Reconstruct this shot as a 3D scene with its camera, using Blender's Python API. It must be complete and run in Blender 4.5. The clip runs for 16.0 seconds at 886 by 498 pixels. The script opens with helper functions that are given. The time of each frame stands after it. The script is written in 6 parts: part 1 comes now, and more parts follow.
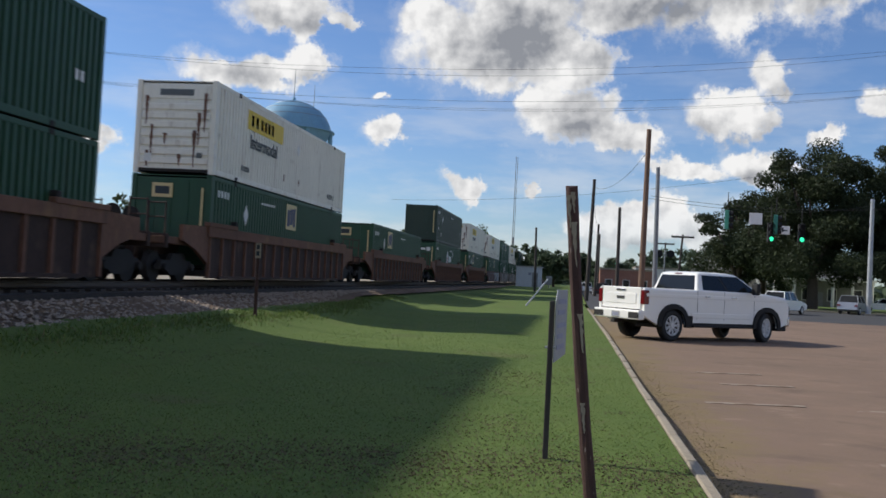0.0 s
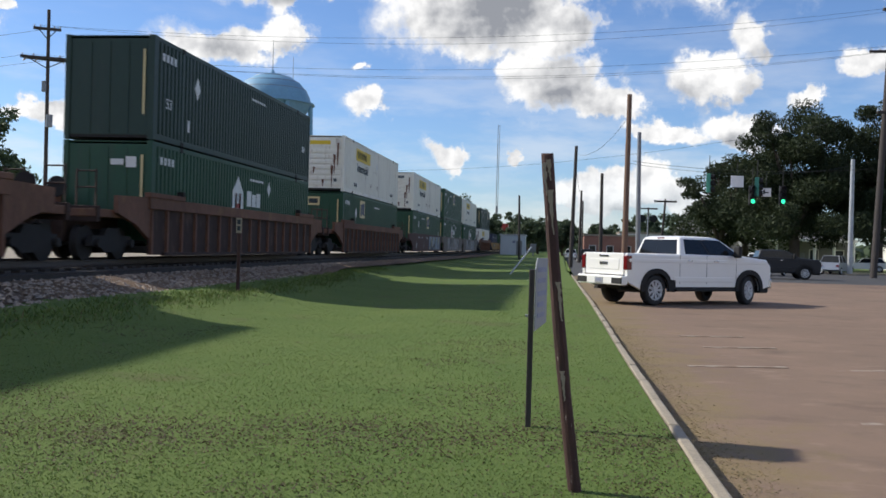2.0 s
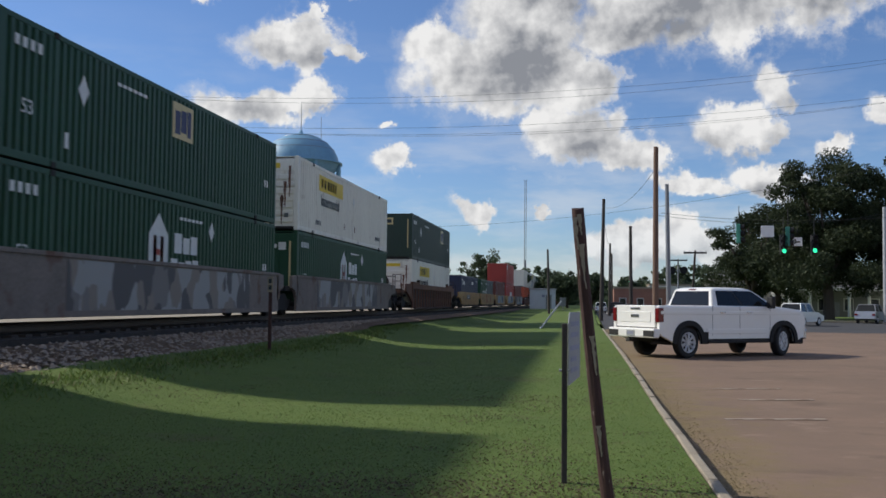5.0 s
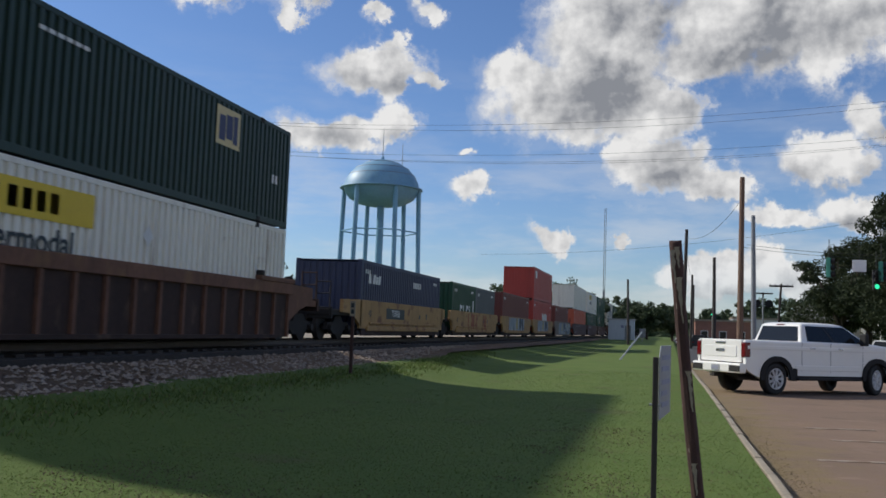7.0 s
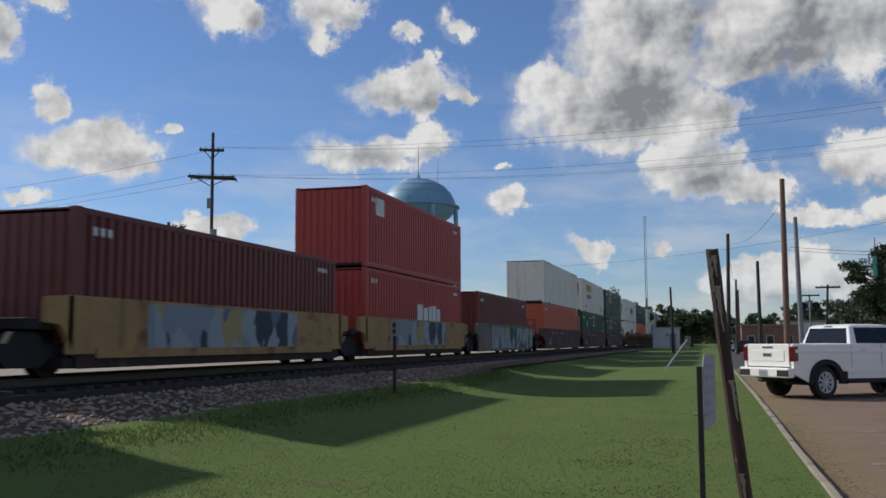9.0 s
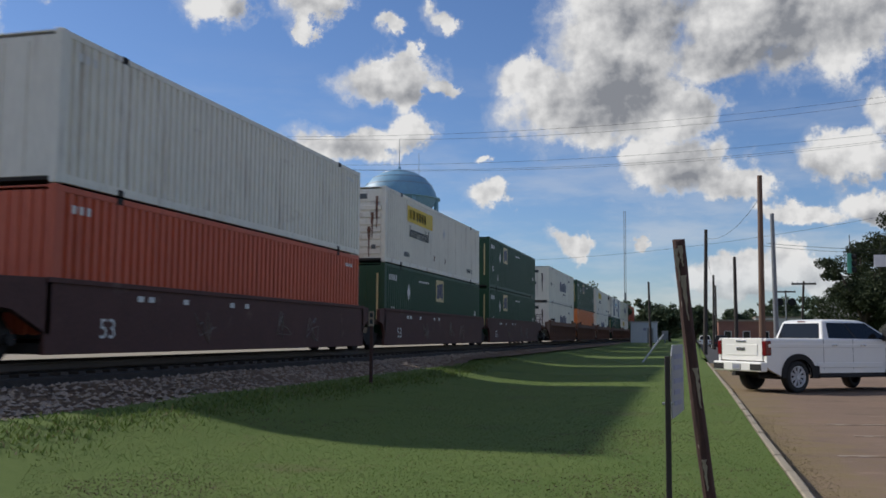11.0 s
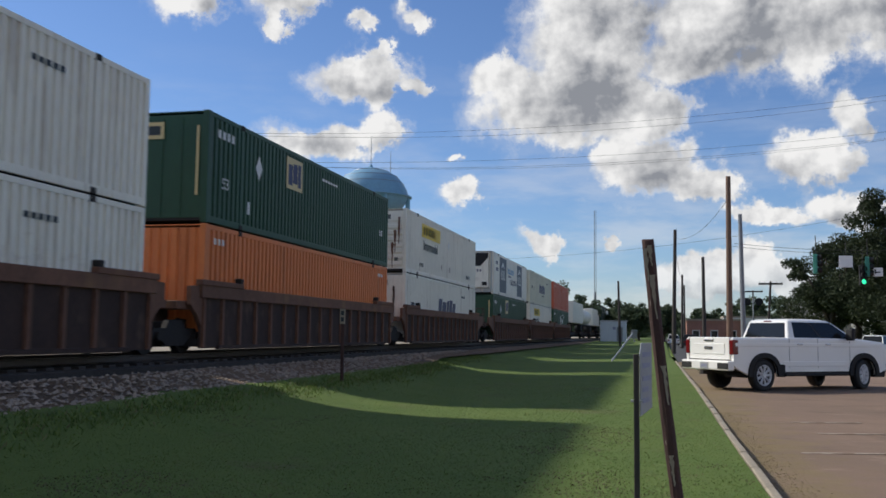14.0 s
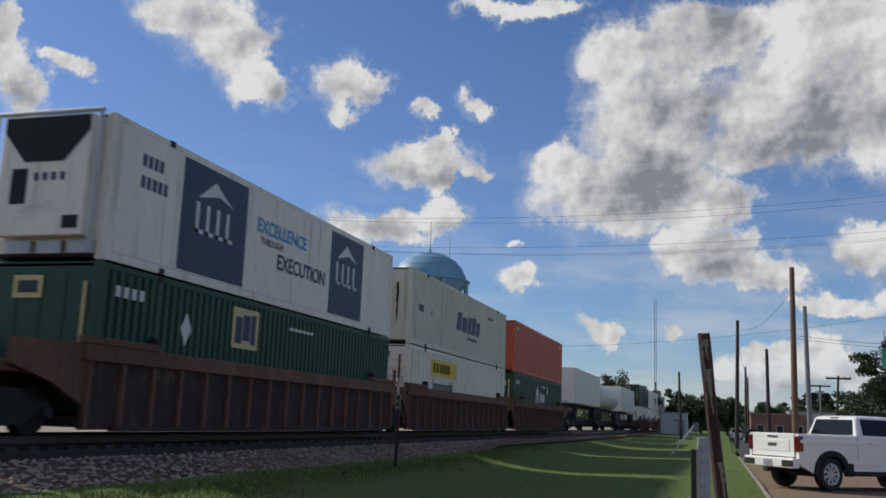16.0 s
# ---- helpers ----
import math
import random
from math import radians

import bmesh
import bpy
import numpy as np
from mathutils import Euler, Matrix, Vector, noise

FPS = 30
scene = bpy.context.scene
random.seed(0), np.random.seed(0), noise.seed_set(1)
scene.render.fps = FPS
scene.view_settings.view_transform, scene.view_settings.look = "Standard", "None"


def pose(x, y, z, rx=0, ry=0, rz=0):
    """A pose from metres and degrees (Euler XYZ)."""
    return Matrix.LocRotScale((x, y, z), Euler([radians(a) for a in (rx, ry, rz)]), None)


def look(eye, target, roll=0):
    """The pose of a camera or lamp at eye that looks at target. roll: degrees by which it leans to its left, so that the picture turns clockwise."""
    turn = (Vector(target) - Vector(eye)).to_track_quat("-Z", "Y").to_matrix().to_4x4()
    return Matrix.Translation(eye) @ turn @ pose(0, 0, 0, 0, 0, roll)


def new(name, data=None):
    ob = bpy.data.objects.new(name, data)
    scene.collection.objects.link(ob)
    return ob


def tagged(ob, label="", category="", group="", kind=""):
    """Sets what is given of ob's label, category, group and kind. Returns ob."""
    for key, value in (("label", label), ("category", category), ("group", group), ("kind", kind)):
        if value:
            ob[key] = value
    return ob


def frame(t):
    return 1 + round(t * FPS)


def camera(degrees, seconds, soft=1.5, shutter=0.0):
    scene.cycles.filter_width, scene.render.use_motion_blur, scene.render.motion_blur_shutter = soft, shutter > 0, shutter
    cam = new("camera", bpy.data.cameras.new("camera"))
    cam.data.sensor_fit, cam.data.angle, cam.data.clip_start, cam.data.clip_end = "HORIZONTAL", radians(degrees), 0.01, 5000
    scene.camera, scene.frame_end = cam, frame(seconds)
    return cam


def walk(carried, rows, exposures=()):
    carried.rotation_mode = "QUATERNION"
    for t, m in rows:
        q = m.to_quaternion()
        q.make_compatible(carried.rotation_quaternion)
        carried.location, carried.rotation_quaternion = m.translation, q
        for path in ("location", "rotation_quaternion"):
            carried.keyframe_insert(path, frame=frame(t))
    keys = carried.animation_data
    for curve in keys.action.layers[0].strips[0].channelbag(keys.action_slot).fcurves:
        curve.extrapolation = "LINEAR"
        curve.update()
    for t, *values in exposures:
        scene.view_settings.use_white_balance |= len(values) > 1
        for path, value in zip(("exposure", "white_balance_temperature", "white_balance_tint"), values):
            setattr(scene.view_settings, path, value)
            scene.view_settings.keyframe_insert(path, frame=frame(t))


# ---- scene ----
cam = camera(50.8, 16.0, soft=1.6, shutter=0.15)
# t, x, y, z, tilt, roll, yaw: a hand-held camera that hardly leaves its spot
CAMERA_ROWS = [
    (0.0, -0.036, 0.092, 1.592, 91.66, -3.00, 8.10),
    (0.5, -0.035, 0.104, 1.578, 90.69, -3.08, 7.14),
    (1.0, -0.015, 0.155, 1.591, 89.97, -1.77, 8.17),
    (1.5, -0.001, 0.133, 1.597, 90.50, -1.57, 7.22),
    (2.0, 0.010, 0.149, 1.602, 89.85, -1.60, 7.16),
    (2.5, 0.018, 0.135, 1.598, 90.10, -1.48, 7.04),
    (3.0, 0.015, 0.110, 1.595, 90.62, -1.79, 6.56),
    (3.5, 0.013, 0.081, 1.599, 91.93, -1.55, 6.51),
    (4.0, 0.017, 0.118, 1.608, 92.82, -0.72, 7.70),
    (4.5, 0.012, 0.107, 1.605, 92.96, -0.61, 8.45),
    (7.0, -0.119, 0.065, 1.618, 94.76, -2.11, 13.61),
    (7.5, -0.115, 0.050, 1.626, 94.43, -2.72, 15.67),
    (8.0, -0.109, 0.046, 1.629, 95.19, -1.04, 16.55),
    (8.5, -0.100, 0.039, 1.631, 95.96, 0.45, 16.02),
    (9.0, -0.086, 0.036, 1.637, 95.71, 0.18, 16.23),
    (11.5, 0.002, -0.045, 1.589, 94.99, -0.25, 14.63),
    (12.0, 0.006, -0.076, 1.589, 93.03, 2.90, 13.03),
    (12.5, 0.038, -0.069, 1.603, 91.72, 5.55, 12.10),
    (13.0, 0.014, -0.068, 1.591, 95.01, 1.73, 12.03),
    (13.5, 0.000, -0.000, 1.600, 95.11, -0.00, 12.27),
    (14.0, -0.003, -0.080, 1.589, 95.16, -0.63, 13.17),
    (14.5, 0.012, -0.105, 1.589, 94.86, -0.09, 13.67),
    (15.0, 0.013, -0.127, 1.588, 96.56, -0.69, 13.38),
    (15.5, 0.003, -0.143, 1.597, 98.97, -1.30, 14.83),
    (16.0, 0.039, -0.185, 1.604, 100.29, -2.19, 16.56),
]
walk(cam, [(r[0], pose(*r[1:])) for r in CAMERA_ROWS], [(0, -0.08), (1.0, 0.14), (1.5, 0.16), (3, 0.06), (4.5, -0.12), (7, -0.24), (8.0, -0.30), (8.5, -0.47), (9, -0.39), (11.5, -0.26), (12.5, 0.04), (14, -0.12), (15, -0.10), (16, -0.40)])

# ---- daylight: the sun stands left of the track, above the train ----
SUN_EL, SUN_AZ = 35.4, 280.0
EXPOSE_SKY = 0.106
world = bpy.data.worlds.new("world")
scene.world = world
world.use_nodes = True
WN, WL = world.node_tree.nodes, world.node_tree.links
WN.clear()


def wnode(kind, *links, op=""):
    n = WN.new(kind)
    if op:
        n.operation = op
    for i, v in enumerate(links):
        if v is None:
            continue
        if isinstance(v, bpy.types.NodeSocket):
            WL.new(v, n.inputs[i])
        else:
            n.inputs[i].default_value = v
    return n


def wmath(op, a, b=0.0, c=0.0):
    return wnode("ShaderNodeMath", a, b, c, op=op).outputs[0]


def wsmooth(value, a, b):
    n = wnode("ShaderNodeMapRange", value, a, b, 0.0, 1.0)
    n.interpolation_type = "SMOOTHSTEP"
    return n.outputs[0]


def wmix(factor):
    n = WN.new("ShaderNodeMix")
    n.data_type = "RGBA"
    WL.new(factor, n.inputs[0])
    return n


def wvec(op, a, b=None):
    n = wnode("ShaderNodeVectorMath", a, b, op=op)
    return n.outputs["Value"] if op in ("LENGTH", "DOT_PRODUCT") else n.outputs[0]


sky = WN.new("ShaderNodeTexSky")
sky.sky_type, sky.sun_disc, sky.sun_elevation, sky.sun_rotation = "NISHITA", False, radians(SUN_EL), radians(SUN_AZ)
sky.air_density, sky.dust_density, sky.ozone_density = 1.0, 0.25, 1.6
way = wnode("ShaderNodeTexCoord").outputs["Generated"]
sep = wnode("ShaderNodeSeparateXYZ", way)
az = wmath("MULTIPLY", wmath("ARCTAN2", sep.outputs[0], sep.outputs[1]), 57.2958)
el = wmath("MULTIPLY", wmath("ARCSINE", sep.outputs[2]), 57.2958)
flat = wnode("ShaderNodeCombineXYZ", az, el, 0.0).outputs[0]
warp = wnode("ShaderNodeTexNoise", way, None, 11.0, 8.0, 0.60)
warp_fine = wnode("ShaderNodeTexNoise", way, None, 26.0, 7.0, 0.66)
wob = wvec("MULTIPLY", wvec("SUBTRACT", warp.outputs["Color"], (0.5, 0.5, 0.5)), (6.0, 4.4, 0))
wob2 = wvec("MULTIPLY", wvec("SUBTRACT", warp_fine.outputs["Color"], (0.5, 0.5, 0.5)), (2.6, 2.1, 0))
bent = wvec("ADD", wvec("ADD", flat, wob), wob2)
# cumulus: azimuth, elevation, half width, half height in degrees
CLOUD_BIG = [(-6.6, 14.0, 5.2, 2.6), (-3.9, 17.6, 4.9, 4.2), (-6.3, 21.7, 2.9, 2.1), (-9.8, 15.3, 2.4, 1.7), (-0.8, 22.7, 4.2, 2.4), (-1.2, 13.5, 3.1, 2.1)]
CLOUD_BANK = [(4.4, 18.5, 5.2, 3.8), (7.0, 22.3, 5.2, 3.5), (2.1, 16.5, 3.1, 1.6), (9.0, 17.8, 3.1, 3.8), (13.1, 19.7, 6.2, 4.2)]
CLOUD_LOW = [(-0.6, 10.0, 3.6, 2.1), (1.9, 8.5, 3.3, 1.2), (-2.6, 10.9, 1.7, 1.2)]
CLOUD_TUFT = [(-18.7, 15.6, 3.3, 1.3), (-17.6, 14.3, 1.2, 1.4), (-15.1, 15.1, 1.2, 0.6), (-17.0, 16.9, 1.0, 0.5)]
CLOUD_MID = [(-20.7, 11.5, 3.8, 1.2), (-17.5, 11.9, 1.5, 1.2)]
CLOUD_NORTH = [(-30.9, 22.2, 3.5, 2.1), (-29.2, 19.8, 2.3, 1.6), (-34.2, 23.2, 3.1, 1.4), (-23.3, 20.3, 2.0, 1.4), (-23.8, 18.7, 0.9, 0.9)]
CLOUD_SMALL = [(-14.9, 19.2, 1.3, 0.8), (-18.3, 18.4, 1.0, 0.6), (-11.6, 8.4, 2.0, 1.0), (-7.1, 5.4, 1.6, 0.9), (-3.1, 5.7, 0.9, 0.4), (-12.7, 10.9, 0.7, 0.3)]
CLOUD_LEFT = [(-43.3, 18.0, 1.6, 2.1), (-43.8, 20.4, 0.9, 1.7), (-40.5, 19.0, 1.6, 0.6), (-47.4, 19.3, 3.1, 2.1)]
CLOUD_EAST = [(7.8, 10.6, 1.9, 1.3), (6.5, 7.0, 2.6, 0.8), (2.1, 3.9, 2.6, 0.8), (-12.5, 24.9, 4.9, 0.7)]
CLOUD_WEST = [(-37.0, 11.2, 4.3, 1.5), (-39.2, 13.7, 1.2, 1.2), (-32.7, 12.4, 0.7, 0.6), (-40.6, 8.0, 1.5, 0.7), (-30.8, 6.8, 3.1, 0.7), (-46.5, 8.5, 3.1, 1.0)]
CLOUD_TOWN = [(8.8, 10.2, 2.9, 1.5), (11.1, 12.5, 1.6, 1.5), (10.6, 7.4, 2.1, 1.0), (6.1, 6.9, 3.1, 0.6), (5.7, 3.9, 2.1, 1.6), (7.8, 2.9, 2.1, 1.4), (14.2, 9.4, 1.4, 0.7), (17.7, 10.8, 1.4, 0.9), (3.2, 2.9, 2.1, 1.0)]
CLOUDS = CLOUD_BIG + CLOUD_BANK + CLOUD_LOW + CLOUD_TUFT + CLOUD_MID + CLOUD_NORTH + CLOUD_SMALL + CLOUD_LEFT + CLOUD_EAST + CLOUD_WEST + CLOUD_TOWN
warp_soft = wnode("ShaderNodeTexNoise", way, None, 9.0, 2.5, 0.5)
calm = wvec("ADD", flat, wvec("MULTIPLY", wvec("SUBTRACT", warp_soft.outputs["Color"], (0.5, 0.5, 0.5)), (6.0, 4.4, 0)))
near_d, low_d, core = 9.0, 9.0, 0.0
for a, e, w, h in CLOUDS:
    off = wvec("SUBTRACT", bent, (a, e, 0))
    near_d = wmath("SMOOTH_MIN", wvec("LENGTH", wvec("MULTIPLY", off, (1 / w, 1 / h, 0))), near_d, 0.22)
    if w > 1.4 and h > 0.9 and (a, e, w, h) not in CLOUD_BIG + CLOUD_BANK:
        base = wvec("SUBTRACT", calm, (a + 0.30 * w, e - 0.45 * h, 0))
        low_d = wmath("SMOOTH_MIN", wvec("LENGTH", wvec("MULTIPLY", base, (1 / w, 1.4 / h, 0))), low_d, 0.25)
# the grey undersides of the thick clouds: azimuth, elevation, half width, half height, depth of grey
for a, e, w, h, deep in ((-4.0, 14.2, 4.6, 2.7, 0.80), (-2.2, 18.6, 4.0, 3.4, 0.72), (-1.0, 22.5, 4.0, 3.0, 0.6), (4.6, 16.5, 6.2, 1.7, 0.72), (8.0, 17.6, 5.6, 2.3, 0.78), (13.0, 18.5, 6.0, 2.8, 0.7), (-0.2, 9.8, 3.4, 1.8, 0.45)):
    deep_d = wvec("LENGTH", wvec("MULTIPLY", wvec("SUBTRACT", calm, (a, e, 0)), (1 / w, 1 / h, 0)))
    core = wmath("SMOOTH_MAX", wmath("MULTIPLY", wsmooth(deep_d, 1.30, 0.10), deep), core, 0.12)
lump = wmath("MULTIPLY", wmath("SUBTRACT", warp_fine.outputs[0], 0.5), 1.1)
# billows: heads turned to the sun are bright, their far sides grey
sunward = wvec("ADD", way, (-0.020, 0.0, 0.014))
billow, billow_sun = (wnode("ShaderNodeTexNoise", v, None, 11.0, 4.5, 0.5).outputs[0] for v in (way, sunward))
curl, curl_sun = (wnode("ShaderNodeTexNoise", v, None, 44.0, 5.0, 0.58).outputs[0] for v in (way, wvec("ADD", way, (-0.006, 0.0, 0.005))))
relief = wmath("ADD", wmath("MULTIPLY", wmath("SUBTRACT", billow_sun, billow), 2.4), wmath("MULTIPLY", wmath("SUBTRACT", curl_sun, curl), 0.9))
wisp = wmath("MULTIPLY", wsmooth(wmath("ADD", near_d, wmath("MULTIPLY", lump, 2.0)), 1.32, 0.78), 0.28)
solid = wmath("MULTIPLY", wsmooth(wmath("ADD", near_d, lump), 1.14, 0.71), wnode("ShaderNodeMapRange", near_d, 1.25, 0.95, 0.75, 1.0).outputs[0])
cover = wmath("MAXIMUM", solid, wisp)
low = wmath("MULTIPLY", wsmooth(wmath("ADD", low_d, wmath("MULTIPLY", lump, 0.30)), 1.15, 0.0), 0.52)
body = wmath("ADD", wmath("MULTIPLY", wmath("MAXIMUM", core, low), 0.98), wmath("MULTIPLY", relief, wsmooth(cover, 0.35, 1.0)))
shade = wnode("ShaderNodeClamp", wmath("ADD", body, 0.11)).outputs[0]
# thin veils low over the horizon
veil_noise = wnode("ShaderNodeTexNoise", wvec("MULTIPLY", way, (4.0, 4.0, 16.0)), None, 1.6, 5.0, 0.6)
veil = wmath("MULTIPLY", wsmooth(veil_noise.outputs[0], 0.40, 0.72), wnode("ShaderNodeMapRange", el, 2.0, 17.0, 0.55, 0.0).outputs[0])
# broken cumulus overhead and behind, out of view: added to lift and whiten the fill light
field = wnode("ShaderNodeTexNoise", way, None, 3.2, 6.0, 0.6)
beyond = wmath("MAXIMUM", wsmooth(wnode("ShaderNodeSeparateXYZ", way).outputs[1], 0.25, -0.15), wsmooth(el, 36.0, 50.0))
scattered = wmath("MULTIPLY", wsmooth(field.outputs[0], 0.49, 0.62), beyond)
above = wnode("ShaderNodeMapRange", el, 0.5, 5.0, 0.6, 1.0).outputs[0]
CLOUD_LIT, CLOUD_BASE = (9.0, 8.95, 8.9, 1), (2.75, 2.9, 3.25, 1)
cloud = wmix(shade)
cloud.inputs[6].default_value, cloud.inputs[7].default_value = CLOUD_LIT, CLOUD_BASE
both = wmix(wmath("MAXIMUM", wmath("MAXIMUM", wmath("MULTIPLY", cover, above), veil), scattered))
WL.new(wvec("MULTIPLY", sky.outputs[0], (0.72, 0.885, 1.19)), both.inputs[6])
WL.new(cloud.outputs[2], both.inputs[7])
back = wnode("ShaderNodeBackground", both.outputs[2], EXPOSE_SKY)
WL.new(back.outputs[0], wnode("ShaderNodeOutputWorld").inputs[0])
world.cycles.sampling_method = "MANUAL"
world.cycles.sample_map_resolution = 512

sun = new("sun", bpy.data.lights.new("sun", "SUN"))
sun.data.energy, sun.data.angle, sun.data.color = 4.6, radians(1.8), (1.0, 0.95, 0.86)
sun.matrix_world = look((60 * math.cos(radians(SUN_EL)) * math.sin(radians(SUN_AZ)), 60 * math.cos(radians(SUN_EL)) * math.cos(radians(SUN_AZ)), 60 * math.sin(radians(SUN_EL))), (0, 0, 0))

# ---- materials ----


def mat(name, base, rough=0.6, metal=0.0, dark=0.7, light=1.2, scale=3.0, fine=40.0, bump=0.15, stain=None, stain_at=0.62, stretch=(1, 1, 1), coat=0.0, random_tint=0.0, depth=0.01):
    """A worn surface: two scales of tone, an optional stain colour, and fine relief."""
    m = bpy.data.materials.new(name)
    m.use_nodes = True
    N, L = m.node_tree.nodes, m.node_tree.links
    b = N["Principled BSDF"]
    tc = N.new("ShaderNodeTexCoord")
    mp = N.new("ShaderNodeMapping")
    mp.inputs["Scale"].default_value = stretch
    L.new(tc.outputs["Object"], mp.inputs[0])
    big, small = N.new("ShaderNodeTexNoise"), N.new("ShaderNodeTexNoise")
    for n, s, d in ((big, scale, 5.0), (small, fine, 3.0)):
        L.new(mp.outputs[0], n.inputs["Vector"])
        n.inputs["Scale"].default_value, n.inputs["Detail"].default_value, n.inputs["Roughness"].default_value = s, d, 0.65
    mixed = N.new("ShaderNodeMath")
    mixed.operation = "MULTIPLY_ADD"
    L.new(small.outputs[0], mixed.inputs[0])
    mixed.inputs[1].default_value = 0.45
    half = N.new("ShaderNodeMath")
    half.operation = "MULTIPLY"
    L.new(big.outputs[0], half.inputs[0])
    half.inputs[1].default_value = 0.55
    L.new(half.outputs[0], mixed.inputs[2])
    ramp = N.new("ShaderNodeValToRGB")
    e = ramp.color_ramp.elements
    e[0].position, e[1].position = 0.3, 0.7
    e[0].color = (*[min(1, c * dark) for c in base], 1)
    e[1].color = (*[min(1, c * light) for c in base], 1)
    L.new(mixed.outputs[0], ramp.inputs[0])
    col = ramp.outputs[0]
    if stain:
        st = N.new("ShaderNodeTexNoise")
        L.new(mp.outputs[0], st.inputs["Vector"])
        st.inputs["Scale"].default_value, st.inputs["Detail"].default_value = scale * 1.7, 6.0
        rg = N.new("ShaderNodeMapRange")
        L.new(st.outputs[0], rg.inputs[0])
        rg.inputs[1].default_value, rg.inputs[2].default_value = stain_at, stain_at + 0.12
        mx = N.new("ShaderNodeMix")
        mx.data_type = "RGBA"
        L.new(rg.outputs[0], mx.inputs[0])
        L.new(col, mx.inputs[6])
        mx.inputs[7].default_value = (*stain, 1)
        col = mx.outputs[2]
    if random_tint:
        info, hsv = N.new("ShaderNodeObjectInfo"), N.new("ShaderNodeHueSaturation")
        rg = N.new("ShaderNodeMapRange")
        L.new(info.outputs["Random"], rg.inputs[0])
        rg.inputs[3].default_value, rg.inputs[4].default_value = 1 - random_tint, 1 + random_tint
        L.new(rg.outputs[0], hsv.inputs["Value"])
        L.new(col, hsv.inputs["Color"])
        col = hsv.outputs[0]
    L.new(col, b.inputs["Base Color"])
    b.inputs["Roughness"].default_value, b.inputs["Metallic"].default_value = rough, metal
    b.inputs["Coat Weight"].default_value = coat
    if bump:
        bp = N.new("ShaderNodeBump")
        bp.inputs["Strength"].default_value, bp.inputs["Distance"].default_value = bump, depth
        L.new(mixed.outputs[0], bp.inputs["Height"])
        L.new(bp.outputs[0], b.inputs["Normal"])
    return m


def glow(name, colour, strength):
    m = mat(name, colour, 0.3, bump=0)
    b = m.node_tree.nodes["Principled BSDF"]
    b.inputs["Emission Color"].default_value, b.inputs["Emission Strength"].default_value = (*colour, 1), strength
    return m


def glassy(name, colour, rough=0.05):
    m = mat(name, colour, rough, dark=0.9, light=1.1, bump=0)
    m.node_tree.nodes["Principled BSDF"].inputs["IOR"].default_value = 1.38
    return m


def ground_mat(name, tones, scales, rough=0.95, bump=0.5, depth=0.03, patch=None, patch_at=0.6):
    """Ground with three tones at three scales, and an optional patchy second cover."""
    m = bpy.data.materials.new(name)
    m.use_nodes = True
    N, L = m.node_tree.nodes, m.node_tree.links
    b = N["Principled BSDF"]
    tc = N.new("ShaderNodeTexCoord")
    col, last = None, None
    for i, (tone, s) in enumerate(zip(tones, scales)):
        n = N.new("ShaderNodeTexNoise")
        L.new(tc.outputs["Object"], n.inputs["Vector"])
        n.inputs["Scale"].default_value, n.inputs["Detail"].default_value, n.inputs["Roughness"].default_value = s, 6.0, 0.7
        last = n
        rg = N.new("ShaderNodeMapRange")
        L.new(n.outputs[0], rg.inputs[0])
        rg.inputs[1].default_value, rg.inputs[2].default_value = 0.38, 0.62
        mx = N.new("ShaderNodeMix")
        mx.data_type = "RGBA"
        L.new(rg.outputs[0], mx.inputs[0])
        if col is None:
            mx.inputs[6].default_value = (*tones[-1], 1)
        else:
            mulf = N.new("ShaderNodeMath")
            mulf.operation = "MULTIPLY"
            L.new(rg.outputs[0], mulf.inputs[0])
            mulf.inputs[1].default_value = 0.6
            L.new(mulf.outputs[0], mx.inputs[0])
            L.new(col, mx.inputs[6])
        mx.inputs[7].default_value = (*tone, 1)
        col = mx.outputs[2]
    if patch:
        n = N.new("ShaderNodeTexNoise")
        L.new(tc.outputs["Object"], n.inputs["Vector"])
        n.inputs["Scale"].default_value, n.inputs["Detail"].default_value, n.inputs["Roughness"].default_value = 0.35, 8.0, 0.72
        rg = N.new("ShaderNodeMapRange")
        L.new(n.outputs[0], rg.inputs[0])
        rg.inputs[1].default_value, rg.inputs[2].default_value, rg.inputs[4].default_value = patch_at, patch_at + 0.14, 0.75
        mx = N.new("ShaderNodeMix")
        mx.data_type = "RGBA"
        L.new(rg.outputs[0], mx.inputs[0])
        L.new(col, mx.inputs[6])
        mx.inputs[7].default_value = (*patch, 1)
        col = mx.outputs[2]
    L.new(col, b.inputs["Base Color"])
    b.inputs["Roughness"].default_value = rough
    b.inputs["Specular IOR Level"].default_value = 0.2
    bp = N.new("ShaderNodeBump")
    bp.inputs["Strength"].default_value, bp.inputs["Distance"].default_value = bump, depth
    L.new(last.outputs[0], bp.inputs["Height"])
    L.new(bp.outputs[0], b.inputs["Normal"])
    return m


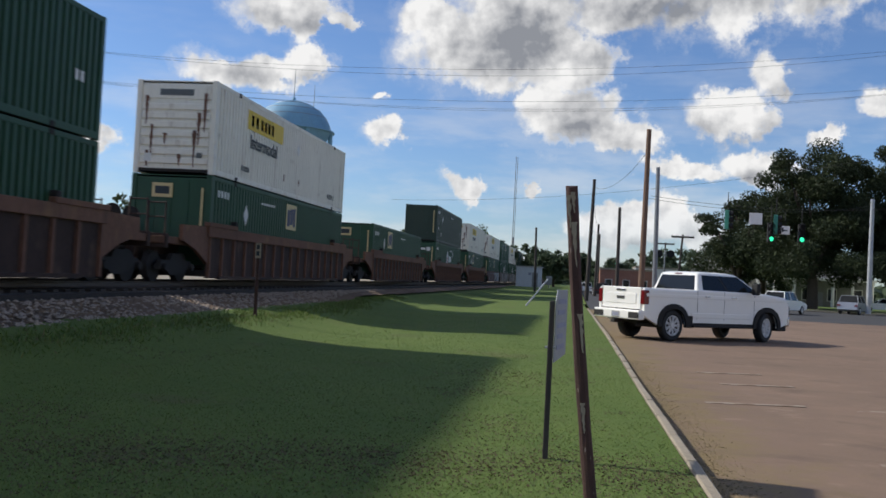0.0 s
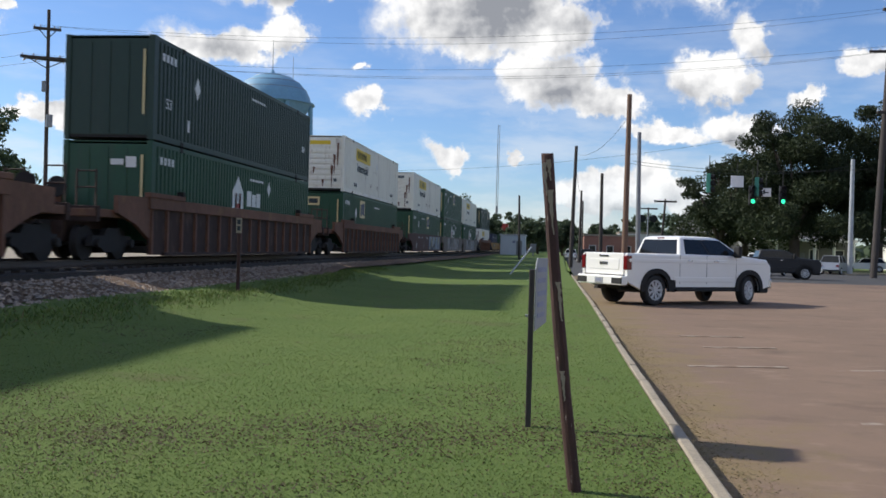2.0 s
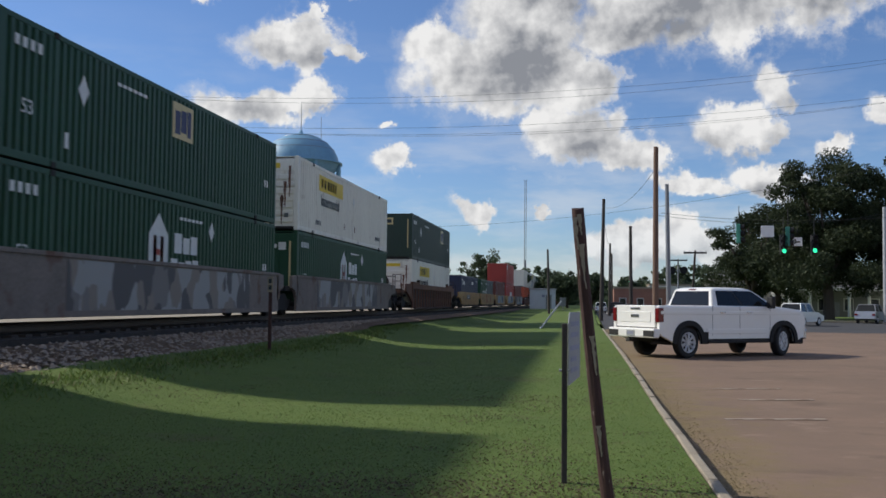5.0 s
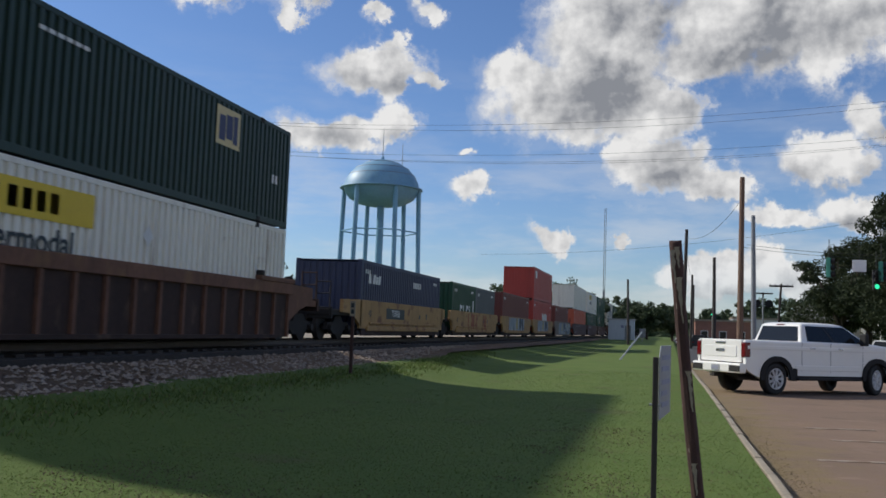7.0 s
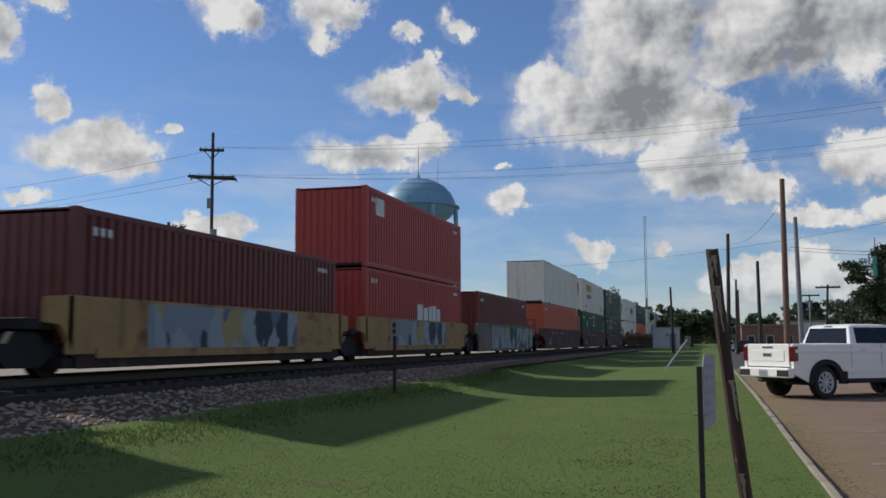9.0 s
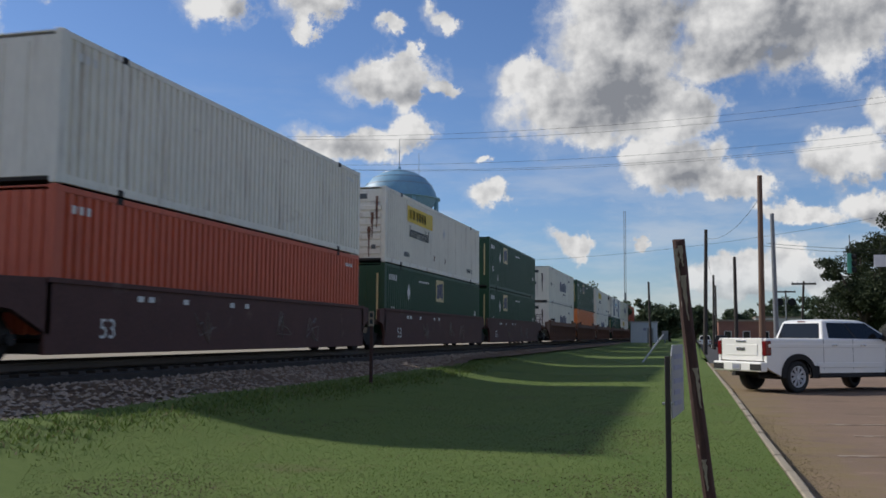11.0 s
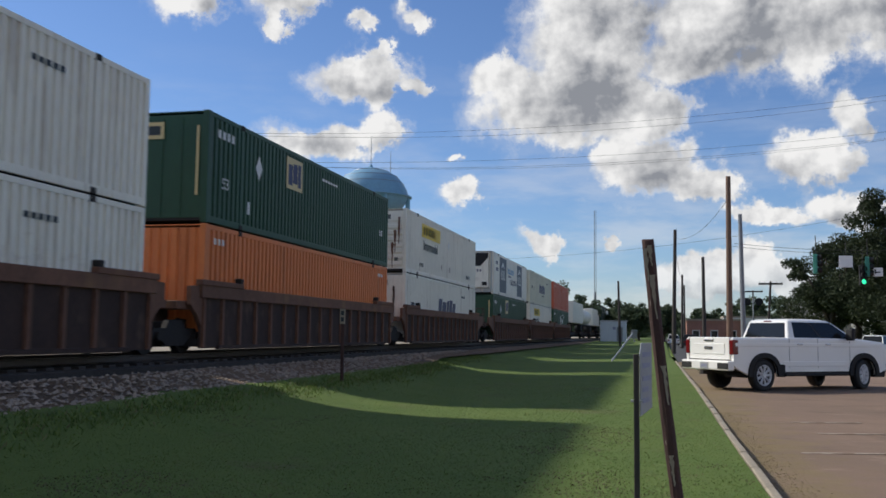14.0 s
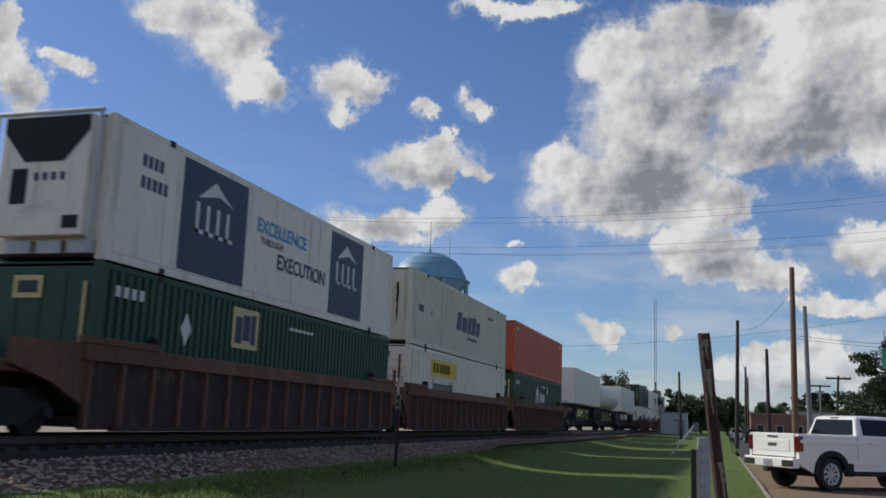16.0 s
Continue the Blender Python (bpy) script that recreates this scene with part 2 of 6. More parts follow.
def leaf_mat(name, base, back, dry=None):
    """Leaves and blades: tone changes from island to island, a little light comes through."""
    m = bpy.data.materials.new(name)
    m.use_nodes = True
    N, L = m.node_tree.nodes, m.node_tree.links
    b = N["Principled BSDF"]
    g = N.new("ShaderNodeNewGeometry")
    ramp = N.new("ShaderNodeValToRGB")
    ramp.color_ramp.elements[0].color, ramp.color_ramp.elements[1].color = (*base, 1), (*back, 1)
    if dry:
        ramp.color_ramp.elements[1].position = 0.88
        ramp.color_ramp.elements.new(0.97).color = (*dry, 1)
    L.new(g.outputs["Random Per Island"], ramp.inputs[0])
    L.new(ramp.outputs[0], b.inputs["Base Color"])
    b.inputs["Roughness"].default_value = 0.65
    b.inputs["Specular IOR Level"].default_value = 0.25
    tr, mx = N.new("ShaderNodeBsdfTranslucent"), N.new("ShaderNodeMixShader")
    L.new(ramp.outputs[0], tr.inputs[0])
    mx.inputs[0].default_value = 0.25
    L.new(b.outputs[0], mx.inputs[1])
    L.new(tr.outputs[0], mx.inputs[2])
    L.new(mx.outputs[0], N["Material Output"].inputs[0])
    return m


def sandy_edge(m):
    """Blown sand and dead grass that gathers along the curb side of the lot."""
    N, L = m.node_tree.nodes, m.node_tree.links
    b = N["Principled BSDF"]
    old = b.inputs["Base Color"].links[0].from_socket
    tc, sp, ns = N.new("ShaderNodeTexCoord"), N.new("ShaderNodeSeparateXYZ"), N.new("ShaderNodeTexNoise")
    L.new(tc.outputs["Object"], sp.inputs[0])
    L.new(tc.outputs["Object"], ns.inputs["Vector"])
    ns.inputs["Scale"].default_value, ns.inputs["Detail"].default_value, ns.inputs["Roughness"].default_value = 1.3, 8.0, 0.75
    far = N.new("ShaderNodeMapRange")
    L.new(sp.outputs[0], far.inputs[0])
    far.inputs[1].default_value, far.inputs[2].default_value, far.inputs[3].default_value, far.inputs[4].default_value = 1.0, 3.4, 0.30, -0.12
    add = N.new("ShaderNodeMath")
    L.new(far.outputs[0], add.inputs[0])
    L.new(ns.outputs[0], add.inputs[1])
    rg = N.new("ShaderNodeMapRange")
    L.new(add.outputs[0], rg.inputs[0])
    rg.inputs[1].default_value, rg.inputs[2].default_value, rg.inputs[4].default_value = 0.55, 0.78, 0.8
    mx = N.new("ShaderNodeMix")
    mx.data_type = "RGBA"
    L.new(rg.outputs[0], mx.inputs[0])
    L.new(old, mx.inputs[6])
    mx.inputs[7].default_value = (0.22, 0.165, 0.08, 1)
    L.new(mx.outputs[2], b.inputs["Base Color"])


def scuffed(m, tone, stretch, at=0.56, most=0.6):
    """Drawn-out scuffs and stains over a surface, each kind along its own direction."""
    N, L = m.node_tree.nodes, m.node_tree.links
    b = N["Principled BSDF"]
    old = b.inputs["Base Color"].links[0].from_socket
    tc, mp, ns, info, add = N.new("ShaderNodeTexCoord"), N.new("ShaderNodeMapping"), N.new("ShaderNodeTexNoise"), N.new("ShaderNodeObjectInfo"), N.new("ShaderNodeVectorMath")
    L.new(tc.outputs["Object"], mp.inputs[0])
    mp.inputs["Scale"].default_value = stretch
    shift = N.new("ShaderNodeMath")
    shift.operation = "MULTIPLY"
    L.new(info.outputs["Random"], shift.inputs[0])
    shift.inputs[1].default_value = 40.0
    L.new(mp.outputs[0], add.inputs[0])
    L.new(shift.outputs[0], add.inputs[1])
    L.new(add.outputs[0], ns.inputs["Vector"])
    ns.inputs["Scale"].default_value, ns.inputs["Detail"].default_value, ns.inputs["Roughness"].default_value = 1.0, 7.0, 0.68
    rg = N.new("ShaderNodeMapRange")
    L.new(ns.outputs[0], rg.inputs[0])
    rg.inputs[1].default_value, rg.inputs[2].default_value, rg.inputs[4].default_value = at, at + 0.16, most
    mx = N.new("ShaderNodeMix")
    mx.data_type = "RGBA"
    L.new(rg.outputs[0], mx.inputs[0])
    L.new(old, mx.inputs[6])
    mx.inputs[7].default_value = (*tone, 1)
    L.new(mx.outputs[2], b.inputs["Base Color"])


GRASS = ground_mat("lawn", [(0.080, 0.131, 0.028), (0.138, 0.180, 0.046), (0.098, 0.146, 0.035)], [7.0, 0.45, 60.0], bump=0.5, depth=0.02, patch=(0.118, 0.098, 0.050), patch_at=0.56)
BLADES = leaf_mat("grass_blade", (0.096, 0.152, 0.033), (0.150, 0.206, 0.053), (0.20, 0.17, 0.085))
scuffed(BLADES, (0.135, 0.112, 0.055), (0.55, 0.8, 0.6), 0.53, 0.6)
scuffed(BLADES, (0.060, 0.095, 0.024), (0.9, 1.2, 0.6), 0.52, 0.7)
GRAVEL = ground_mat("ballast_stone", [(0.30, 0.215, 0.155), (0.14, 0.090, 0.060), (0.20, 0.145, 0.105)], [18.0, 0.8, 34.0], bump=1.0, depth=0.08, patch=(0.15, 0.085, 0.050), patch_at=0.56)
STONE = mat("crushed_stone", (0.33, 0.265, 0.21), 0.9, scale=1.2, dark=0.62, light=1.3, bump=0.3)
PAVING = ground_mat("parking_surface", [(0.275, 0.188, 0.132), (0.138, 0.098, 0.074), (0.215, 0.149, 0.107)], [1.6, 0.20, 26.0], rough=0.9, bump=0.6, depth=0.012, patch=(0.185, 0.132, 0.100), patch_at=0.55)
scuffed(PAVING, (0.105, 0.074, 0.058), (0.5, 1.1, 1.0), 0.54, 0.6)
scuffed(PAVING, (0.37, 0.275, 0.20), (1.2, 2.0, 1.0), 0.57, 0.45)
sandy_edge(PAVING)
ROAD = ground_mat("asphalt", [(0.085, 0.083, 0.085), (0.06, 0.06, 0.062), (0.07, 0.07, 0.072)], [2.0, 0.2, 40.0], rough=0.9, bump=0.3, depth=0.006)
CONCRETE = mat("concrete", (0.33, 0.28, 0.21), 0.9, scale=1.5, dark=0.6, light=1.25, bump=0.4, stain=(0.22, 0.18, 0.14))
PAINT_LINE = mat("worn_line_paint", (0.38, 0.31, 0.24), 0.9, scale=2.0, dark=0.55, light=1.15, stain=(0.20, 0.135, 0.09), stain_at=0.46)
SOIL = mat("dry_soil", (0.20, 0.14, 0.09), 0.95, scale=4, bump=0.6)
RAIL = mat("rail_steel", (0.10, 0.075, 0.06), 0.55, 0.5, scale=6)
TIE = mat("creosote_timber", (0.05, 0.04, 0.033), 0.85, scale=5, random_tint=0.35)
WOOD_POST = mat("weathered_red_post", (0.052, 0.024, 0.020), 0.85, scale=7, fine=60, dark=0.5, light=1.6, bump=0.6, stain=(0.33, 0.27, 0.24), stain_at=0.66, stretch=(3, 3, 0.7))
POLE_WOOD = mat("pole_timber", (0.17, 0.105, 0.075), 0.9, scale=4, dark=0.6, light=1.4, bump=0.4, stretch=(4, 4, 0.4))
POLE_DARK = mat("tarred_timber", (0.05, 0.042, 0.038), 0.9, scale=4, dark=0.6, light=1.5, bump=0.4, stretch=(4, 4, 0.4))
GALV = mat("galvanised_steel", (0.42, 0.43, 0.44), 0.5, 0.6, scale=3, bump=0.05)
STEEL_GREY = mat("painted_grey_steel", (0.23, 0.24, 0.26), 0.5, 0.2, scale=3, bump=0.1)
BLACK = mat("black_rubber", (0.018, 0.018, 0.019), 0.75, scale=8)
BLACK_PLASTIC = mat("black_plastic", (0.014, 0.014, 0.015), 0.8, scale=8, bump=0.05)
WIRE = mat("cable", (0.03, 0.03, 0.03), 0.7, bump=0)
TANK_BLUE = mat("tower_blue_paint", (0.165, 0.34, 0.49), 0.5, scale=0.35, fine=3, dark=0.82, light=1.12, stain=(0.20, 0.36, 0.46), stain_at=0.66, bump=0.05)
WHITE_SIGN = mat("sign_white", (0.33, 0.34, 0.36), 0.5, scale=4, dark=0.85, light=1.1, bump=0.05)
SIGN_BRIGHT = mat("bright_road_sign", (0.80, 0.80, 0.80), 0.5, scale=4, dark=0.9, light=1.05, bump=0.05)
BLUE_INK = mat("sign_blue", (0.26, 0.28, 0.40), 0.5, bump=0)
CAR_WHITE = mat("white_car_paint", (0.84, 0.83, 0.80), 0.28, dark=0.95, light=1.03, scale=1.0, bump=0, coat=0.6)
CAR_GREY = mat("silver_car_paint", (0.33, 0.34, 0.36), 0.3, 0.4, dark=0.95, light=1.03, bump=0, coat=0.5)
CAR_DARK = mat("dark_car_paint", (0.008, 0.009, 0.013), 0.5, 0.0, dark=0.9, light=1.1, bump=0)
ALLOY = mat("bright_alloy", (0.62, 0.62, 0.63), 0.4, 0.25, dark=0.9, light=1.05, bump=0)
CHROME = mat("chrome", (0.62, 0.63, 0.65), 0.22, 0.9, dark=0.9, light=1.05, bump=0)
GLASS = glassy("tinted_window", (0.012, 0.014, 0.016))
TAIL = mat("red_lens", (0.14, 0.008, 0.010), 0.2, dark=0.8, light=1.2, bump=0, coat=0.5)
LEAF_OAK = leaf_mat("oak_leaves", (0.020, 0.031, 0.014), (0.050, 0.066, 0.028))
LEAF_FAR = leaf_mat("far_leaves", (0.045, 0.07, 0.035), (0.095, 0.125, 0.07))
BARK = mat("bark", (0.075, 0.06, 0.048), 0.95, scale=6, bump=0.7, stretch=(3, 3, 0.6))
WALL_WHITE = mat("white_plaster", (0.68, 0.67, 0.63), 0.85, scale=0.6, fine=8, dark=0.85, light=1.08, bump=0.1)
WALL_BRICK = mat("red_brick_wall", (0.30, 0.15, 0.11), 0.9, scale=0.8, fine=12, bump=0.2)
WALL_GREY = mat("grey_house_paint", (0.20, 0.20, 0.19), 0.9, scale=0.8, bump=0.1)
WALL_TAN = mat("tan_wall", (0.45, 0.36, 0.28), 0.9, scale=0.8, bump=0.1)
ROOF_GREY = mat("grey_shingle_roof", (0.17, 0.165, 0.165), 0.9, scale=2, bump=0.3)
BOOTH = mat("pale_blue_metal_siding", (0.55, 0.60, 0.66), 0.6, scale=1.5, dark=0.85, light=1.08, bump=0.05, stretch=(4, 4, 0.5))
DIRT_ROAD = ground_mat("pale_dirt", [(0.34, 0.30, 0.24), (0.26, 0.22, 0.17), (0.30, 0.26, 0.20)], [2.0, 0.2, 20.0], bump=0.4)

# ---- building helpers ----


def part(name, bm, material, parent=None, label=""):
    me = bpy.data.meshes.new(name)
    bm.to_mesh(me)
    bm.free()
    me.materials.append(material)
    ob = new(name, me)
    if parent:
        ob.parent = parent
    if label:
        tagged(ob, label)
    return ob


def share(name, mesh, parent, m):
    """One more object on a mesh that others use too."""
    ob = new(name, mesh)
    ob.parent = parent
    ob.matrix_basis = m
    return ob


def slab(x0, y0, z0, x1, y1, z1, bevel=0.0, bm=None):
    bm = bm or bmesh.new()
    made = bmesh.ops.create_cube(bm, size=1)["verts"]
    for v in made:
        v.co = Vector(((x0 + x1) / 2 + v.co.x * (x1 - x0), (y0 + y1) / 2 + v.co.y * (y1 - y0), (z0 + z1) / 2 + v.co.z * (z1 - z0)))
    if bevel:
        edges = list({e for v in made for e in v.link_edges})
        bmesh.ops.bevel(bm, geom=edges, offset=bevel, segments=2, affect="EDGES", profile=0.5)
    return bm


def rod(p0, p1, r0, r1=None, seg=10, bm=None):
    bm = bm or bmesh.new()
    p0, p1 = Vector(p0), Vector(p1)
    d = p1 - p0
    m = Matrix.Translation((p0 + p1) / 2) @ d.to_track_quat("Z", "Y").to_matrix().to_4x4()
    bmesh.ops.create_cone(bm, cap_ends=True, segments=seg, radius1=r0, radius2=r0 if r1 is None else r1, depth=d.length, matrix=m)
    return bm


def outline(points, x0, x1, bm=None, bevel=0.0):
    """A side outline of (y, z) points, pushed from x0 to x1."""
    bm = bm or bmesh.new()
    a = [bm.verts.new((x0, y, z)) for y, z in points]
    b = [bm.verts.new((x1, y, z)) for y, z in points]
    n = len(points)
    bm.faces.new(a)
    bm.faces.new(b[::-1])
    for i in range(n):
        bm.faces.new((a[i], b[i], b[(i + 1) % n], a[(i + 1) % n]))
    bmesh.ops.recalc_face_normals(bm, faces=bm.faces)
    if bevel:
        bmesh.ops.bevel(bm, geom=list(bm.edges), offset=bevel, segments=2, affect="EDGES", profile=0.5)
    return bm


def lathe(profile, seg=40, bm=None):
    """A turned form from (radius, height) points."""
    bm = bm or bmesh.new()
    rings = [[bm.verts.new((r * math.cos(2 * math.pi * i / seg), r * math.sin(2 * math.pi * i / seg), z)) for i in range(seg)] for r, z in profile]
    for a, b in zip(rings, rings[1:]):
        for i in range(seg):
            f = bm.faces.new((a[i], a[(i + 1) % seg], b[(i + 1) % seg], b[i]))
            f.smooth = True
    return bm


def lettering(text, size, m, material, parent, name="lettering", bold=0.0):
    cu = bpy.data.curves.new(name, "FONT")
    cu.body, cu.size, cu.align_x, cu.align_y, cu.extrude, cu.offset = text, size, "CENTER", "CENTER", 0.002, bold
    cu.materials.append(material)
    ob = new(name, cu)
    ob.parent = parent
    ob.matrix_basis = m
    return ob


def thing(name, m, label, category, group=""):
    ob = new(name)
    ob.matrix_basis = m
    return tagged(ob, label, category, group)


# ---- ground, track, paving ----
DRY_BLADES = leaf_mat("dead_grass", (0.075, 0.060, 0.034), (0.145, 0.118, 0.062))
LITTER = leaf_mat("dry_litter", (0.19, 0.15, 0.08), (0.27, 0.22, 0.12))
# near-black stone: the shadow around rails and ties as a colour
BED_SHADE = mat("shade_black_stone", (0.035, 0.030, 0.027), 0.95, scale=3, fine=25, dark=0.6, light=1.5, bump=0.8, depth=0.05)
TRACK_X, RAIL_Z = -12.5, 1.02
CURB_SLOPE = -0.0075


def curb_x(y):
    return 1.17 + CURB_SLOPE * y


def ease(a, b, x):
    k = min(1, max(0, (x - a) / (b - a)))
    return k * k * (3 - 2 * k)


def ground_z(x, y):
    """The lawn, rising to the track bed; farther off the whole field rises to the level crossing."""
    foot = -8.6 - 1.7 * ease(28, 44, y)
    z = 0.30 * ease(foot + 2.6, foot - 0.2, x) + 0.12 * ease(foot + 4.5, foot + 1.5, x)
    z = max(z, 0.62 * ease(70, 150, y) * ease(6, -4, x))
    if x < -16.4:
        z = 0.62
    z += 0.10 * ease(12, 28, y) * ease(-6, -1, x)
    return z + 0.02 * noise.noise((x * 0.5, y * 0.5, 0)) * ease(0, -1, x)


def sheet(name, xs, ys, height, material, kind="structure", drop=0.0):
    verts = [(x, y, height(x, y) - drop) for y in ys for x in xs]
    n = len(xs)
    faces = [(j * n + i, j * n + i + 1, (j + 1) * n + i + 1, (j + 1) * n + i) for j in range(len(ys) - 1) for i in range(n - 1)]
    me = bpy.data.meshes.new(name)
    me.from_pydata(verts, [], faces)
    for p in me.polygons:
        p.use_smooth = True
    me.materials.append(material)
    ob = new(name, me)
    return tagged(ob, kind=kind)


near_y = [-600, -60, -20] + [i * 0.5 for i in range(0, 120)] + [60 + 4 * i for i in range(26)] + [170, 200, 260, 400, 800, 2500]


def lawn_sheet():
    xs = [-2500, -400, -120, -60, -40, -25, -20, -17, -16.4] + [-16 + 0.4 * i for i in range(40)] + [0, 0.4, 0.8]
    verts, faces = [], []
    n = len(xs) + 1
    for y in near_y:
        for x in xs:
            verts.append((x, y, ground_z(x, y)))
        verts.append((curb_x(min(y, 140)) - 0.07, y, ground_z(curb_x(min(y, 140)), y)))
    for j in range(len(near_y) - 1):
        faces += [(j * n + i, j * n + i + 1, (j + 1) * n + i + 1, (j + 1) * n + i) for i in range(n - 1)]
    me = bpy.data.meshes.new("ground")
    me.from_pydata(verts, [], faces)
    for p in me.polygons:
        p.use_smooth = True
    me.materials.append(GRASS)
    return tagged(new("ground", me), "mown green lawn with dry brown patches", "lawn", kind="structure")


lawn_sheet()
PAVE_Z = 0.05


def lot_z(x, y):
    """The lot lies low by the curb near the camera and climbs to street height."""
    return PAVE_Z - 0.17 * (1 - ease(9, 27, y))


# beyond the crossing road the land goes on at road height
tagged(part("ground_town", slab(0.4, 58, -1.0, 2500, 2500, PAVE_Z - 0.03), GRASS), kind="structure")
parking = sheet("pavement", [0.75, 3, 8, 20, 70, 2500], [-600, -60] + [1.5 * i for i in range(0, 39)], lot_z, PAVING)
tagged(parking, "worn reddish-brown parking lot surface", "parking lot", kind="structure")
road = part("road", slab(0.9, 57, PAVE_Z - 0.1, 300, 92, PAVE_Z - 0.004), ROAD)
tagged(road, "dark grey asphalt cross street", "road", kind="structure")
street = part("road_side_street", slab(0.9, 92, PAVE_Z - 0.1, 12.5, 420, PAVE_Z - 0.006), ROAD)
tagged(street, "asphalt side street running away beside the track", "road", kind="structure")
far_kerb = part("kerb", slab(12.5, 92, PAVE_Z - 0.1, 300, 92.3, PAVE_Z + 0.14, 0.02), CONCRETE)
tagged(far_kerb, "pale concrete kerb of the cross street", "kerb", kind="structure")
verge = part("verge", slab(12.5, 92.3, PAVE_Z - 0.1, 300, 220, PAVE_Z + 0.12), GRASS)
tagged(verge, "grass verge under the oak trees", "grass", kind="structure")
walkway = part("sidewalk", slab(14, 95, PAVE_Z, 300, 96.6, PAVE_Z + 0.135), CONCRETE)
tagged(walkway, "pale concrete sidewalk", "sidewalk", kind="structure")


def build_curb():
    top = thing("curb", Matrix(), "chipped concrete curb edging between lawn and parking lot", "curb")
    top["kind"] = "structure"
    rng = random.Random(4)
    y = -6.0
    while y < 56:
        n = 1.5
        bm = slab(-0.055, 0, -0.16, 0.05, n - 0.015, 0.02 + rng.uniform(-0.008, 0.008), 0.018)
        for v in bm.verts:
            v.co.x += rng.uniform(-0.006, 0.006)
        ob = part("curb_stone", bm, CONCRETE, top)
        ob.matrix_basis = pose(curb_x(y), y, 0.10 * ease(12, 28, y), 0, 0, math.degrees(-math.atan(CURB_SLOPE)) + rng.uniform(-0.4, 0.4))
        y += n


def build_lines():
    """Faded parking stripes."""
    for x, y, n, turn in ((4.4, 10.6, 4.6, -76), (2.7, 14.6, 1.5, -80), (6.2, 15.2, 4.4, -76), (3.2, 17.2, 1.3, -80), (10.2, 21.0, 4.0, -76), (3.0, 19.0, 1.3, -78), (12.4, 26.5, 4.2, -76)):
        ob = part("parking_stripe", slab(-0.07, -n / 2, 0, 0.07, n / 2, 0.004), PAINT_LINE)
        ob.matrix_basis = pose(x, y, lot_z(x, y) + 0.004, 0.4, 0, turn)
        tagged(ob, "faded white parking stripe on the worn surface", "parking stripe", "parking stripes", "structure")


def build_track():
    # ballast bed with a shoulder on both sides
    prof = [(-16.6, 0.55), (-15.6, 0.80), (-15.0, 0.72), (-14.2, 0.70), (-10.95, 0.70), (-10.5, 0.66), (-9.4, 0.46), (-8.7, 0.34), (-8.1, 0.24)]
    ys = [-600, -60] + [0.6 * i - 6 for i in range(120)] + [70 + 8 * i for i in range(40)] + [2400]
    verts, faces = [], []
    for y in ys:
        for x, z in prof:
            edge = x > -10
            verts.append((x + (0.25 * noise.noise((y * 0.35, 3, 0)) - 1.7 * ease(28, 44, y) * ease(-10.2, -8.2, x)) * (1 if edge else 0), y,
                          z + 0.05 * noise.noise((x * 1.3, y * 0.9, 5)) + (0.25 * ease(28, 44, y) if x > -9 else 0)))
    n = len(prof)
    for j in range(len(ys) - 1):
        faces += [(j * n + i, j * n + i + 1, (j + 1) * n + i + 1, (j + 1) * n + i) for i in range(n - 1)]
    me = bpy.data.meshes.new("ballast")
    me.from_pydata(verts, [], faces)
    me.materials.append(GRAVEL)
    tagged(new("ballast", me), "grey-brown crushed stone track bed", "track bed", kind="structure")
    # dark strip added for the shadow band below the rails
    bed_strip = part("shaded_track_bed", slab(-14.1, -600, 0.60, -10.70, 700, 0.80), BED_SHADE)
    tagged(bed_strip, "black strip between the ties, shade under the train put into its colour", "track bed", kind="structure")
    track = thing("track", Matrix(), "railway track on dark timber ties", "railway track")
    track["kind"] = "structure"
    for x in (-0.75, 0.75):
        pts = [(-0.07, -0.16), (0.07, -0.16), (0.02, -0.13), (0.012, -0.04), (0.036, -0.03), (0.036, 0), (-0.036, 0), (-0.036, -0.03), (-0.012, -0.04), (-0.02, -0.13)]
        bm = bmesh.new()
        a = [bm.verts.new((TRACK_X + x + u, -600, RAIL_Z + v)) for u, v in pts]
        b = [bm.verts.new((TRACK_X + x + u, 700, RAIL_Z + v)) for u, v in pts]
        for i in range(len(pts)):
            bm.faces.new((a[i], a[(i + 1) % len(pts)], b[(i + 1) % len(pts)], b[i]))
        part("rail", bm, RAIL, track)
    tie = slab(-1.3, -0.115, -0.1, 1.3, 0.115, 0.06, 0.012)
    first = part("tie", tie, TIE, track)
    first.matrix_basis = pose(TRACK_X, -8, RAIL_Z - 0.22)
    for i in range(1, 160):
        share("tie", first.data, track, pose(TRACK_X + random.uniform(-0.03, 0.03), -8 + 0.52 * i, RAIL_Z - 0.22, 0, 0, random.uniform(-1, 1)))


def scatter(name, count, place, shape, material, label, category):
    """Many small loose pieces in one mesh."""
    base_v, base_f = shape
    base_v = np.array(base_v)
    V, Fc = [], []
    rng = np.random.default_rng(7)
    for i in range(count):
        x, y, z, s, lean = place(rng)
        a = rng.uniform(0, 6.283)
        c, d = math.cos(a), math.sin(a)
        p = base_v * s
        p = np.stack([p[:, 0] * c - p[:, 1] * d + lean[0] * p[:, 2], p[:, 0] * d + p[:, 1] * c + lean[1] * p[:, 2], p[:, 2]], 1) + (x, y, z)
        k = i * len(base_v)
        V += p.tolist()
        Fc += [tuple(k + j for j in f) for f in base_f]
    me = bpy.data.meshes.new(name)
    me.from_pydata(V, [], Fc)
    me.materials.append(material)
    return tagged(new(name, me), label, category, kind="stuff")


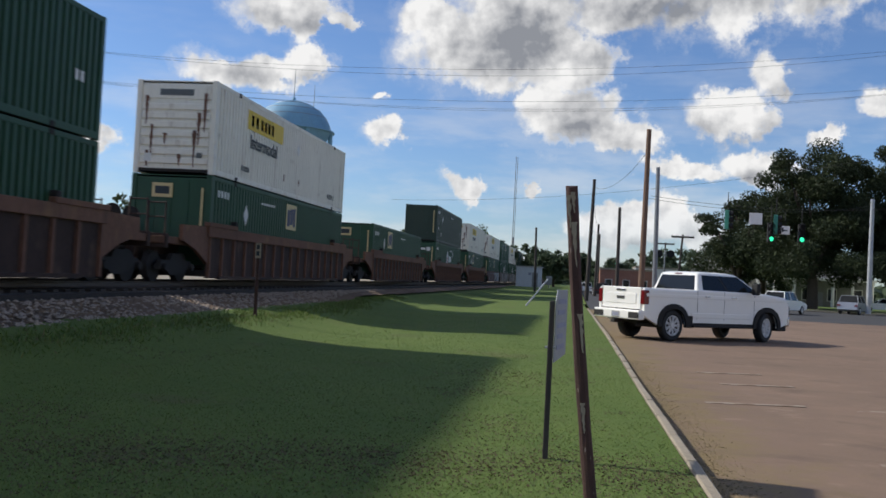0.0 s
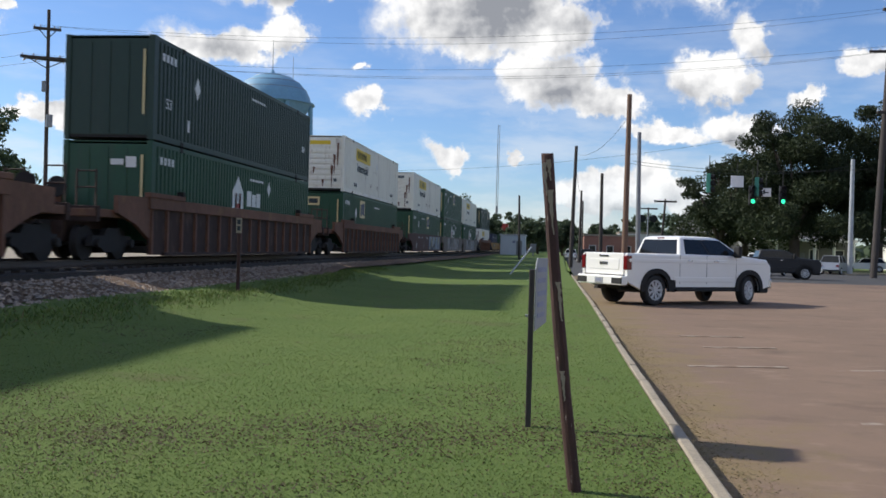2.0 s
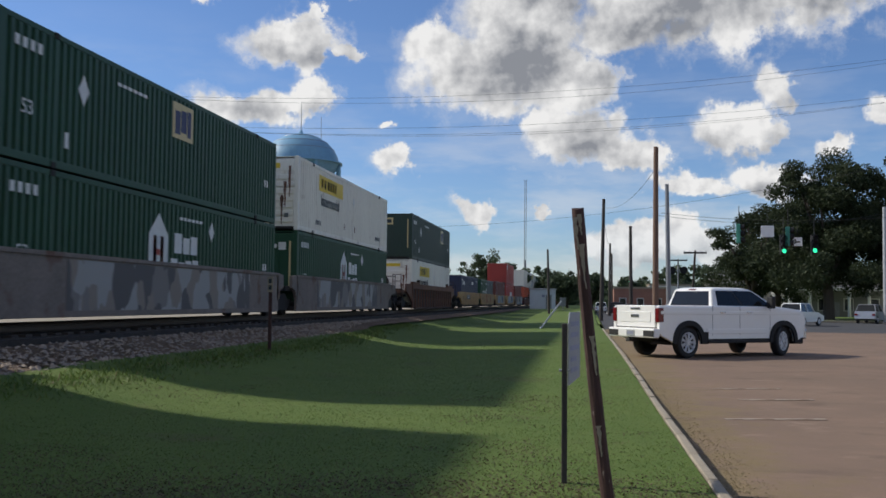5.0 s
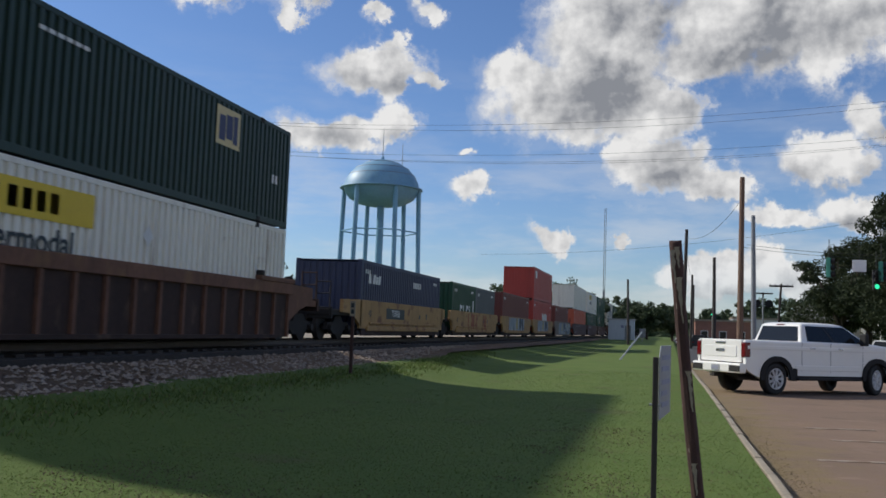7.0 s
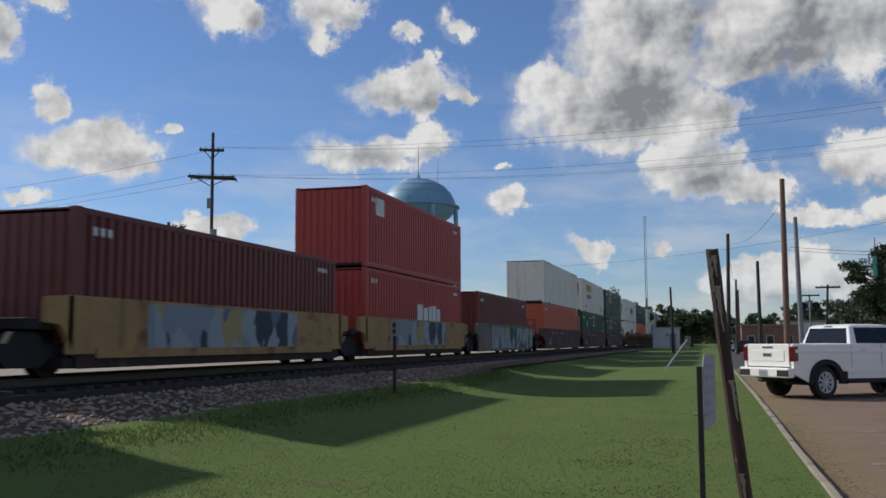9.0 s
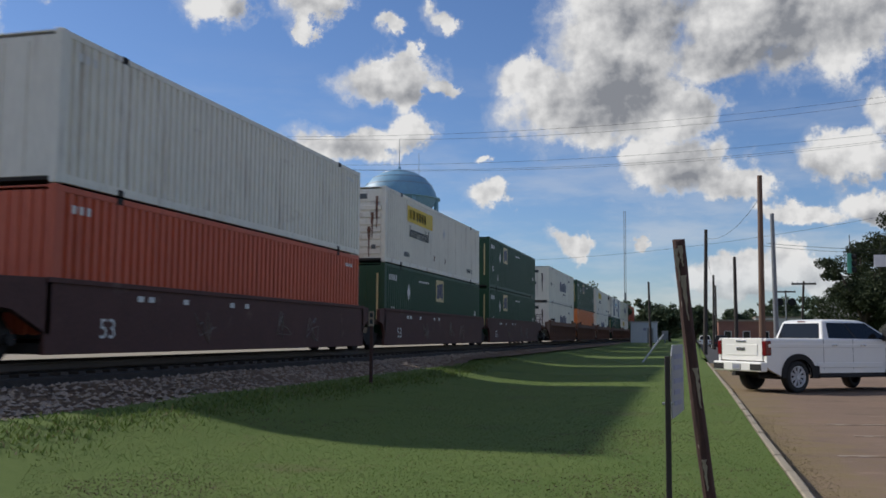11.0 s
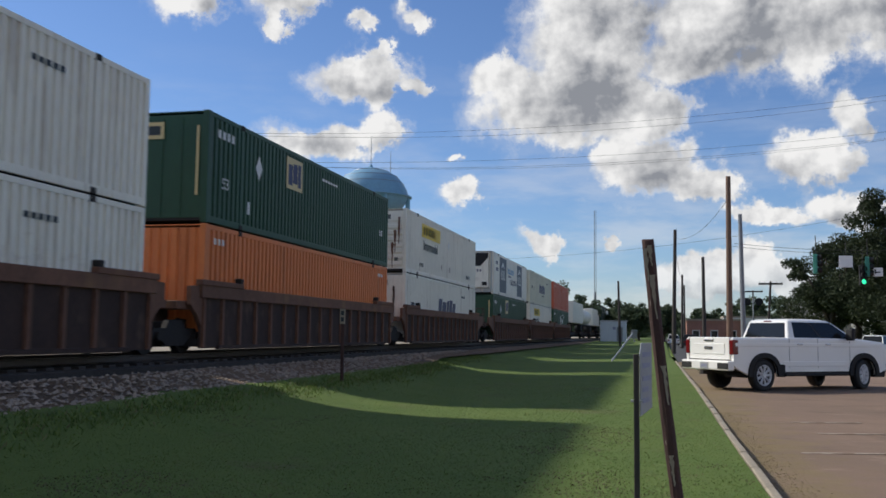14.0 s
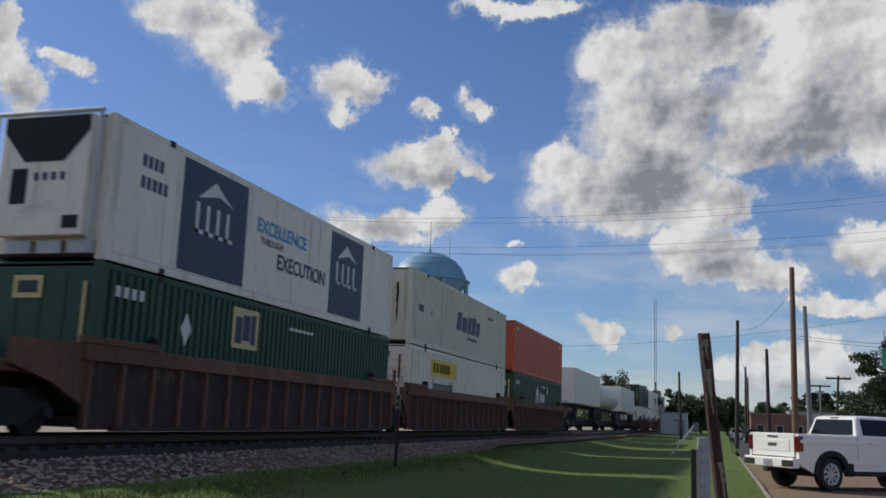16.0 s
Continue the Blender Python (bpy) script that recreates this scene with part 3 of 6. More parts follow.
def worn(x, y):
    """How bare the lawn is: a trodden strip and some bald spots."""
    strip = math.exp(-((y - 8.3 - 0.25 * x + 0.8 * noise.noise((x * 0.6, 0, 3))) / 0.75) ** 2) * ease(-6.5, -3.0, x)
    spots = ease(0.12, 0.42, noise.noise((x * 0.55, y * 0.42, 6)) + 0.35 * noise.noise((x * 2.2, y * 1.8, 1)))
    return min(1.0, 0.95 * strip + 0.38 * spots)


def grass_place(rng):
    while True:
        y = 4.2 + 34 * rng.random() ** 2.6
        x = rng.uniform(-0.62 * y - 1.5, 1.05)
        if x < curb_x(y) - 0.08 and x > -8.2 and rng.random() > worn(x, y) * 0.82:
            return x, y, ground_z(x, y) - 0.005, np.array((0.75 + y * 0.04, 0.75 + y * 0.04, rng.uniform(0.25, 0.7))), rng.normal(0, 0.6, 2)


def verge_place(rng):
    y = rng.uniform(5, 50)
    x = -8.6 - 1.7 * ease(28, 44, y) + rng.normal(0.75, 0.35) + 0.5 * noise.noise((y * 0.5, 2, 0))
    return x, y, ground_z(x, y) - 0.01, np.array((2.2, 2.2, rng.uniform(1.2, 3.6))), rng.normal(0, 0.5, 2)


def stone_place(rng):
    y = 5 + 45 * rng.random() ** 1.4
    x = rng.uniform(-10.9, -8.7) - 1.5 * ease(28, 44, y)
    s = rng.uniform(0.03, 0.075)
    z = float(np.interp(x, (-10.95, -10.5, -9.4, -8.7, -8.1), (0.71, 0.67, 0.47, 0.36, 0.28)))
    return x, y, z, np.array((s, s * rng.uniform(0.7, 1.3), s * 0.7)), (0, 0)


build_track()
build_curb()
build_lines()
BLADE = ([(-0.006, 0, 0), (0.006, 0, 0), (0.006, 0.004, 0.016), (0.0, 0.012, 0.030)], [(0, 1, 2), (0, 2, 3)])
PEBBLE = ([(1, 0.1, 0), (-0.2, 0.95, 0.1), (-0.9, -0.3, -0.1), (0.2, -1, 0.05), (0.1, 0.1, 0.9), (0, 0, -0.6)], [(0, 1, 4), (1, 2, 4), (2, 3, 4), (3, 0, 4), (1, 0, 5), (2, 1, 5), (3, 2, 5), (0, 3, 5)])
scatter("grass", 150000, grass_place, BLADE, BLADES, "short mown green grass blades", "grass")
scatter("tall_grass", 9000, verge_place, BLADE, BLADES, "longer uncut grass along the track bed", "grass")
scatter("ballast_stones", 4200, stone_place, PEBBLE, STONE, "loose pale crushed stones on the track shoulder", "gravel")


def litter_place(rng):
    y = 4.5 + 16 * rng.random() ** 1.5
    x = curb_x(y) + 0.06 + abs(rng.normal(0, 0.28))
    s = rng.uniform(0.4, 1.3)
    return x, y, lot_z(x, y) + 0.003, np.array((s * 1.6, s, 0.25)), rng.normal(0, 1.5, 2)


scatter("dry_grass_litter", 5000, litter_place, BLADE, LITTER, "dry grass litter along the curb", "litter")


def dry_place(rng):
    while True:
        y = 4.2 + 12 * rng.random() ** 1.4
        x = rng.uniform(-0.62 * y - 1.0, 1.05)
        if x < curb_x(y) - 0.08 and rng.random() < worn(x, y):
            s = rng.uniform(0.7, 1.6)
            return x, y, ground_z(x, y) - 0.003, np.array((s * 1.3, s * 1.3, rng.uniform(0.2, 0.7))), rng.normal(0, 1.0, 2)


scatter("dry_grass", 17000, dry_place, BLADE, DRY_BLADES, "dry brown grass on the worn strip of lawn", "grass")

far_side = part("service_road", slab(-40, -600, 0.3, -16.7, 600, 0.66), DIRT_ROAD)
tagged(far_side, "pale dirt service road on the far side of the track", "dirt road", kind="structure")

# ---- the train: well cars and their containers ----
GREEN = mat("green_container_paint", (0.012, 0.062, 0.028), 0.5, scale=0.5, fine=9, dark=0.78, light=1.2, bump=0.04, stretch=(1, 1, 0.35))
GREEN_DARK = mat("dark_green_container_paint", (0.013, 0.036, 0.023), 0.5, scale=0.5, fine=9, dark=0.75, light=1.2, bump=0.04, stretch=(1, 1, 0.35))
WHITE_BOX = mat("white_container_paint", (0.82, 0.785, 0.69), 0.5, scale=0.5, fine=7, dark=0.86, light=1.08, bump=0.04, stain=(0.36, 0.27, 0.20), stain_at=0.72, stretch=(1, 1, 0.35))
CREAM_BOX = mat("cream_container_paint", (0.66, 0.65, 0.52), 0.5, scale=0.5, fine=7, dark=0.86, light=1.08, bump=0.04, stain=(0.33, 0.27, 0.2), stain_at=0.72, stretch=(1, 1, 0.35))
ORANGE = mat("orange_container_paint", (0.68, 0.195, 0.05), 0.5, scale=0.5, fine=9, dark=0.82, light=1.15, bump=0.04, stretch=(1, 1, 0.35))
RED = mat("red_container_paint", (0.42, 0.052, 0.040), 0.5, scale=0.5, fine=9, dark=0.8, light=1.15, bump=0.04, stretch=(1, 1, 0.35))
ORANGE_RED = mat("red_orange_container_paint", (0.56, 0.115, 0.055), 0.5, scale=0.5, fine=9, dark=0.82, light=1.15, bump=0.04, stretch=(1, 1, 0.35))
MAROON = mat("maroon_container_paint", (0.16, 0.042, 0.034), 0.55, scale=0.5, fine=9, dark=0.8, light=1.2, bump=0.04, stretch=(1, 1, 0.35))
NAVY = mat("navy_container_paint", (0.028, 0.036, 0.082), 0.5, scale=0.5, fine=9, dark=0.8, light=1.2, bump=0.04, stretch=(1, 1, 0.35))
GREY_BOX = mat("grey_container_paint", (0.105, 0.118, 0.125), 0.55, scale=0.5, fine=9, dark=0.8, light=1.15, bump=0.04)
RUST = mat("rusty_brown_car_paint", (0.160, 0.075, 0.047), 0.8, scale=1.0, fine=14, dark=0.55, light=1.35, bump=0.2, stain=(0.20, 0.105, 0.052), stain_at=0.57, stretch=(1, 1, 0.5))
# dark rusty steel; on the ribbed sills its darkness also stands for recess shade
RUST_AND_SHADE = mat("dark_brown_rust_and_shade", (0.040, 0.021, 0.016), 0.85, scale=1.5, fine=16, dark=0.5, light=1.6, bump=0.2, stain=(0.095, 0.055, 0.038), stain_at=0.58, stretch=(1, 1, 0.5))
BROWN_CAR = mat("brown_car_paint", (0.085, 0.034, 0.028), 0.7, scale=0.8, fine=12, dark=0.65, light=1.3, bump=0.1, stain=(0.17, 0.11, 0.085), stain_at=0.64)
SPRAY_RED = mat("faded_red_spray", (0.27, 0.075, 0.045), 0.8, scale=2.0, dark=0.6, light=1.3, bump=0.05, stain=(0.36, 0.21, 0.08), stain_at=0.52)
OCHRE = mat("ochre_car_paint", (0.40, 0.235, 0.09), 0.7, scale=0.7, fine=12, dark=0.7, light=1.15, bump=0.1, stain=(0.19, 0.09, 0.045), stain_at=0.55, stretch=(1, 1, 1.6))
GREY_CAR = mat("faded_grey_car_paint", (0.20, 0.165, 0.145), 0.8, scale=0.8, fine=12, dark=0.6, light=1.3, bump=0.1, stain=(0.13, 0.065, 0.045), stain_at=0.58)
SOOT = mat("sooty_black_steel", (0.022, 0.019, 0.018), 0.85, scale=4, bump=0.2)
YELLOW = mat("yellow_decal", (0.72, 0.50, 0.03), 0.5, dark=0.9, light=1.05, bump=0)
CREAM = mat("cream_decal", (0.62, 0.50, 0.25), 0.5, dark=0.9, light=1.05, bump=0)
INK = mat("dark_decal", (0.02, 0.03, 0.035), 0.5, bump=0)
INK_BLUE = mat("navy_decal", (0.03, 0.035, 0.10), 0.5, bump=0)
PANEL_BLUE = mat("slate_blue_panel", (0.030, 0.050, 0.086), 0.5, scale=1, dark=0.75, light=1.2, bump=0)
SKY_INK = mat("light_blue_decal", (0.08, 0.33, 0.60), 0.5, bump=0)
PALE = mat("white_decal", (0.70, 0.70, 0.68), 0.5, dark=0.85, light=1.05, bump=0)
TEAL = mat("teal_decal", (0.04, 0.22, 0.16), 0.5, bump=0)

for paint, tone, most in ((WHITE_BOX, (0.26, 0.17, 0.11), 0.62), (CREAM_BOX, (0.25, 0.17, 0.11), 0.6), (GREEN, (0.030, 0.050, 0.032), 0.6), (GREEN_DARK, (0.03, 0.042, 0.032), 0.6), (ORANGE, (0.28, 0.09, 0.035), 0.6),
                          (RED, (0.19, 0.035, 0.03), 0.6), (ORANGE_RED, (0.26, 0.06, 0.035), 0.6), (MAROON, (0.085, 0.032, 0.027), 0.7), (NAVY, (0.05, 0.052, 0.07), 0.5), (RUST, (0.055, 0.030, 0.022), 0.7), (OCHRE, (0.13, 0.07, 0.035), 0.6)):
    scuffed(paint, tone, (2.6, 2.6, 0.22), 0.56, most)
    scuffed(paint, tone, (0.5, 0.5, 1.6), 0.62, most * 0.7)


def spray_mat(name, tones, scale):
    """Sprayed lettering: hard-edged colour fields from bent cells."""
    m = bpy.data.materials.new(name)
    m.use_nodes = True
    N, L = m.node_tree.nodes, m.node_tree.links
    b = N["Principled BSDF"]
    tc, ns, vo, ramp = N.new("ShaderNodeTexCoord"), N.new("ShaderNodeTexNoise"), N.new("ShaderNodeTexVoronoi"), N.new("ShaderNodeValToRGB")
    mp = N.new("ShaderNodeMapping")
    mp.inputs["Scale"].default_value = (1, 1, 0.55)
    L.new(tc.outputs["Object"], mp.inputs[0])
    L.new(mp.outputs[0], ns.inputs["Vector"])
    ns.inputs["Scale"].default_value = 1.6
    mx = N.new("ShaderNodeVectorMath")
    mx.operation = "MULTIPLY_ADD"
    L.new(ns.outputs["Color"], mx.inputs[0])
    mx.inputs[1].default_value = (0.9, 0.9, 0.9)
    L.new(mp.outputs[0], mx.inputs[2])
    L.new(mx.outputs[0], vo.inputs["Vector"])
    vo.inputs["Scale"].default_value = scale
    L.new(vo.outputs["Color"], ramp.inputs[0])
    ramp.color_ramp.interpolation = "CONSTANT"
    e = ramp.color_ramp.elements
    while len(e) < len(tones):
        e.new(0.5)
    for i, t in enumerate(tones):
        e[i].position, e[i].color = i / len(tones), (*t, 1)
    L.new(ramp.outputs[0], b.inputs["Base Color"])
    b.inputs["Roughness"].default_value = 0.65
    return m


SPRAY_BLUE = spray_mat("blue_grey_spray_paint", [(0.10, 0.15, 0.22), (0.30, 0.33, 0.36), (0.03, 0.04, 0.06), (0.22, 0.26, 0.30), (0.36, 0.28, 0.12)], 2.2)
SPRAY_GREY = spray_mat("grey_spray_paint", [(0.20, 0.18, 0.17), (0.32, 0.31, 0.30), (0.10, 0.09, 0.09), (0.24, 0.20, 0.17)], 1.7)

CACHE = {}


def cached(key, build, name, material, parent, m=None, label=""):
    """A part on a mesh that all alike parts share."""
    key = (key, material.name)
    if key not in CACHE:
        ob = part(name, build(), material, parent, label)
        CACHE[key] = ob.data
    else:
        ob = new(name, CACHE[key])
        ob.parent = parent
        if label:
            tagged(ob, label)
    if m:
        ob.matrix_basis = m
    return ob


def corrugated(y0, y1, z0, z1, x, pitch, depth):
    """A pressed sheet wall: trapezoid waves that run upright."""
    bm = bmesh.new()
    cols = []
    n = max(2, round((y1 - y0) / pitch))
    p = (y1 - y0) / n
    s = 1 if x > 0 else -1
    for i in range(n):
        for f, d in ((0.0, 0), (0.52, 0), (0.60, 1), (0.92, 1)):
            y = y0 + (i + f) * p
            cols.append((bm.verts.new((x - s * depth * d, y, z0)), bm.verts.new((x - s * depth * d, y, z1))))
    cols.append((bm.verts.new((x, y1, z0)), bm.verts.new((x, y1, z1))))
    for a, b in zip(cols, cols[1:]):
        bm.faces.new((a[0], b[0], b[1], a[1]) if s > 0 else (b[0], a[0], a[1], b[1]))
    return bm


def plate(y0, z0, y1, z1, x=1.306, slant=0.0):
    """A thin flat mark on the near wall."""
    bm = bmesh.new()
    v = [bm.verts.new(c) for c in ((x, y0, z0), (x, y1, z0), (x, y1 + slant, z1), (x, y0 + slant, z1))]
    bm.faces.new(v)
    w = [bm.verts.new(c.co - Vector((0.006, 0, 0))) for c in v]
    for i in range(4):
        bm.faces.new((v[i], w[i], w[(i + 1) % 4], v[(i + 1) % 4]))
    return bm


SIDEWAYS = Matrix(((0, 0, 1, 0), (1, 0, 0, 0), (0, 1, 0, 0), (0, 0, 0, 1)))


def written(text, size, y, z, material, parent, x=1.312, bold=0.0):
    return lettering(text, size, Matrix.Translation((x, y, z)) @ SIDEWAYS, material, parent, bold=bold)


def written_front(text, size, x, z, material, parent):
    return lettering(text, size, Matrix.Translation((x, -0.012, z)) @ pose(0, 0, 0, 90, 0, 0), material, parent)


def front_mark(x0, z0, x1, z1, material, parent, y=-0.008):
    return part("decal", slab(x0, y, z0, x1, y + 0.006, z1), material, parent)


def streak(u, z0, z1):
    """A ragged run of rust on the nose: wide where it starts, thin where it ends."""
    rng = random.Random(int(1000 * (u + 3 * z0 + 7 * z1)))
    n = 9
    bm = bmesh.new()
    left, right = [], []
    for i in range(n + 1):
        k = i / n
        w = 0.015 + 0.05 * k * rng.uniform(0.4, 1.5)
        mid = u + 0.03 + rng.uniform(-0.012, 0.012)
        left.append(bm.verts.new((mid - w, -0.004, z0 + (z1 - z0) * k)))
        right.append(bm.verts.new((mid + w * rng.uniform(0.6, 1.3), -0.004, z0 + (z1 - z0) * k)))
    for a, b, c, d in zip(left, right, right[1:], left[1:]):
        bm.faces.new((a, b, c, d))
    made = bmesh.ops.extrude_face_region(bm, geom=list(bm.faces))["geom"]
    for e in made:
        if isinstance(e, bmesh.types.BMVert):
            e.co.y += 0.006
    bmesh.ops.recalc_face_normals(bm, faces=bm.faces)
    return bm


def container(kind, L, H, paint, label, nose="flat"):
    box = thing("container", Matrix(), label, "container", "freight containers on the train")
    k = (L, H)
    pitch = 0.26 if L > 13 else 0.28
    cached(("near", k), lambda: corrugated(0.16, L - 0.16, 0.15, H - 0.12, 1.295, pitch, 0.075), "side_wall", paint, box)
    cached(("far", k), lambda: corrugated(0.16, L - 0.16, 0.15, H - 0.12, -1.295, pitch, 0.045), "side_wall", paint, box)
    cached(("roof", k), lambda: slab(-1.29, 0.02, H - 0.05, 1.29, L - 0.02, H - 0.02), "roof", paint, box)
    cached(("floor", k), lambda: slab(-1.27, 0.04, 0.06, 1.27, L - 0.04, 0.15), "floor", SOOT, box)
    cached(("doors", k), lambda: slab(-1.14, L - 0.07, 0.13, 1.14, L - 0.02, H - 0.1, 0.01), "door", paint, box)
    for s in (-1, 1):
        cached(("toprail", k, s), lambda: slab(s * 1.30 - 0.06 if s > 0 else -1.30, 0.14, H - 0.13, 1.30 if s > 0 else -1.24, L - 0.14, H - 0.01, 0.012), "top_rail", paint, box)
        cached(("botrail", k, s), lambda: slab(s * 1.30 - 0.08 if s > 0 else -1.30, 0.14, 0.02, 1.30 if s > 0 else -1.22, L - 0.14, 0.19, 0.012), "bottom_rail", paint, box)
        for y0 in (0.0, L - 0.17):
            cached(("post", k, s, y0 > 1), lambda: slab(1.14 if s > 0 else -1.303, y0, 0.0, 1.303 if s > 0 else -1.14, y0 + 0.17, H, 0.012), "corner_post", paint, box)
    if L > 13:
        for y0 in (1.93, L - 2.05):
            cached(("seam", k, y0 > 5), lambda: slab(1.25, y0, 0.02, 1.308, y0 + 0.13, H, 0.008), "lift_post", paint, box)
            for z0 in (0.0, H - 0.14):
                cached(("cast", k, y0 > 5, z0 > 1), lambda: slab(1.22, y0 - 0.03, z0, 1.318, y0 + 0.16, z0 + 0.14, 0.01), "corner_casting", SOOT, box)
    if nose == "ribs":
        cached(("noseback", k), lambda: slab(-1.14, 0.05, 0.13, 1.14, 0.09, H - 0.1), "front_wall", paint, box)
        for i in range(7):
            cached(("noserib", k), lambda: slab(-1.12, 0.0, 0, 1.12, 0.06, 0.19, 0.02), "front_rib", paint, box, pose(0, 0, 0.30 + i * 0.28))
        cached(("nosetop", k), lambda: slab(-1.12, 0.02, H - 0.58, 1.12, 0.06, H - 0.16, 0.01), "front_panel", paint, box)
        front_mark(-0.55, H - 0.48, 0.55, H - 0.28, GREY_BOX if kind != "yellow_nose" else YELLOW, box, 0.012)
        for u, z0, z1 in ((-0.78, 0.35, 1.5), (0.62, 0.2, 1.35), (0.74, 0.9, 1.9), (-0.9, 0.2, 0.7), (-0.98, 1.5, 2.4), (0.92, 1.3, 2.5), (0.15, 0.25, 0.6), (-0.35, 0.9, 1.25)):
            part("rust_streak", streak(u, z0, z1), RUST, box, "ragged rust run")
        front_mark(-0.95, 0.36, -0.72, 0.60, PALE, box)
        front_mark(0.75, 0.5, 0.92, 0.66, GREY_BOX, box)
    elif nose == "corr":
        def front():
            bm = corrugated(-1.14, 1.14, 0.13, H - 0.1, 1.0, 0.25, 0.035)
            bmesh.ops.transform(bm, matrix=Matrix(((0, 1, 0, 0), (-1, 0, 0, 1.02), (0, 0, 1, 0), (0, 0, 0, 1))), verts=bm.verts)
            return bm
        cached(("nosecorr", k), front, "front_wall", paint, box)
    else:
        cached(("noseflat", k), lambda: slab(-1.14, 0.03, 0.13, 1.14, 0.08, H - 0.1, 0.01), "front_wall", paint, box)
        for x in (-0.55, 0.0, 0.55):
            cached(("noserail", k), lambda: slab(-0.02, 0.012, 0.2, 0.02, 0.04, H - 0.2), "front_stiffener", paint, box, pose(x, 0, 0))
    return box


def bars(y, z, n, w, h, gap, material, parent, slant=0.0, name="decal"):
    for i in range(n):
        a = y + i * (w + gap)
        part(name, plate(a, z, a + w, z + h, slant=slant), material, parent)


def blocks(y, z, widths, h, material, parent, slant=0.12):
    """A brand shown as plain leaning bars, tall and short by turns."""
    a = y
    for i, w in enumerate(widths):
        k = (1.0, 0.82, 0.94)[i % 3]
        part("decal", plate(a, z, a + w * 0.84, z + h * k, slant=slant * k), material, parent)
        a += w


def green_box(top, hub=False, paint=GREEN, mark_y=4.1):
    H, L = 2.9, 16.05
    words = "dark green corrugated steel freight container" if paint == GREEN_DARK else "green corrugated steel freight container with a cream square mark"
    if hub:
        words = "green corrugated freight container with a white gabled mark"
    b = container("green", L, H, paint, words, "flat")
    if hub:
        part("decal", outline([(6.4, 0.95), (7.5, 0.95), (7.5, 1.9), (6.95, 2.45), (6.4, 1.9)], 1.300, 1.306), PALE, b)
        bars(6.65, 1.05, 2, 0.2, 0.8, 0.2, RED, b, name="decal")
        part("decal", plate(6.85, 1.35, 7.05, 1.5, x=1.309), RED, b)
        blocks(7.9, 1.45, (0.55, 0.5, 0.5), 0.55, PALE, b, 0.0)
        blocks(7.7, 0.8, (0.5, 0.45, 0.45, 0.45), 0.5, PALE, b, 0.0)
        front_mark(0.55, H - 0.75, 0.85, H - 0.45, PALE, b)
        front_mark(0.1, H - 0.68, 0.48, H - 0.52, PALE, b)
    elif paint != GREEN_DARK or top:
        part("decal", plate(mark_y, H - 1.22, mark_y + 1.3, H - 0.24), CREAM, b)
        for u, z, w, h in ((0.14, -1.10, 0.34, 0.64), (0.52, -1.02, 0.36, 0.62), (0.92, -1.10, 0.24, 0.74)):
            part("decal", plate(mark_y + u, H + z, mark_y + u + w, H + z + h, 1.309), INK_BLUE, b)
        front_mark(-0.62, H - 0.72, 0.05, H - 0.28, CREAM, b)
        front_mark(-0.52, H - 0.62, -0.05, H - 0.38, INK, b, -0.012)
    diamond = outline([(3.1, H - 1.35), (3.32, H - 1.0), (3.1, H - 0.65), (2.88, H - 1.0)] if not hub else [(10.4, 1.9), (10.6, 2.2), (10.4, 2.5), (10.2, 2.2)], 1.300, 1.307)
    part("placard", diamond, PALE, b)
    bars(0.55, H - 0.62, 4, 0.14, 0.22, 0.12, PALE, b)
    written("53", 0.42, 1.0, 1.1, PALE, b)
    bars(8.2 if mark_y < 6 else 4.6, H - 0.52, 6, 0.2, 0.08, 0.06, PALE, b)
    bars(L - 1.2, 1.2, 2, 0.14, 0.24, 0.08, PALE, b)
    front_mark(0.98, 0.7, 1.05, H - 0.4, CREAM, b)
    bars(2.4, 0.5, 1, 0.14, 0.35, 0.1, PALE, b)
    return b


def hunt_box(fresh=True):
    H, L = 2.9, 16.05
    b = container("yellow_nose" if fresh else "white", L, H, WHITE_BOX, "white corrugated freight container with a yellow banner and ribbed nose", "ribs")
    part("decal", plate(2.8, H - 1.02, 6.6, H - 0.36), YELLOW, b)
    bars(3.15, H - 0.88, 1, 0.24, 0.38, 0.1, INK, b)
    bars(3.6, H - 0.88, 1, 0.26, 0.38, 0.1, INK, b)
    bars(4.1, H - 0.88, 4, 0.26, 0.38, 0.12, INK, b)
    written("Intermodal", 0.66, 4.55, H - 1.42, INK, b, bold=0.012)
    part("placard", outline([(8.6, 1.7), (8.8, 1.95), (8.6, 2.2), (8.4, 1.95)], 1.300, 1.307), PALE, b)
    bars(13.2, 0.45, 6, 0.12, 0.2, 0.07, INK, b)
    bars(2.4, 0.42, 4, 0.12, 0.18, 0.08, INK, b)
    bars(6.9, 0.55, 2, 0.1, 0.26, 1.8, RUST, b, name="rust_streak")
    return b


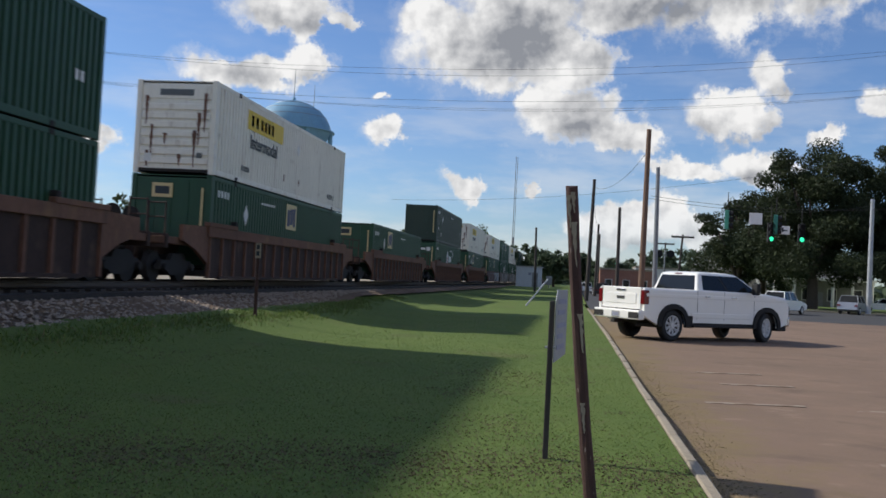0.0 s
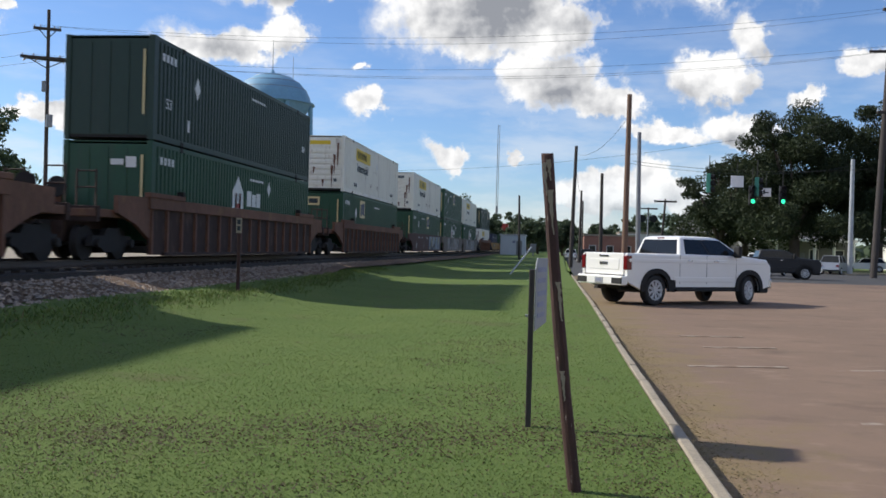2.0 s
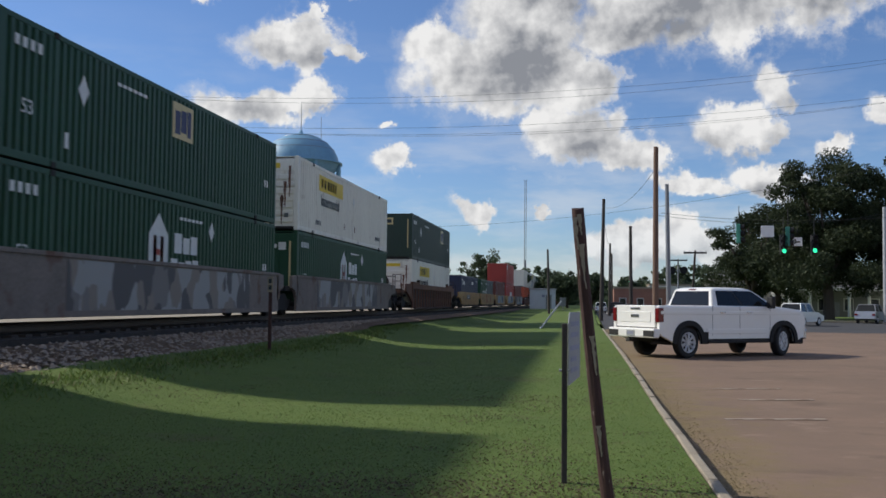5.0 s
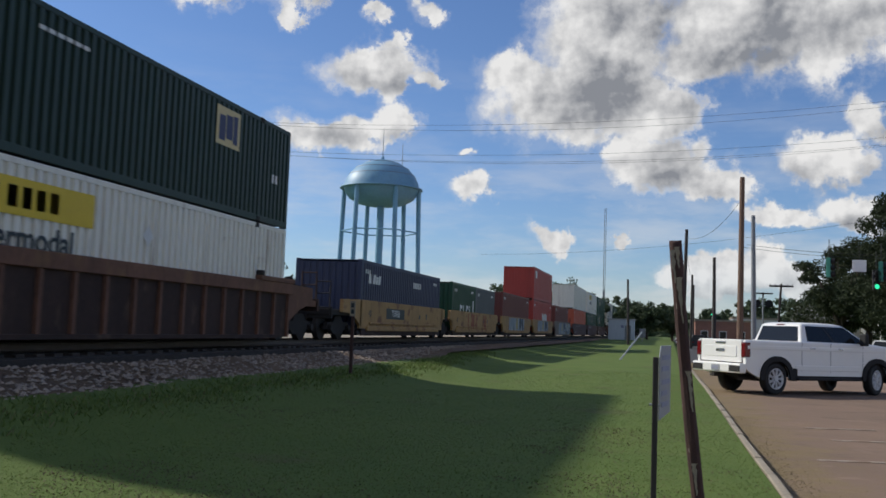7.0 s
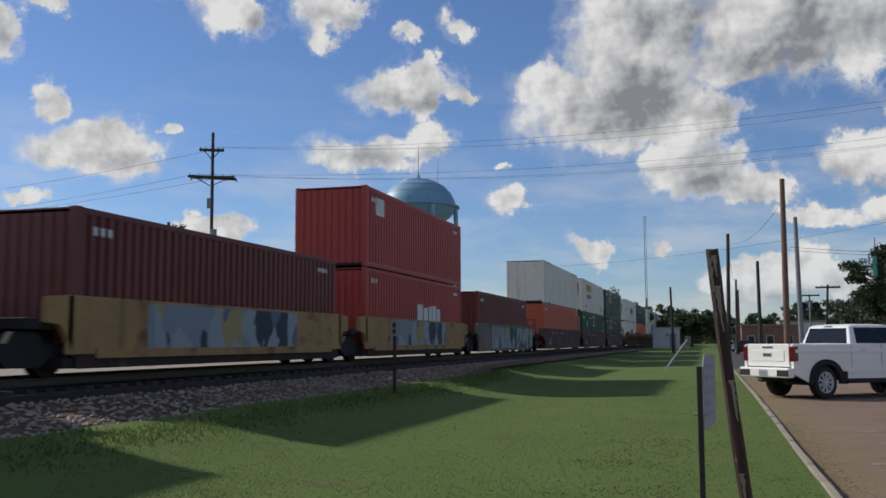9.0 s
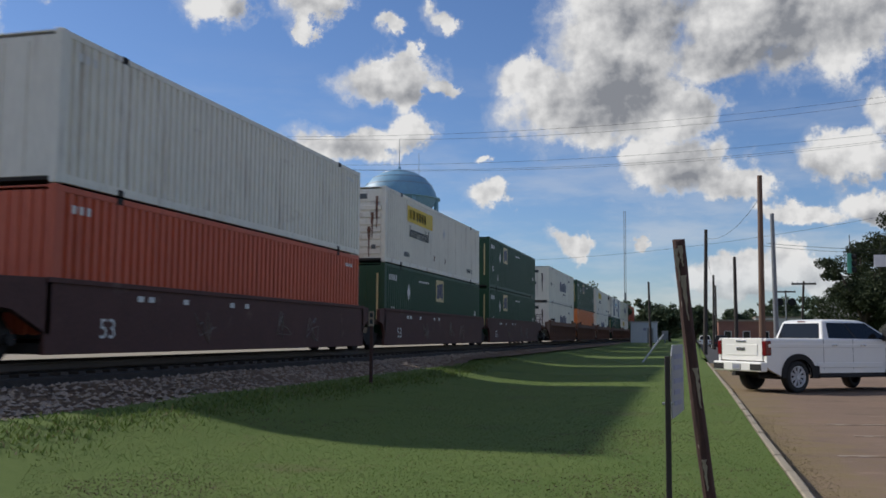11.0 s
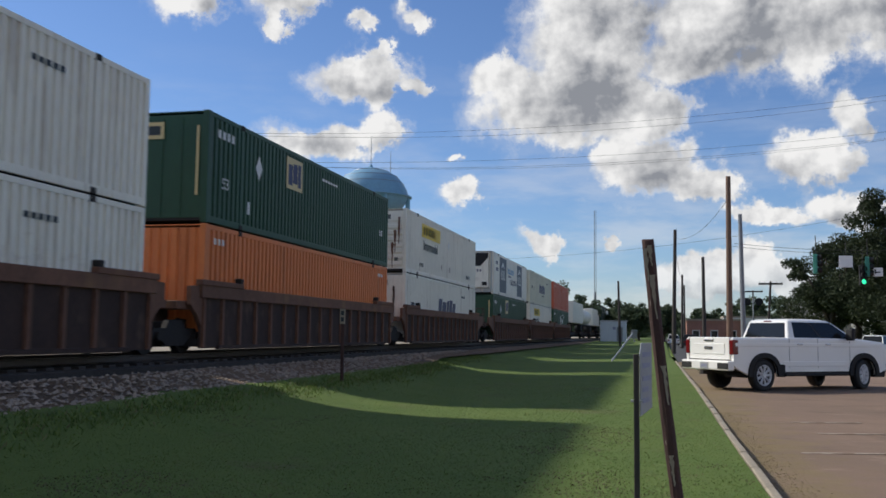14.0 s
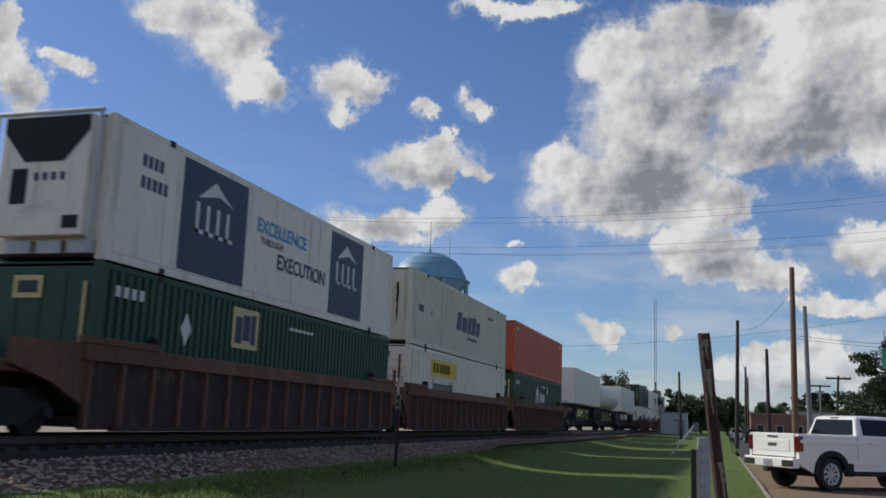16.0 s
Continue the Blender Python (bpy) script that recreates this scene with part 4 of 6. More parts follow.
def swift_box(paint=WHITE_BOX):
    H, L = 2.9, 16.05
    words = "white corrugated freight container with dark slanted block marks" if paint == WHITE_BOX else "cream corrugated freight container with dark block marks"
    b = container("white", L, H, paint, words, "flat")
    blocks(6.3, H - 1.75, (0.86, 1.05, 0.62, 0.78, 0.8), 0.82, INK_BLUE, b, 0.22)
    bars(8.2, H - 2.05, 6, 0.22, 0.12, 0.06, INK, b)
    bars(1.0, 1.35, 3, 0.14, 0.26, 0.06, INK, b)
    bars(2.6, 1.3, 1, 0.1, 0.26, 0.1, INK, b)
    bars(12.0, H - 0.7, 5, 0.14, 0.12, 0.07, INK, b)
    for x, z0, z1 in ((-0.82, 0.5, 1.7), (0.72, 0.8, H - 0.6), (-0.7, 0.9, 1.3)):
        part("rust_streak", streak(x, z0, z1), RUST_AND_SHADE, b, "ragged rust run")
    front_mark(-0.55, H - 0.55, 0.45, H - 0.33, INK, b)
    front_mark(-0.15, 1.4, 0.25, 1.65, INK, b)
    return b


def plain_box(L, H, paint, words, nose="corr"):
    b = container("plain", L, H, paint, words, nose)
    bars(0.5, H - 0.5, 3, 0.12, 0.16, 0.1, PALE, b)
    bars(L - 1.3, H - 0.45, 4, 0.11, 0.12, 0.06, PALE, b)
    return b


def reefer_box():
    H, L = 2.9, 16.05
    b = container("reefer", L, H, WHITE_BOX, "white refrigerated container with slate-blue panels and cooling unit", "flat")
    part("side_sheet", slab(1.285, 0.3, 0.2, 1.302, L - 0.3, H - 0.14), WHITE_BOX, b)
    for y0, y1 in ((2.5, 5.4), (10.6, 13.2)):
        part("side_panel", plate(y0, 0.24, y1, H - 0.18, 1.310), PANEL_BLUE, b)
        mid = (y0 + y1) / 2
        part("decal", outline([(mid - 0.8, H - 0.95), (mid - 0.1, H - 0.45), (mid + 0.2, H - 0.62), (mid + 0.75, H - 0.9), (mid + 0.1, H - 0.75)], 1.308, 1.316), PALE, b)
        for i in range(4):
            part("decal", plate(mid - 0.85 + 0.44 * i, H - 1.75, mid - 0.72 + 0.44 * i, H - 1.05, 1.316), PALE, b)
            part("decal", plate(mid - 0.85 + 0.44 * i, H - 1.75, mid - 0.52 + 0.44 * i, H - 1.65, 1.316), PALE, b)
    written("EXCELLENCE", 0.50, 7.4, H - 0.98, SKY_INK, b, 1.316, 0.01)
    written("THROUGH", 0.26, 6.8, H - 1.34, INK_BLUE, b, 1.316)
    written("EXECUTION", 0.56, 8.7, H - 1.75, INK_BLUE, b, 1.316, 0.01)
    bars(1.0, H - 0.8, 4, 0.14, 0.26, 0.06, INK_BLUE, b)
    bars(1.0, H - 1.25, 5, 0.14, 0.26, 0.06, INK_BLUE, b)
    # cooling unit on the nose
    unit = part("cooling_unit", slab(-1.0, -0.28, 0.42, 1.0, 0.03, H - 0.08, 0.03), WHITE_BOX, b, "white cooling unit with a dark fan opening")
    bm = bmesh.new()
    v = [bm.verts.new((x, -0.29, z)) for x, z in ((-0.98, H - 0.12), (0.98, H - 0.12), (0.98, H - 0.42), (0.45, H - 1.02), (-0.45, H - 1.02), (-0.98, H - 0.42))]
    f = bmesh.ops.extrude_face_region(bm, geom=[bm.faces.new(v)])["geom"]
    for e in f:
        if isinstance(e, bmesh.types.BMVert):
            e.co.y -= 0.012
    bmesh.ops.recalc_face_normals(bm, faces=bm.faces)
    part("fan_opening", bm, BLACK_PLASTIC, unit)
    part("hatch", slab(-0.72, -0.296, 1.05, -0.36, -0.278, 1.75), BLACK_PLASTIC, unit)
    part("hatch", slab(0.55, -0.296, 0.55, 0.9, -0.278, 0.8), BLACK_PLASTIC, unit)
    bars_x = (-0.2, 0.0, 0.2, 0.4)
    for x in bars_x:
        part("decal", slab(x, -0.292, 1.5, x + 0.1, -0.280, 1.66), INK_BLUE, unit)
    for x in (-1.2, 1.2):
        part("frame_post", rod((x, -0.28, 0.1), (x, -0.28, H - 0.02), 0.045), GALV, b)
    part("frame_beam", rod((-1.25, -0.28, H - 0.03), (1.25, -0.28, H - 0.03), 0.05), GALV, b)
    for x in (-0.8, -0.1, 0.6):
        part("step_plate", slab(x, -0.12, 0.1, x + 0.55, 0.02, 0.36, 0.01), GALV, b)
    return b


def bogie(parent, y, paint=SOOT):
    """A two-axle freight truck that carries one end of a car."""
    t = new("truck")
    t.parent = parent
    t.matrix_basis = pose(0, y, RAIL_Z)
    frame_pts = [(-1.15, 0.36), (-1.0, 0.62), (-0.45, 0.62), (-0.3, 0.82), (0.3, 0.82), (0.45, 0.62), (1.0, 0.62), (1.15, 0.36), (0.65, 0.36), (0.4, 0.2), (-0.4, 0.2), (-0.65, 0.36)]
    for s in (-1, 1):
        cached(("sideframe", s), lambda: outline(frame_pts, s * 0.96, s * 1.10), "side_frame", paint, t)
        for k in (-0.16, 0.0, 0.16):
            cached(("spring", s), lambda: rod((s * 1.03, 0, 0.24), (s * 1.03, 0, 0.60), 0.07, seg=8), "spring", paint, t, pose(0, k, 0))
        for w in (-0.89, 0.89):
            cached(("bearing", s), lambda: rod((s * 1.08, 0, 0.43), (s * 1.22, 0, 0.43), 0.11, seg=10), "bearing_cap", paint, t, pose(0, w, 0))
            cached(("wheel", s), lambda: lathe_wheel(s), "wheel", SOOT, t, pose(0, w, 0))
    for w in (-0.89, 0.89):
        cached(("axle",), lambda: rod((-0.9, 0, 0.43), (0.9, 0, 0.43), 0.08, seg=8), "axle", SOOT, t, pose(0, w, 0))
    cached(("bolster",), lambda: slab(-1.0, -0.22, 0.42, 1.0, 0.22, 0.78, 0.02), "bolster", paint, t)


def lathe_wheel(s):
    bm = rod((s * 0.69, 0, 0.43), (s * 0.83, 0, 0.43), 0.43, seg=24)
    rod((s * 0.66, 0, 0.43), (s * 0.69, 0, 0.43), 0.46, 0.44, 24, bm)
    return bm


def well_car(style, L, first, last, number=0):
    """One well: side sills round the container, decks at the ends, trucks under them."""
    skin, words = {"ribbed": (RUST, "rusty brown well car with ribbed side sills"), "brown": (BROWN_CAR, "smooth brown well car with faded white markings"),
                   "grey": (GREY_CAR, "faded grey well car covered in spray paint"), "ochre": (OCHRE, "ochre yellow well car with flat side plates"),
                   "sprayed": (OCHRE, "ochre well car covered in blue and black spray paint")}[style]
    car = thing("well_car", Matrix(), words, "freight car", "cars of the train")
    top = 2.72 if style in ("ribbed",) else (2.56 if style in ("brown", "grey") else 2.5)
    a, b = -0.25, L + 0.25
    for s in (-1, 1):
        def x(u, v):
            return (u, v) if s > 0 else (-v, -u)
        x0, x1 = x(1.33, 1.37)
        if style == "ribbed":
            # web coloured darker than the ribs: the shade between them is in the paint
            cached(("web", L, s), lambda: slab(x0, a, RAIL_Z + 0.13, x1, b, top - 0.28), "side_sill", RUST_AND_SHADE, car)
            c0, c1 = x(1.32, 1.47)
            cached(("chord", L, s, top), lambda: slab(c0, a - 0.1, top - 0.32, c1, b + 0.1, top, 0.02), "top_chord", skin, car)
            g0, g1 = x(1.30, 1.50)
            for y0, y1 in ((a - 0.15, a + 2.2), (b - 2.2, b + 0.15)):
                cached(("guide", L, s, y0 > 1), lambda: slab(g0, y0, top - 0.01, g1, y1, top + 0.13, 0.02), "end_guide", skin, car)
                k0 = y1 - 0.2 if y0 < 1 else y0 + 0.02
                cached(("lock", L, s, y0 > 1), lambda: slab(g0, k0, top + 0.12, g1, k0 + 0.18, top + 0.27, 0.03), "twist_lock", SOOT, car)
            c0, c1 = x(1.33, 1.46)
            cached(("lowchord", L, s), lambda: slab(c0, a + 0.9, RAIL_Z + 0.10, c1, b - 0.9, RAIL_Z + 0.20, 0.01), "bottom_chord", RUST_AND_SHADE, car)
            n = int(L / 0.98)
            r0, r1 = x(1.36, 1.45)
            for i in range(n + 1):
                cached(("rib", s, top), lambda: slab(r0, -0.055, RAIL_Z + 0.14, r1, 0.055, top - 0.3), "rib", skin, car, pose(0, a + 0.1 + i * (b - a - 0.2) / n, 0))
        else:
            low = RAIL_Z + (0.16 if style in ("brown", "grey") else 0.42)
            cached(("sill", L, s, low), lambda: slab(x0 - 0.02, a, low, x1 + 0.03, b, top, 0.015), "side_sill", skin, car)
            if style in ("ochre", "sprayed"):
                c0, c1 = x(1.36, 1.45)
                cached(("ledge", L, s), lambda: slab(c0, a + 0.8, RAIL_Z + 0.34, c1, b - 0.8, RAIL_Z + 0.52, 0.012), "bottom_chord", skin, car)
                cached(("under", L, s), lambda: slab(x0, a + 0.3, RAIL_Z + 0.16, x1, b - 0.3, RAIL_Z + 0.40, 0.01), "under_sill", RUST_AND_SHADE, car)
            else:
                c0, c1 = x(1.38, 1.44)
                cached(("lip", L, s, top), lambda: slab(c0, a, top - 0.09, c1, b, top + 0.01, 0.01), "top_chord", skin, car)
    cached(("bed", L), lambda: slab(-1.30, a, RAIL_Z + 0.17, 1.30, b, RAIL_Z + 0.36), "well_floor", SOOT, car)
    z = top
    front, rear = (3.0 if first else 1.15), (3.0 if last else 1.15)
    dark = RUST_AND_SHADE if style in ("ribbed", "brown") else SOOT
    for y0, y1, outer in ((-front, -0.1, first), (L + 0.1, L + rear, last)):
        cached(("deck", L, y0, y1, top), lambda: slab(-1.25, y0, z - 0.62, 1.25, y1, z - 0.42, 0.02), "end_deck", skin if style == "ribbed" else dark, car)
        cached(("sillbox", L, y0, y1, top), lambda: slab(-0.42, y0, z - 1.25, 0.42, y1, z - 0.6, 0.03), "centre_sill", dark, car)
        # sloping shoulder from side sill to deck
        e, d = (y1, y0) if y0 < 0 else (y0, y1)
        w = d + (0.9 if y0 < 0 else -0.9) if outer else d + (0.35 if y0 < 0 else -0.35)
        for s in (-1, 1):
            cached(("shoulder", L, y0, y1, top, s), lambda: outline([(e, RAIL_Z + 0.5), (e, z), (w, z - 0.05), (w, z - 0.5), ((e + w) / 2, RAIL_Z + 0.95)], s * 1.28, s * 1.40), "end_sill", skin, car)
        if outer:
            yy = y0 + 0.12 if y0 < 0 else y1 - 0.12
            out = -1 if y0 < 0 else 1
            cached(("coupler", L, y0, top), lambda: slab(-0.12, min(yy, yy + out * 0.62), RAIL_Z + 0.72, 0.12, max(yy, yy + out * 0.62), RAIL_Z + 0.98, 0.03), "coupler", SOOT, car)
            cached(("endsill", L, y0, top), lambda: slab(-1.3, yy - 0.08, z - 0.75, 1.3, yy + 0.08, z - 0.35, 0.02), "end_beam", dark, car)
            for xs in (-1.2, -0.7, 0.7, 1.2):
                cached(("stake", L, y0, top), lambda: rod((0, yy, z - 0.4), (0, yy, z + 0.55), 0.025, seg=6), "hand_rail", dark, car, pose(xs, 0, 0))
            for zz in (0.1, 0.5):
                cached(("railbar", L, y0, top, zz), lambda: rod((0.7, yy, z + zz), (1.2, yy, z + zz), 0.02, seg=6), "grab_iron", dark, car)
                cached(("railbar2", L, y0, top, zz), lambda: rod((-1.2, yy, z + zz), (-0.7, yy, z + zz), 0.02, seg=6), "grab_iron", dark, car)
            cached(("brake", L, y0, top), lambda: rod((0.2, yy, z + 0.1), (0.2, yy + out * 0.05, z + 0.1), 0.26, seg=16), "brake_wheel", SOOT, car)
    bogie(car, -1.75 if first else -0.95)
    if last:
        bogie(car, L + 1.75)
    if style == "ochre":
        if first:
            part("decal", slab(1.40, 3.0, top - 0.66, 1.406, 5.6, top - 0.24), INK, car)
            written("759706", 0.40, 4.3, top - 0.45, PALE, car, 1.412)
        written("40", 0.36, 0.9, top - 0.5, INK, car, 1.404)
        part("side_ledge", slab(1.372, 0.8, RAIL_Z + 0.60, 1.47, L - 0.8, RAIL_Z + 0.66, 0.01), OCHRE, car)
        if not first:
            for y, w in ((3.6, 0.22), (4.5, 0.9), (5.8, 0.22), (7.9, 1.1)):
                part("spray_paint", slab(1.40, y, top - 0.95, 1.404, y + w, top - 0.12), SPRAY_RED, car, "dull red spray paint")
        bars_n = ((8.0, 0.2), (9.2, 0.25))
        for y, h in bars_n:
            part("decal", slab(1.40, y, top - 0.6, 1.404, y + 0.2, top - 0.6 + h), INK, car)
    if style in ("brown",):
        written("53", 0.55, 1.6, RAIL_Z + 0.62, PALE, car, 1.404)
        for y in (2.6, 3.0, 4.4, 6.6, 7.4):
            part("decal", slab(1.40, y, top - 0.34, 1.404, y + 0.22, top - 0.22), PALE, car)
        for y, z, seed in ((5.4, 1.75, 3), (9.8, 1.80, 8), (11.8, 1.7, 5)):
            rng = random.Random(seed)
            cu = bpy.data.curves.new("spray_mark", "CURVE")
            cu.dimensions, cu.bevel_depth, cu.bevel_resolution = "3D", 0.02, 1
            line = cu.splines.new("POLY")
            line.points.add(11)
            for point in line.points:
                point.co = (1.40, y + rng.uniform(-0.5, 0.5), z + rng.uniform(-0.42, 0.42), 1)
            cu.materials.append(GREY_CAR)
            mark = new("spray_mark", cu)
            mark.parent = car
            tagged(mark, "thin pale sprayed scrawl")
        if number:
            part("spray_paint", slab(1.399, 8.2, RAIL_Z + 0.30, 1.407, 15.4, top - 0.12), SPRAY_BLUE, car, "blue-grey sprayed letters")
    if style == "sprayed":
        part("spray_paint", slab(1.399, 2.2, RAIL_Z + 0.50, 1.405, 9.2, top - 0.06), SPRAY_BLUE, car, "blue, white and black sprayed letters")
    if style == "grey":
        part("spray_paint", slab(1.399, 2.5, RAIL_Z + 0.30, 1.405, 13.4, top - 0.12), SPRAY_GREY if number % 2 else SPRAY_BLUE, car, "grey sprayed letters")
    return car


def trailer(paint, words, tank=False):
    """A road trailer riding on a spine car."""
    t = thing("semi_trailer", Matrix(), words, "trailer", "trailers on the train")
    L = 15.6
    if tank:
        bm = bmesh.new()
        prof = [(0.05, 0), (0.9, 0.05), (1.2, 0.4), (1.22, 4), (1.22, L - 4.4), (1.2, L - 0.4), (0.9, L - 0.05), (0.05, L)]
        lathe(prof, 24, bm)
        bmesh.ops.transform(bm, matrix=Matrix.Translation((0, 0, 2.35)) @ pose(0, 0, 0, -90, 0, 0), verts=bm.verts)
        part("tank", bm, paint, t)
        part("manhole", rod((0, L / 2, 3.5), (0, L / 2, 3.75), 0.35), GALV, t)
    else:
        part("body", slab(-1.28, 0, 1.15, 1.28, L, 3.95, 0.05), paint, t)
        for i in range(12):
            cached(("trib",), lambda: slab(1.27, -0.02, 1.2, 1.295, 0.02, 3.85), "side_post", paint, t, pose(0, 0.7 + i * 1.28, 0))
    part("chassis", slab(-0.5, 0.6, 0.95, 0.5, L - 0.4, 1.15), SOOT, t)
    for y in (L - 3.0, L - 1.7):
        for s in (-1, 1):
            cached(("twheel", s), lambda: rod((s * 0.7, 0, 0.5), (s * 1.22, 0, 0.5), 0.5, seg=18), "wheel", BLACK, t, pose(0, y, 0))
    for s in (-0.8, 0.8):
        part("landing_leg", rod((s, 2.6, 0.02), (s, 2.6, 1.0), 0.06), SOOT, t)
    return t


def spine_car(first, last):
    L = 16.05
    car = thing("spine_car", Matrix(), "low dark spine car that carries a road trailer", "freight car", "cars of the train")
    part("spine", slab(-0.5, -1.0, RAIL_Z + 0.5, 0.5, L + 1.0, RAIL_Z + 0.9, 0.03), SOOT, car)
    for y in (1.0, 3.0, L - 4.0, L - 1.0):
        part("deck", slab(-1.35, y - 0.6, RAIL_Z + 0.88, 1.35, y + 0.6, RAIL_Z + 1.0, 0.02), RUST_AND_SHADE, car)
    bogie(car, -1.0)
    if last:
        bogie(car, L + 1.0)
    return car


def train_run(t):
    """Metres that the train has come since the start; it slows a little."""
    return 24.55 * t - 0.0163 * t * t


KEY_TIMES = [0.0, 0.1] + [0.5 * i for i in range(1, 32)] + [15.9, 16.0]
TRAIN = []  # (thing, distance along the train, height)
L53, L40, H53 = 16.05, 12.1, 2.9
LOW = 1.40


def load(car, rear, L, *stack):
    front = rear - L
    TRAIN.append((car, front, 0.0))
    z = LOW
    for box, h in stack:
        TRAIN.append((box, front, z))
        z += h + 0.02


def build_train():
    S = 1.037
    g, d = green_box, lambda: green_box(True, paint=GREEN_DARK, mark_y=11.4)
    load(well_car("ribbed", L53, True, True), 19.7 * S, L53, (g(False), H53), (g(True), H53))
    load(well_car("ribbed", L53, True, True), 41.8 * S, L53, (g(False, mark_y=7.5), H53), (hunt_box(False), H53))
    load(well_car("ribbed", L53, True, True), 64.1 * S, L53, (g(False), H53))
    load(well_car("ribbed", L53, True, True), 86.5 * S, L53, (g(False, True), H53), (green_box(False, paint=GREEN_DARK), H53))
    load(well_car("ribbed", L53, True, True), 108.5 * S, L53, (g(False), H53), (hunt_box(), H53))
    load(well_car("brown", L53, True, False, 1), 130.7 * S, L53, (g(False, mark_y=7.5), H53), (hunt_box(False), H53))
    load(well_car("grey", L53, False, False, 1), 149.0 * S, L53, (g(False, True), H53), (g(True, mark_y=7.6), H53))
    load(well_car("grey", L53, False, True, 1), 167.0 * S, L53, (g(False, True), H53), (hunt_box(), H53))
    load(well_car("ribbed", L53, True, True), 189.7 * S, L53, (hunt_box(), H53), (d(), H53))
    b = plain_box(L40, 2.6, NAVY, "navy blue corrugated freight container with small white marks")
    blocks(1.4, 1.75, (0.34, 0.32, 0.32), 0.36, PALE, b, 0.1)
    bars(0.9, 1.75, 1, 0.3, 0.36, 0.1, PALE, b)
    bars(7.2, 1.85, 5, 0.2, 0.26, 0.07, PALE, b)
    load(well_car("ochre", L40, True, False), 208.2 * S, L40, (b, 2.6))
    g20 = plain_box(6.0, 2.6, GREEN, "short green freight container with large white block letters")
    for y, up in ((1.9, 0.62), (2.7, 0.30), (3.5, 0.62), (4.3, 0.0)):
        part("decal", plate(y, 0.62, y + 0.16, 1.45), PALE, g20)
        part("decal", plate(y + 0.17, 0.62 + up, y + 0.58, 0.80 + up), PALE, g20)
    part("decal", plate(5.2, 0.55, 5.48, 1.75), PALE, g20)
    y20 = plain_box(6.0, 2.6, GREY_BOX, "short dark grey freight container")
    load(well_car("ochre", L40, False, False), 222.6 * S, L40, (g20, 2.6))
    TRAIN.append((y20, 222.6 * S - 6.0, LOW))
    load(well_car("sprayed", L40, False, False), 237.3 * S, L40, (plain_box(L40, 2.75, MAROON, "maroon corrugated freight container"), 2.75))
    k, k2 = plain_box(L40, 2.75, RED, "red corrugated freight container with white block letters"), plain_box(L40, 2.75, RED, "red corrugated freight container with a small white mark")
    blocks(5.6, 1.1, (0.8, 0.7, 0.5, 0.6, 0.6), 0.62, PALE, k, 0.0)
    part("decal", plate(0.9, 1.85, 1.75, 2.45), PALE, k2)
    load(well_car("sprayed", L40, False, False), 251.5 * S, L40, (k, 2.75), (k2, 2.75))
    load(well_car("grey", L40, False, True), 266.3 * S, L40, (plain_box(L40, 2.75, MAROON, "maroon corrugated freight container"), 2.75))
    load(well_car("brown", L53, True, False), 287.9 * S, L53, (plain_box(L53, H53, ORANGE_RED, "red-orange corrugated freight container", "corr"), H53), (plain_box(L53, H53, WHITE_BOX, "plain white corrugated freight container", "flat"), H53))
    load(well_car("brown", L53, False, False), 306.1 * S, L53, (g(False, mark_y=7.3), H53), (hunt_box(False), H53))
    load(well_car("brown", L53, False, True), 324.1 * S, L53, (g(False), H53), (g(True), H53))
    load(well_car("ribbed", L53, True, False), 346.2 * S, L53, (swift_box(), H53), (swift_box(), H53))
    load(well_car("ribbed", L53, False, False), 364.4 * S, L53, (plain_box(L53, H53, ORANGE, "orange corrugated freight container", "corr"), H53), (g(True, mark_y=5.1), H53))
    load(well_car("ribbed", L53, False, True), 382.7 * S, L53, (swift_box(), H53), (hunt_box(False), H53))
    load(well_car("ribbed", L53, True, False), 404.3 * S, L53, (g(False, mark_y=5.1), H53), (reefer_box(), H53))
    load(well_car("ribbed", L53, False, False), 421.9 * S, L53, (hunt_box(False), H53), (swift_box(CREAM_BOX), H53))
    load(well_car("ribbed", L53, False, True), 439.6 * S, L53, (g(False, True), H53), (plain_box(L53, H53, ORANGE_RED, "red-orange corrugated freight container", "corr"), H53))
    deck = RAIL_Z + 1.0
    for i, (rear, tank) in enumerate(((461, False), (478, True), (495, False))):
        car = spine_car(i == 0, i == 2)
        TRAIN.append((car, rear * S - L53, 0.0))
        t = trailer(WHITE_BOX, "white tank trailer riding on a spine car" if tank else "white box trailer riding on a spine car", tank)
        TRAIN.append((t, rear * S - L53 + 0.2, deck))
    load(well_car("ribbed", L53, True, True), 517 * S, L53, (swift_box(), H53), (d(), H53))
    load(well_car("ribbed", L53, True, False), 539 * S, L53, (swift_box(), H53), (swift_box(), H53))
    load(well_car("ribbed", L53, False, True), 557 * S, L53, (swift_box(), H53), (swift_box(CREAM_BOX), H53))


build_train()

# ---- pickup on the parking lot ----


def arch(cy, r, z, n=12):
    """Points of a wheel arch, from front to back, over a wheel at cy."""
    return [(cy + r * math.cos(math.pi * i / n), z + r * math.sin(math.pi * i / n)) for i in range(n + 1)]


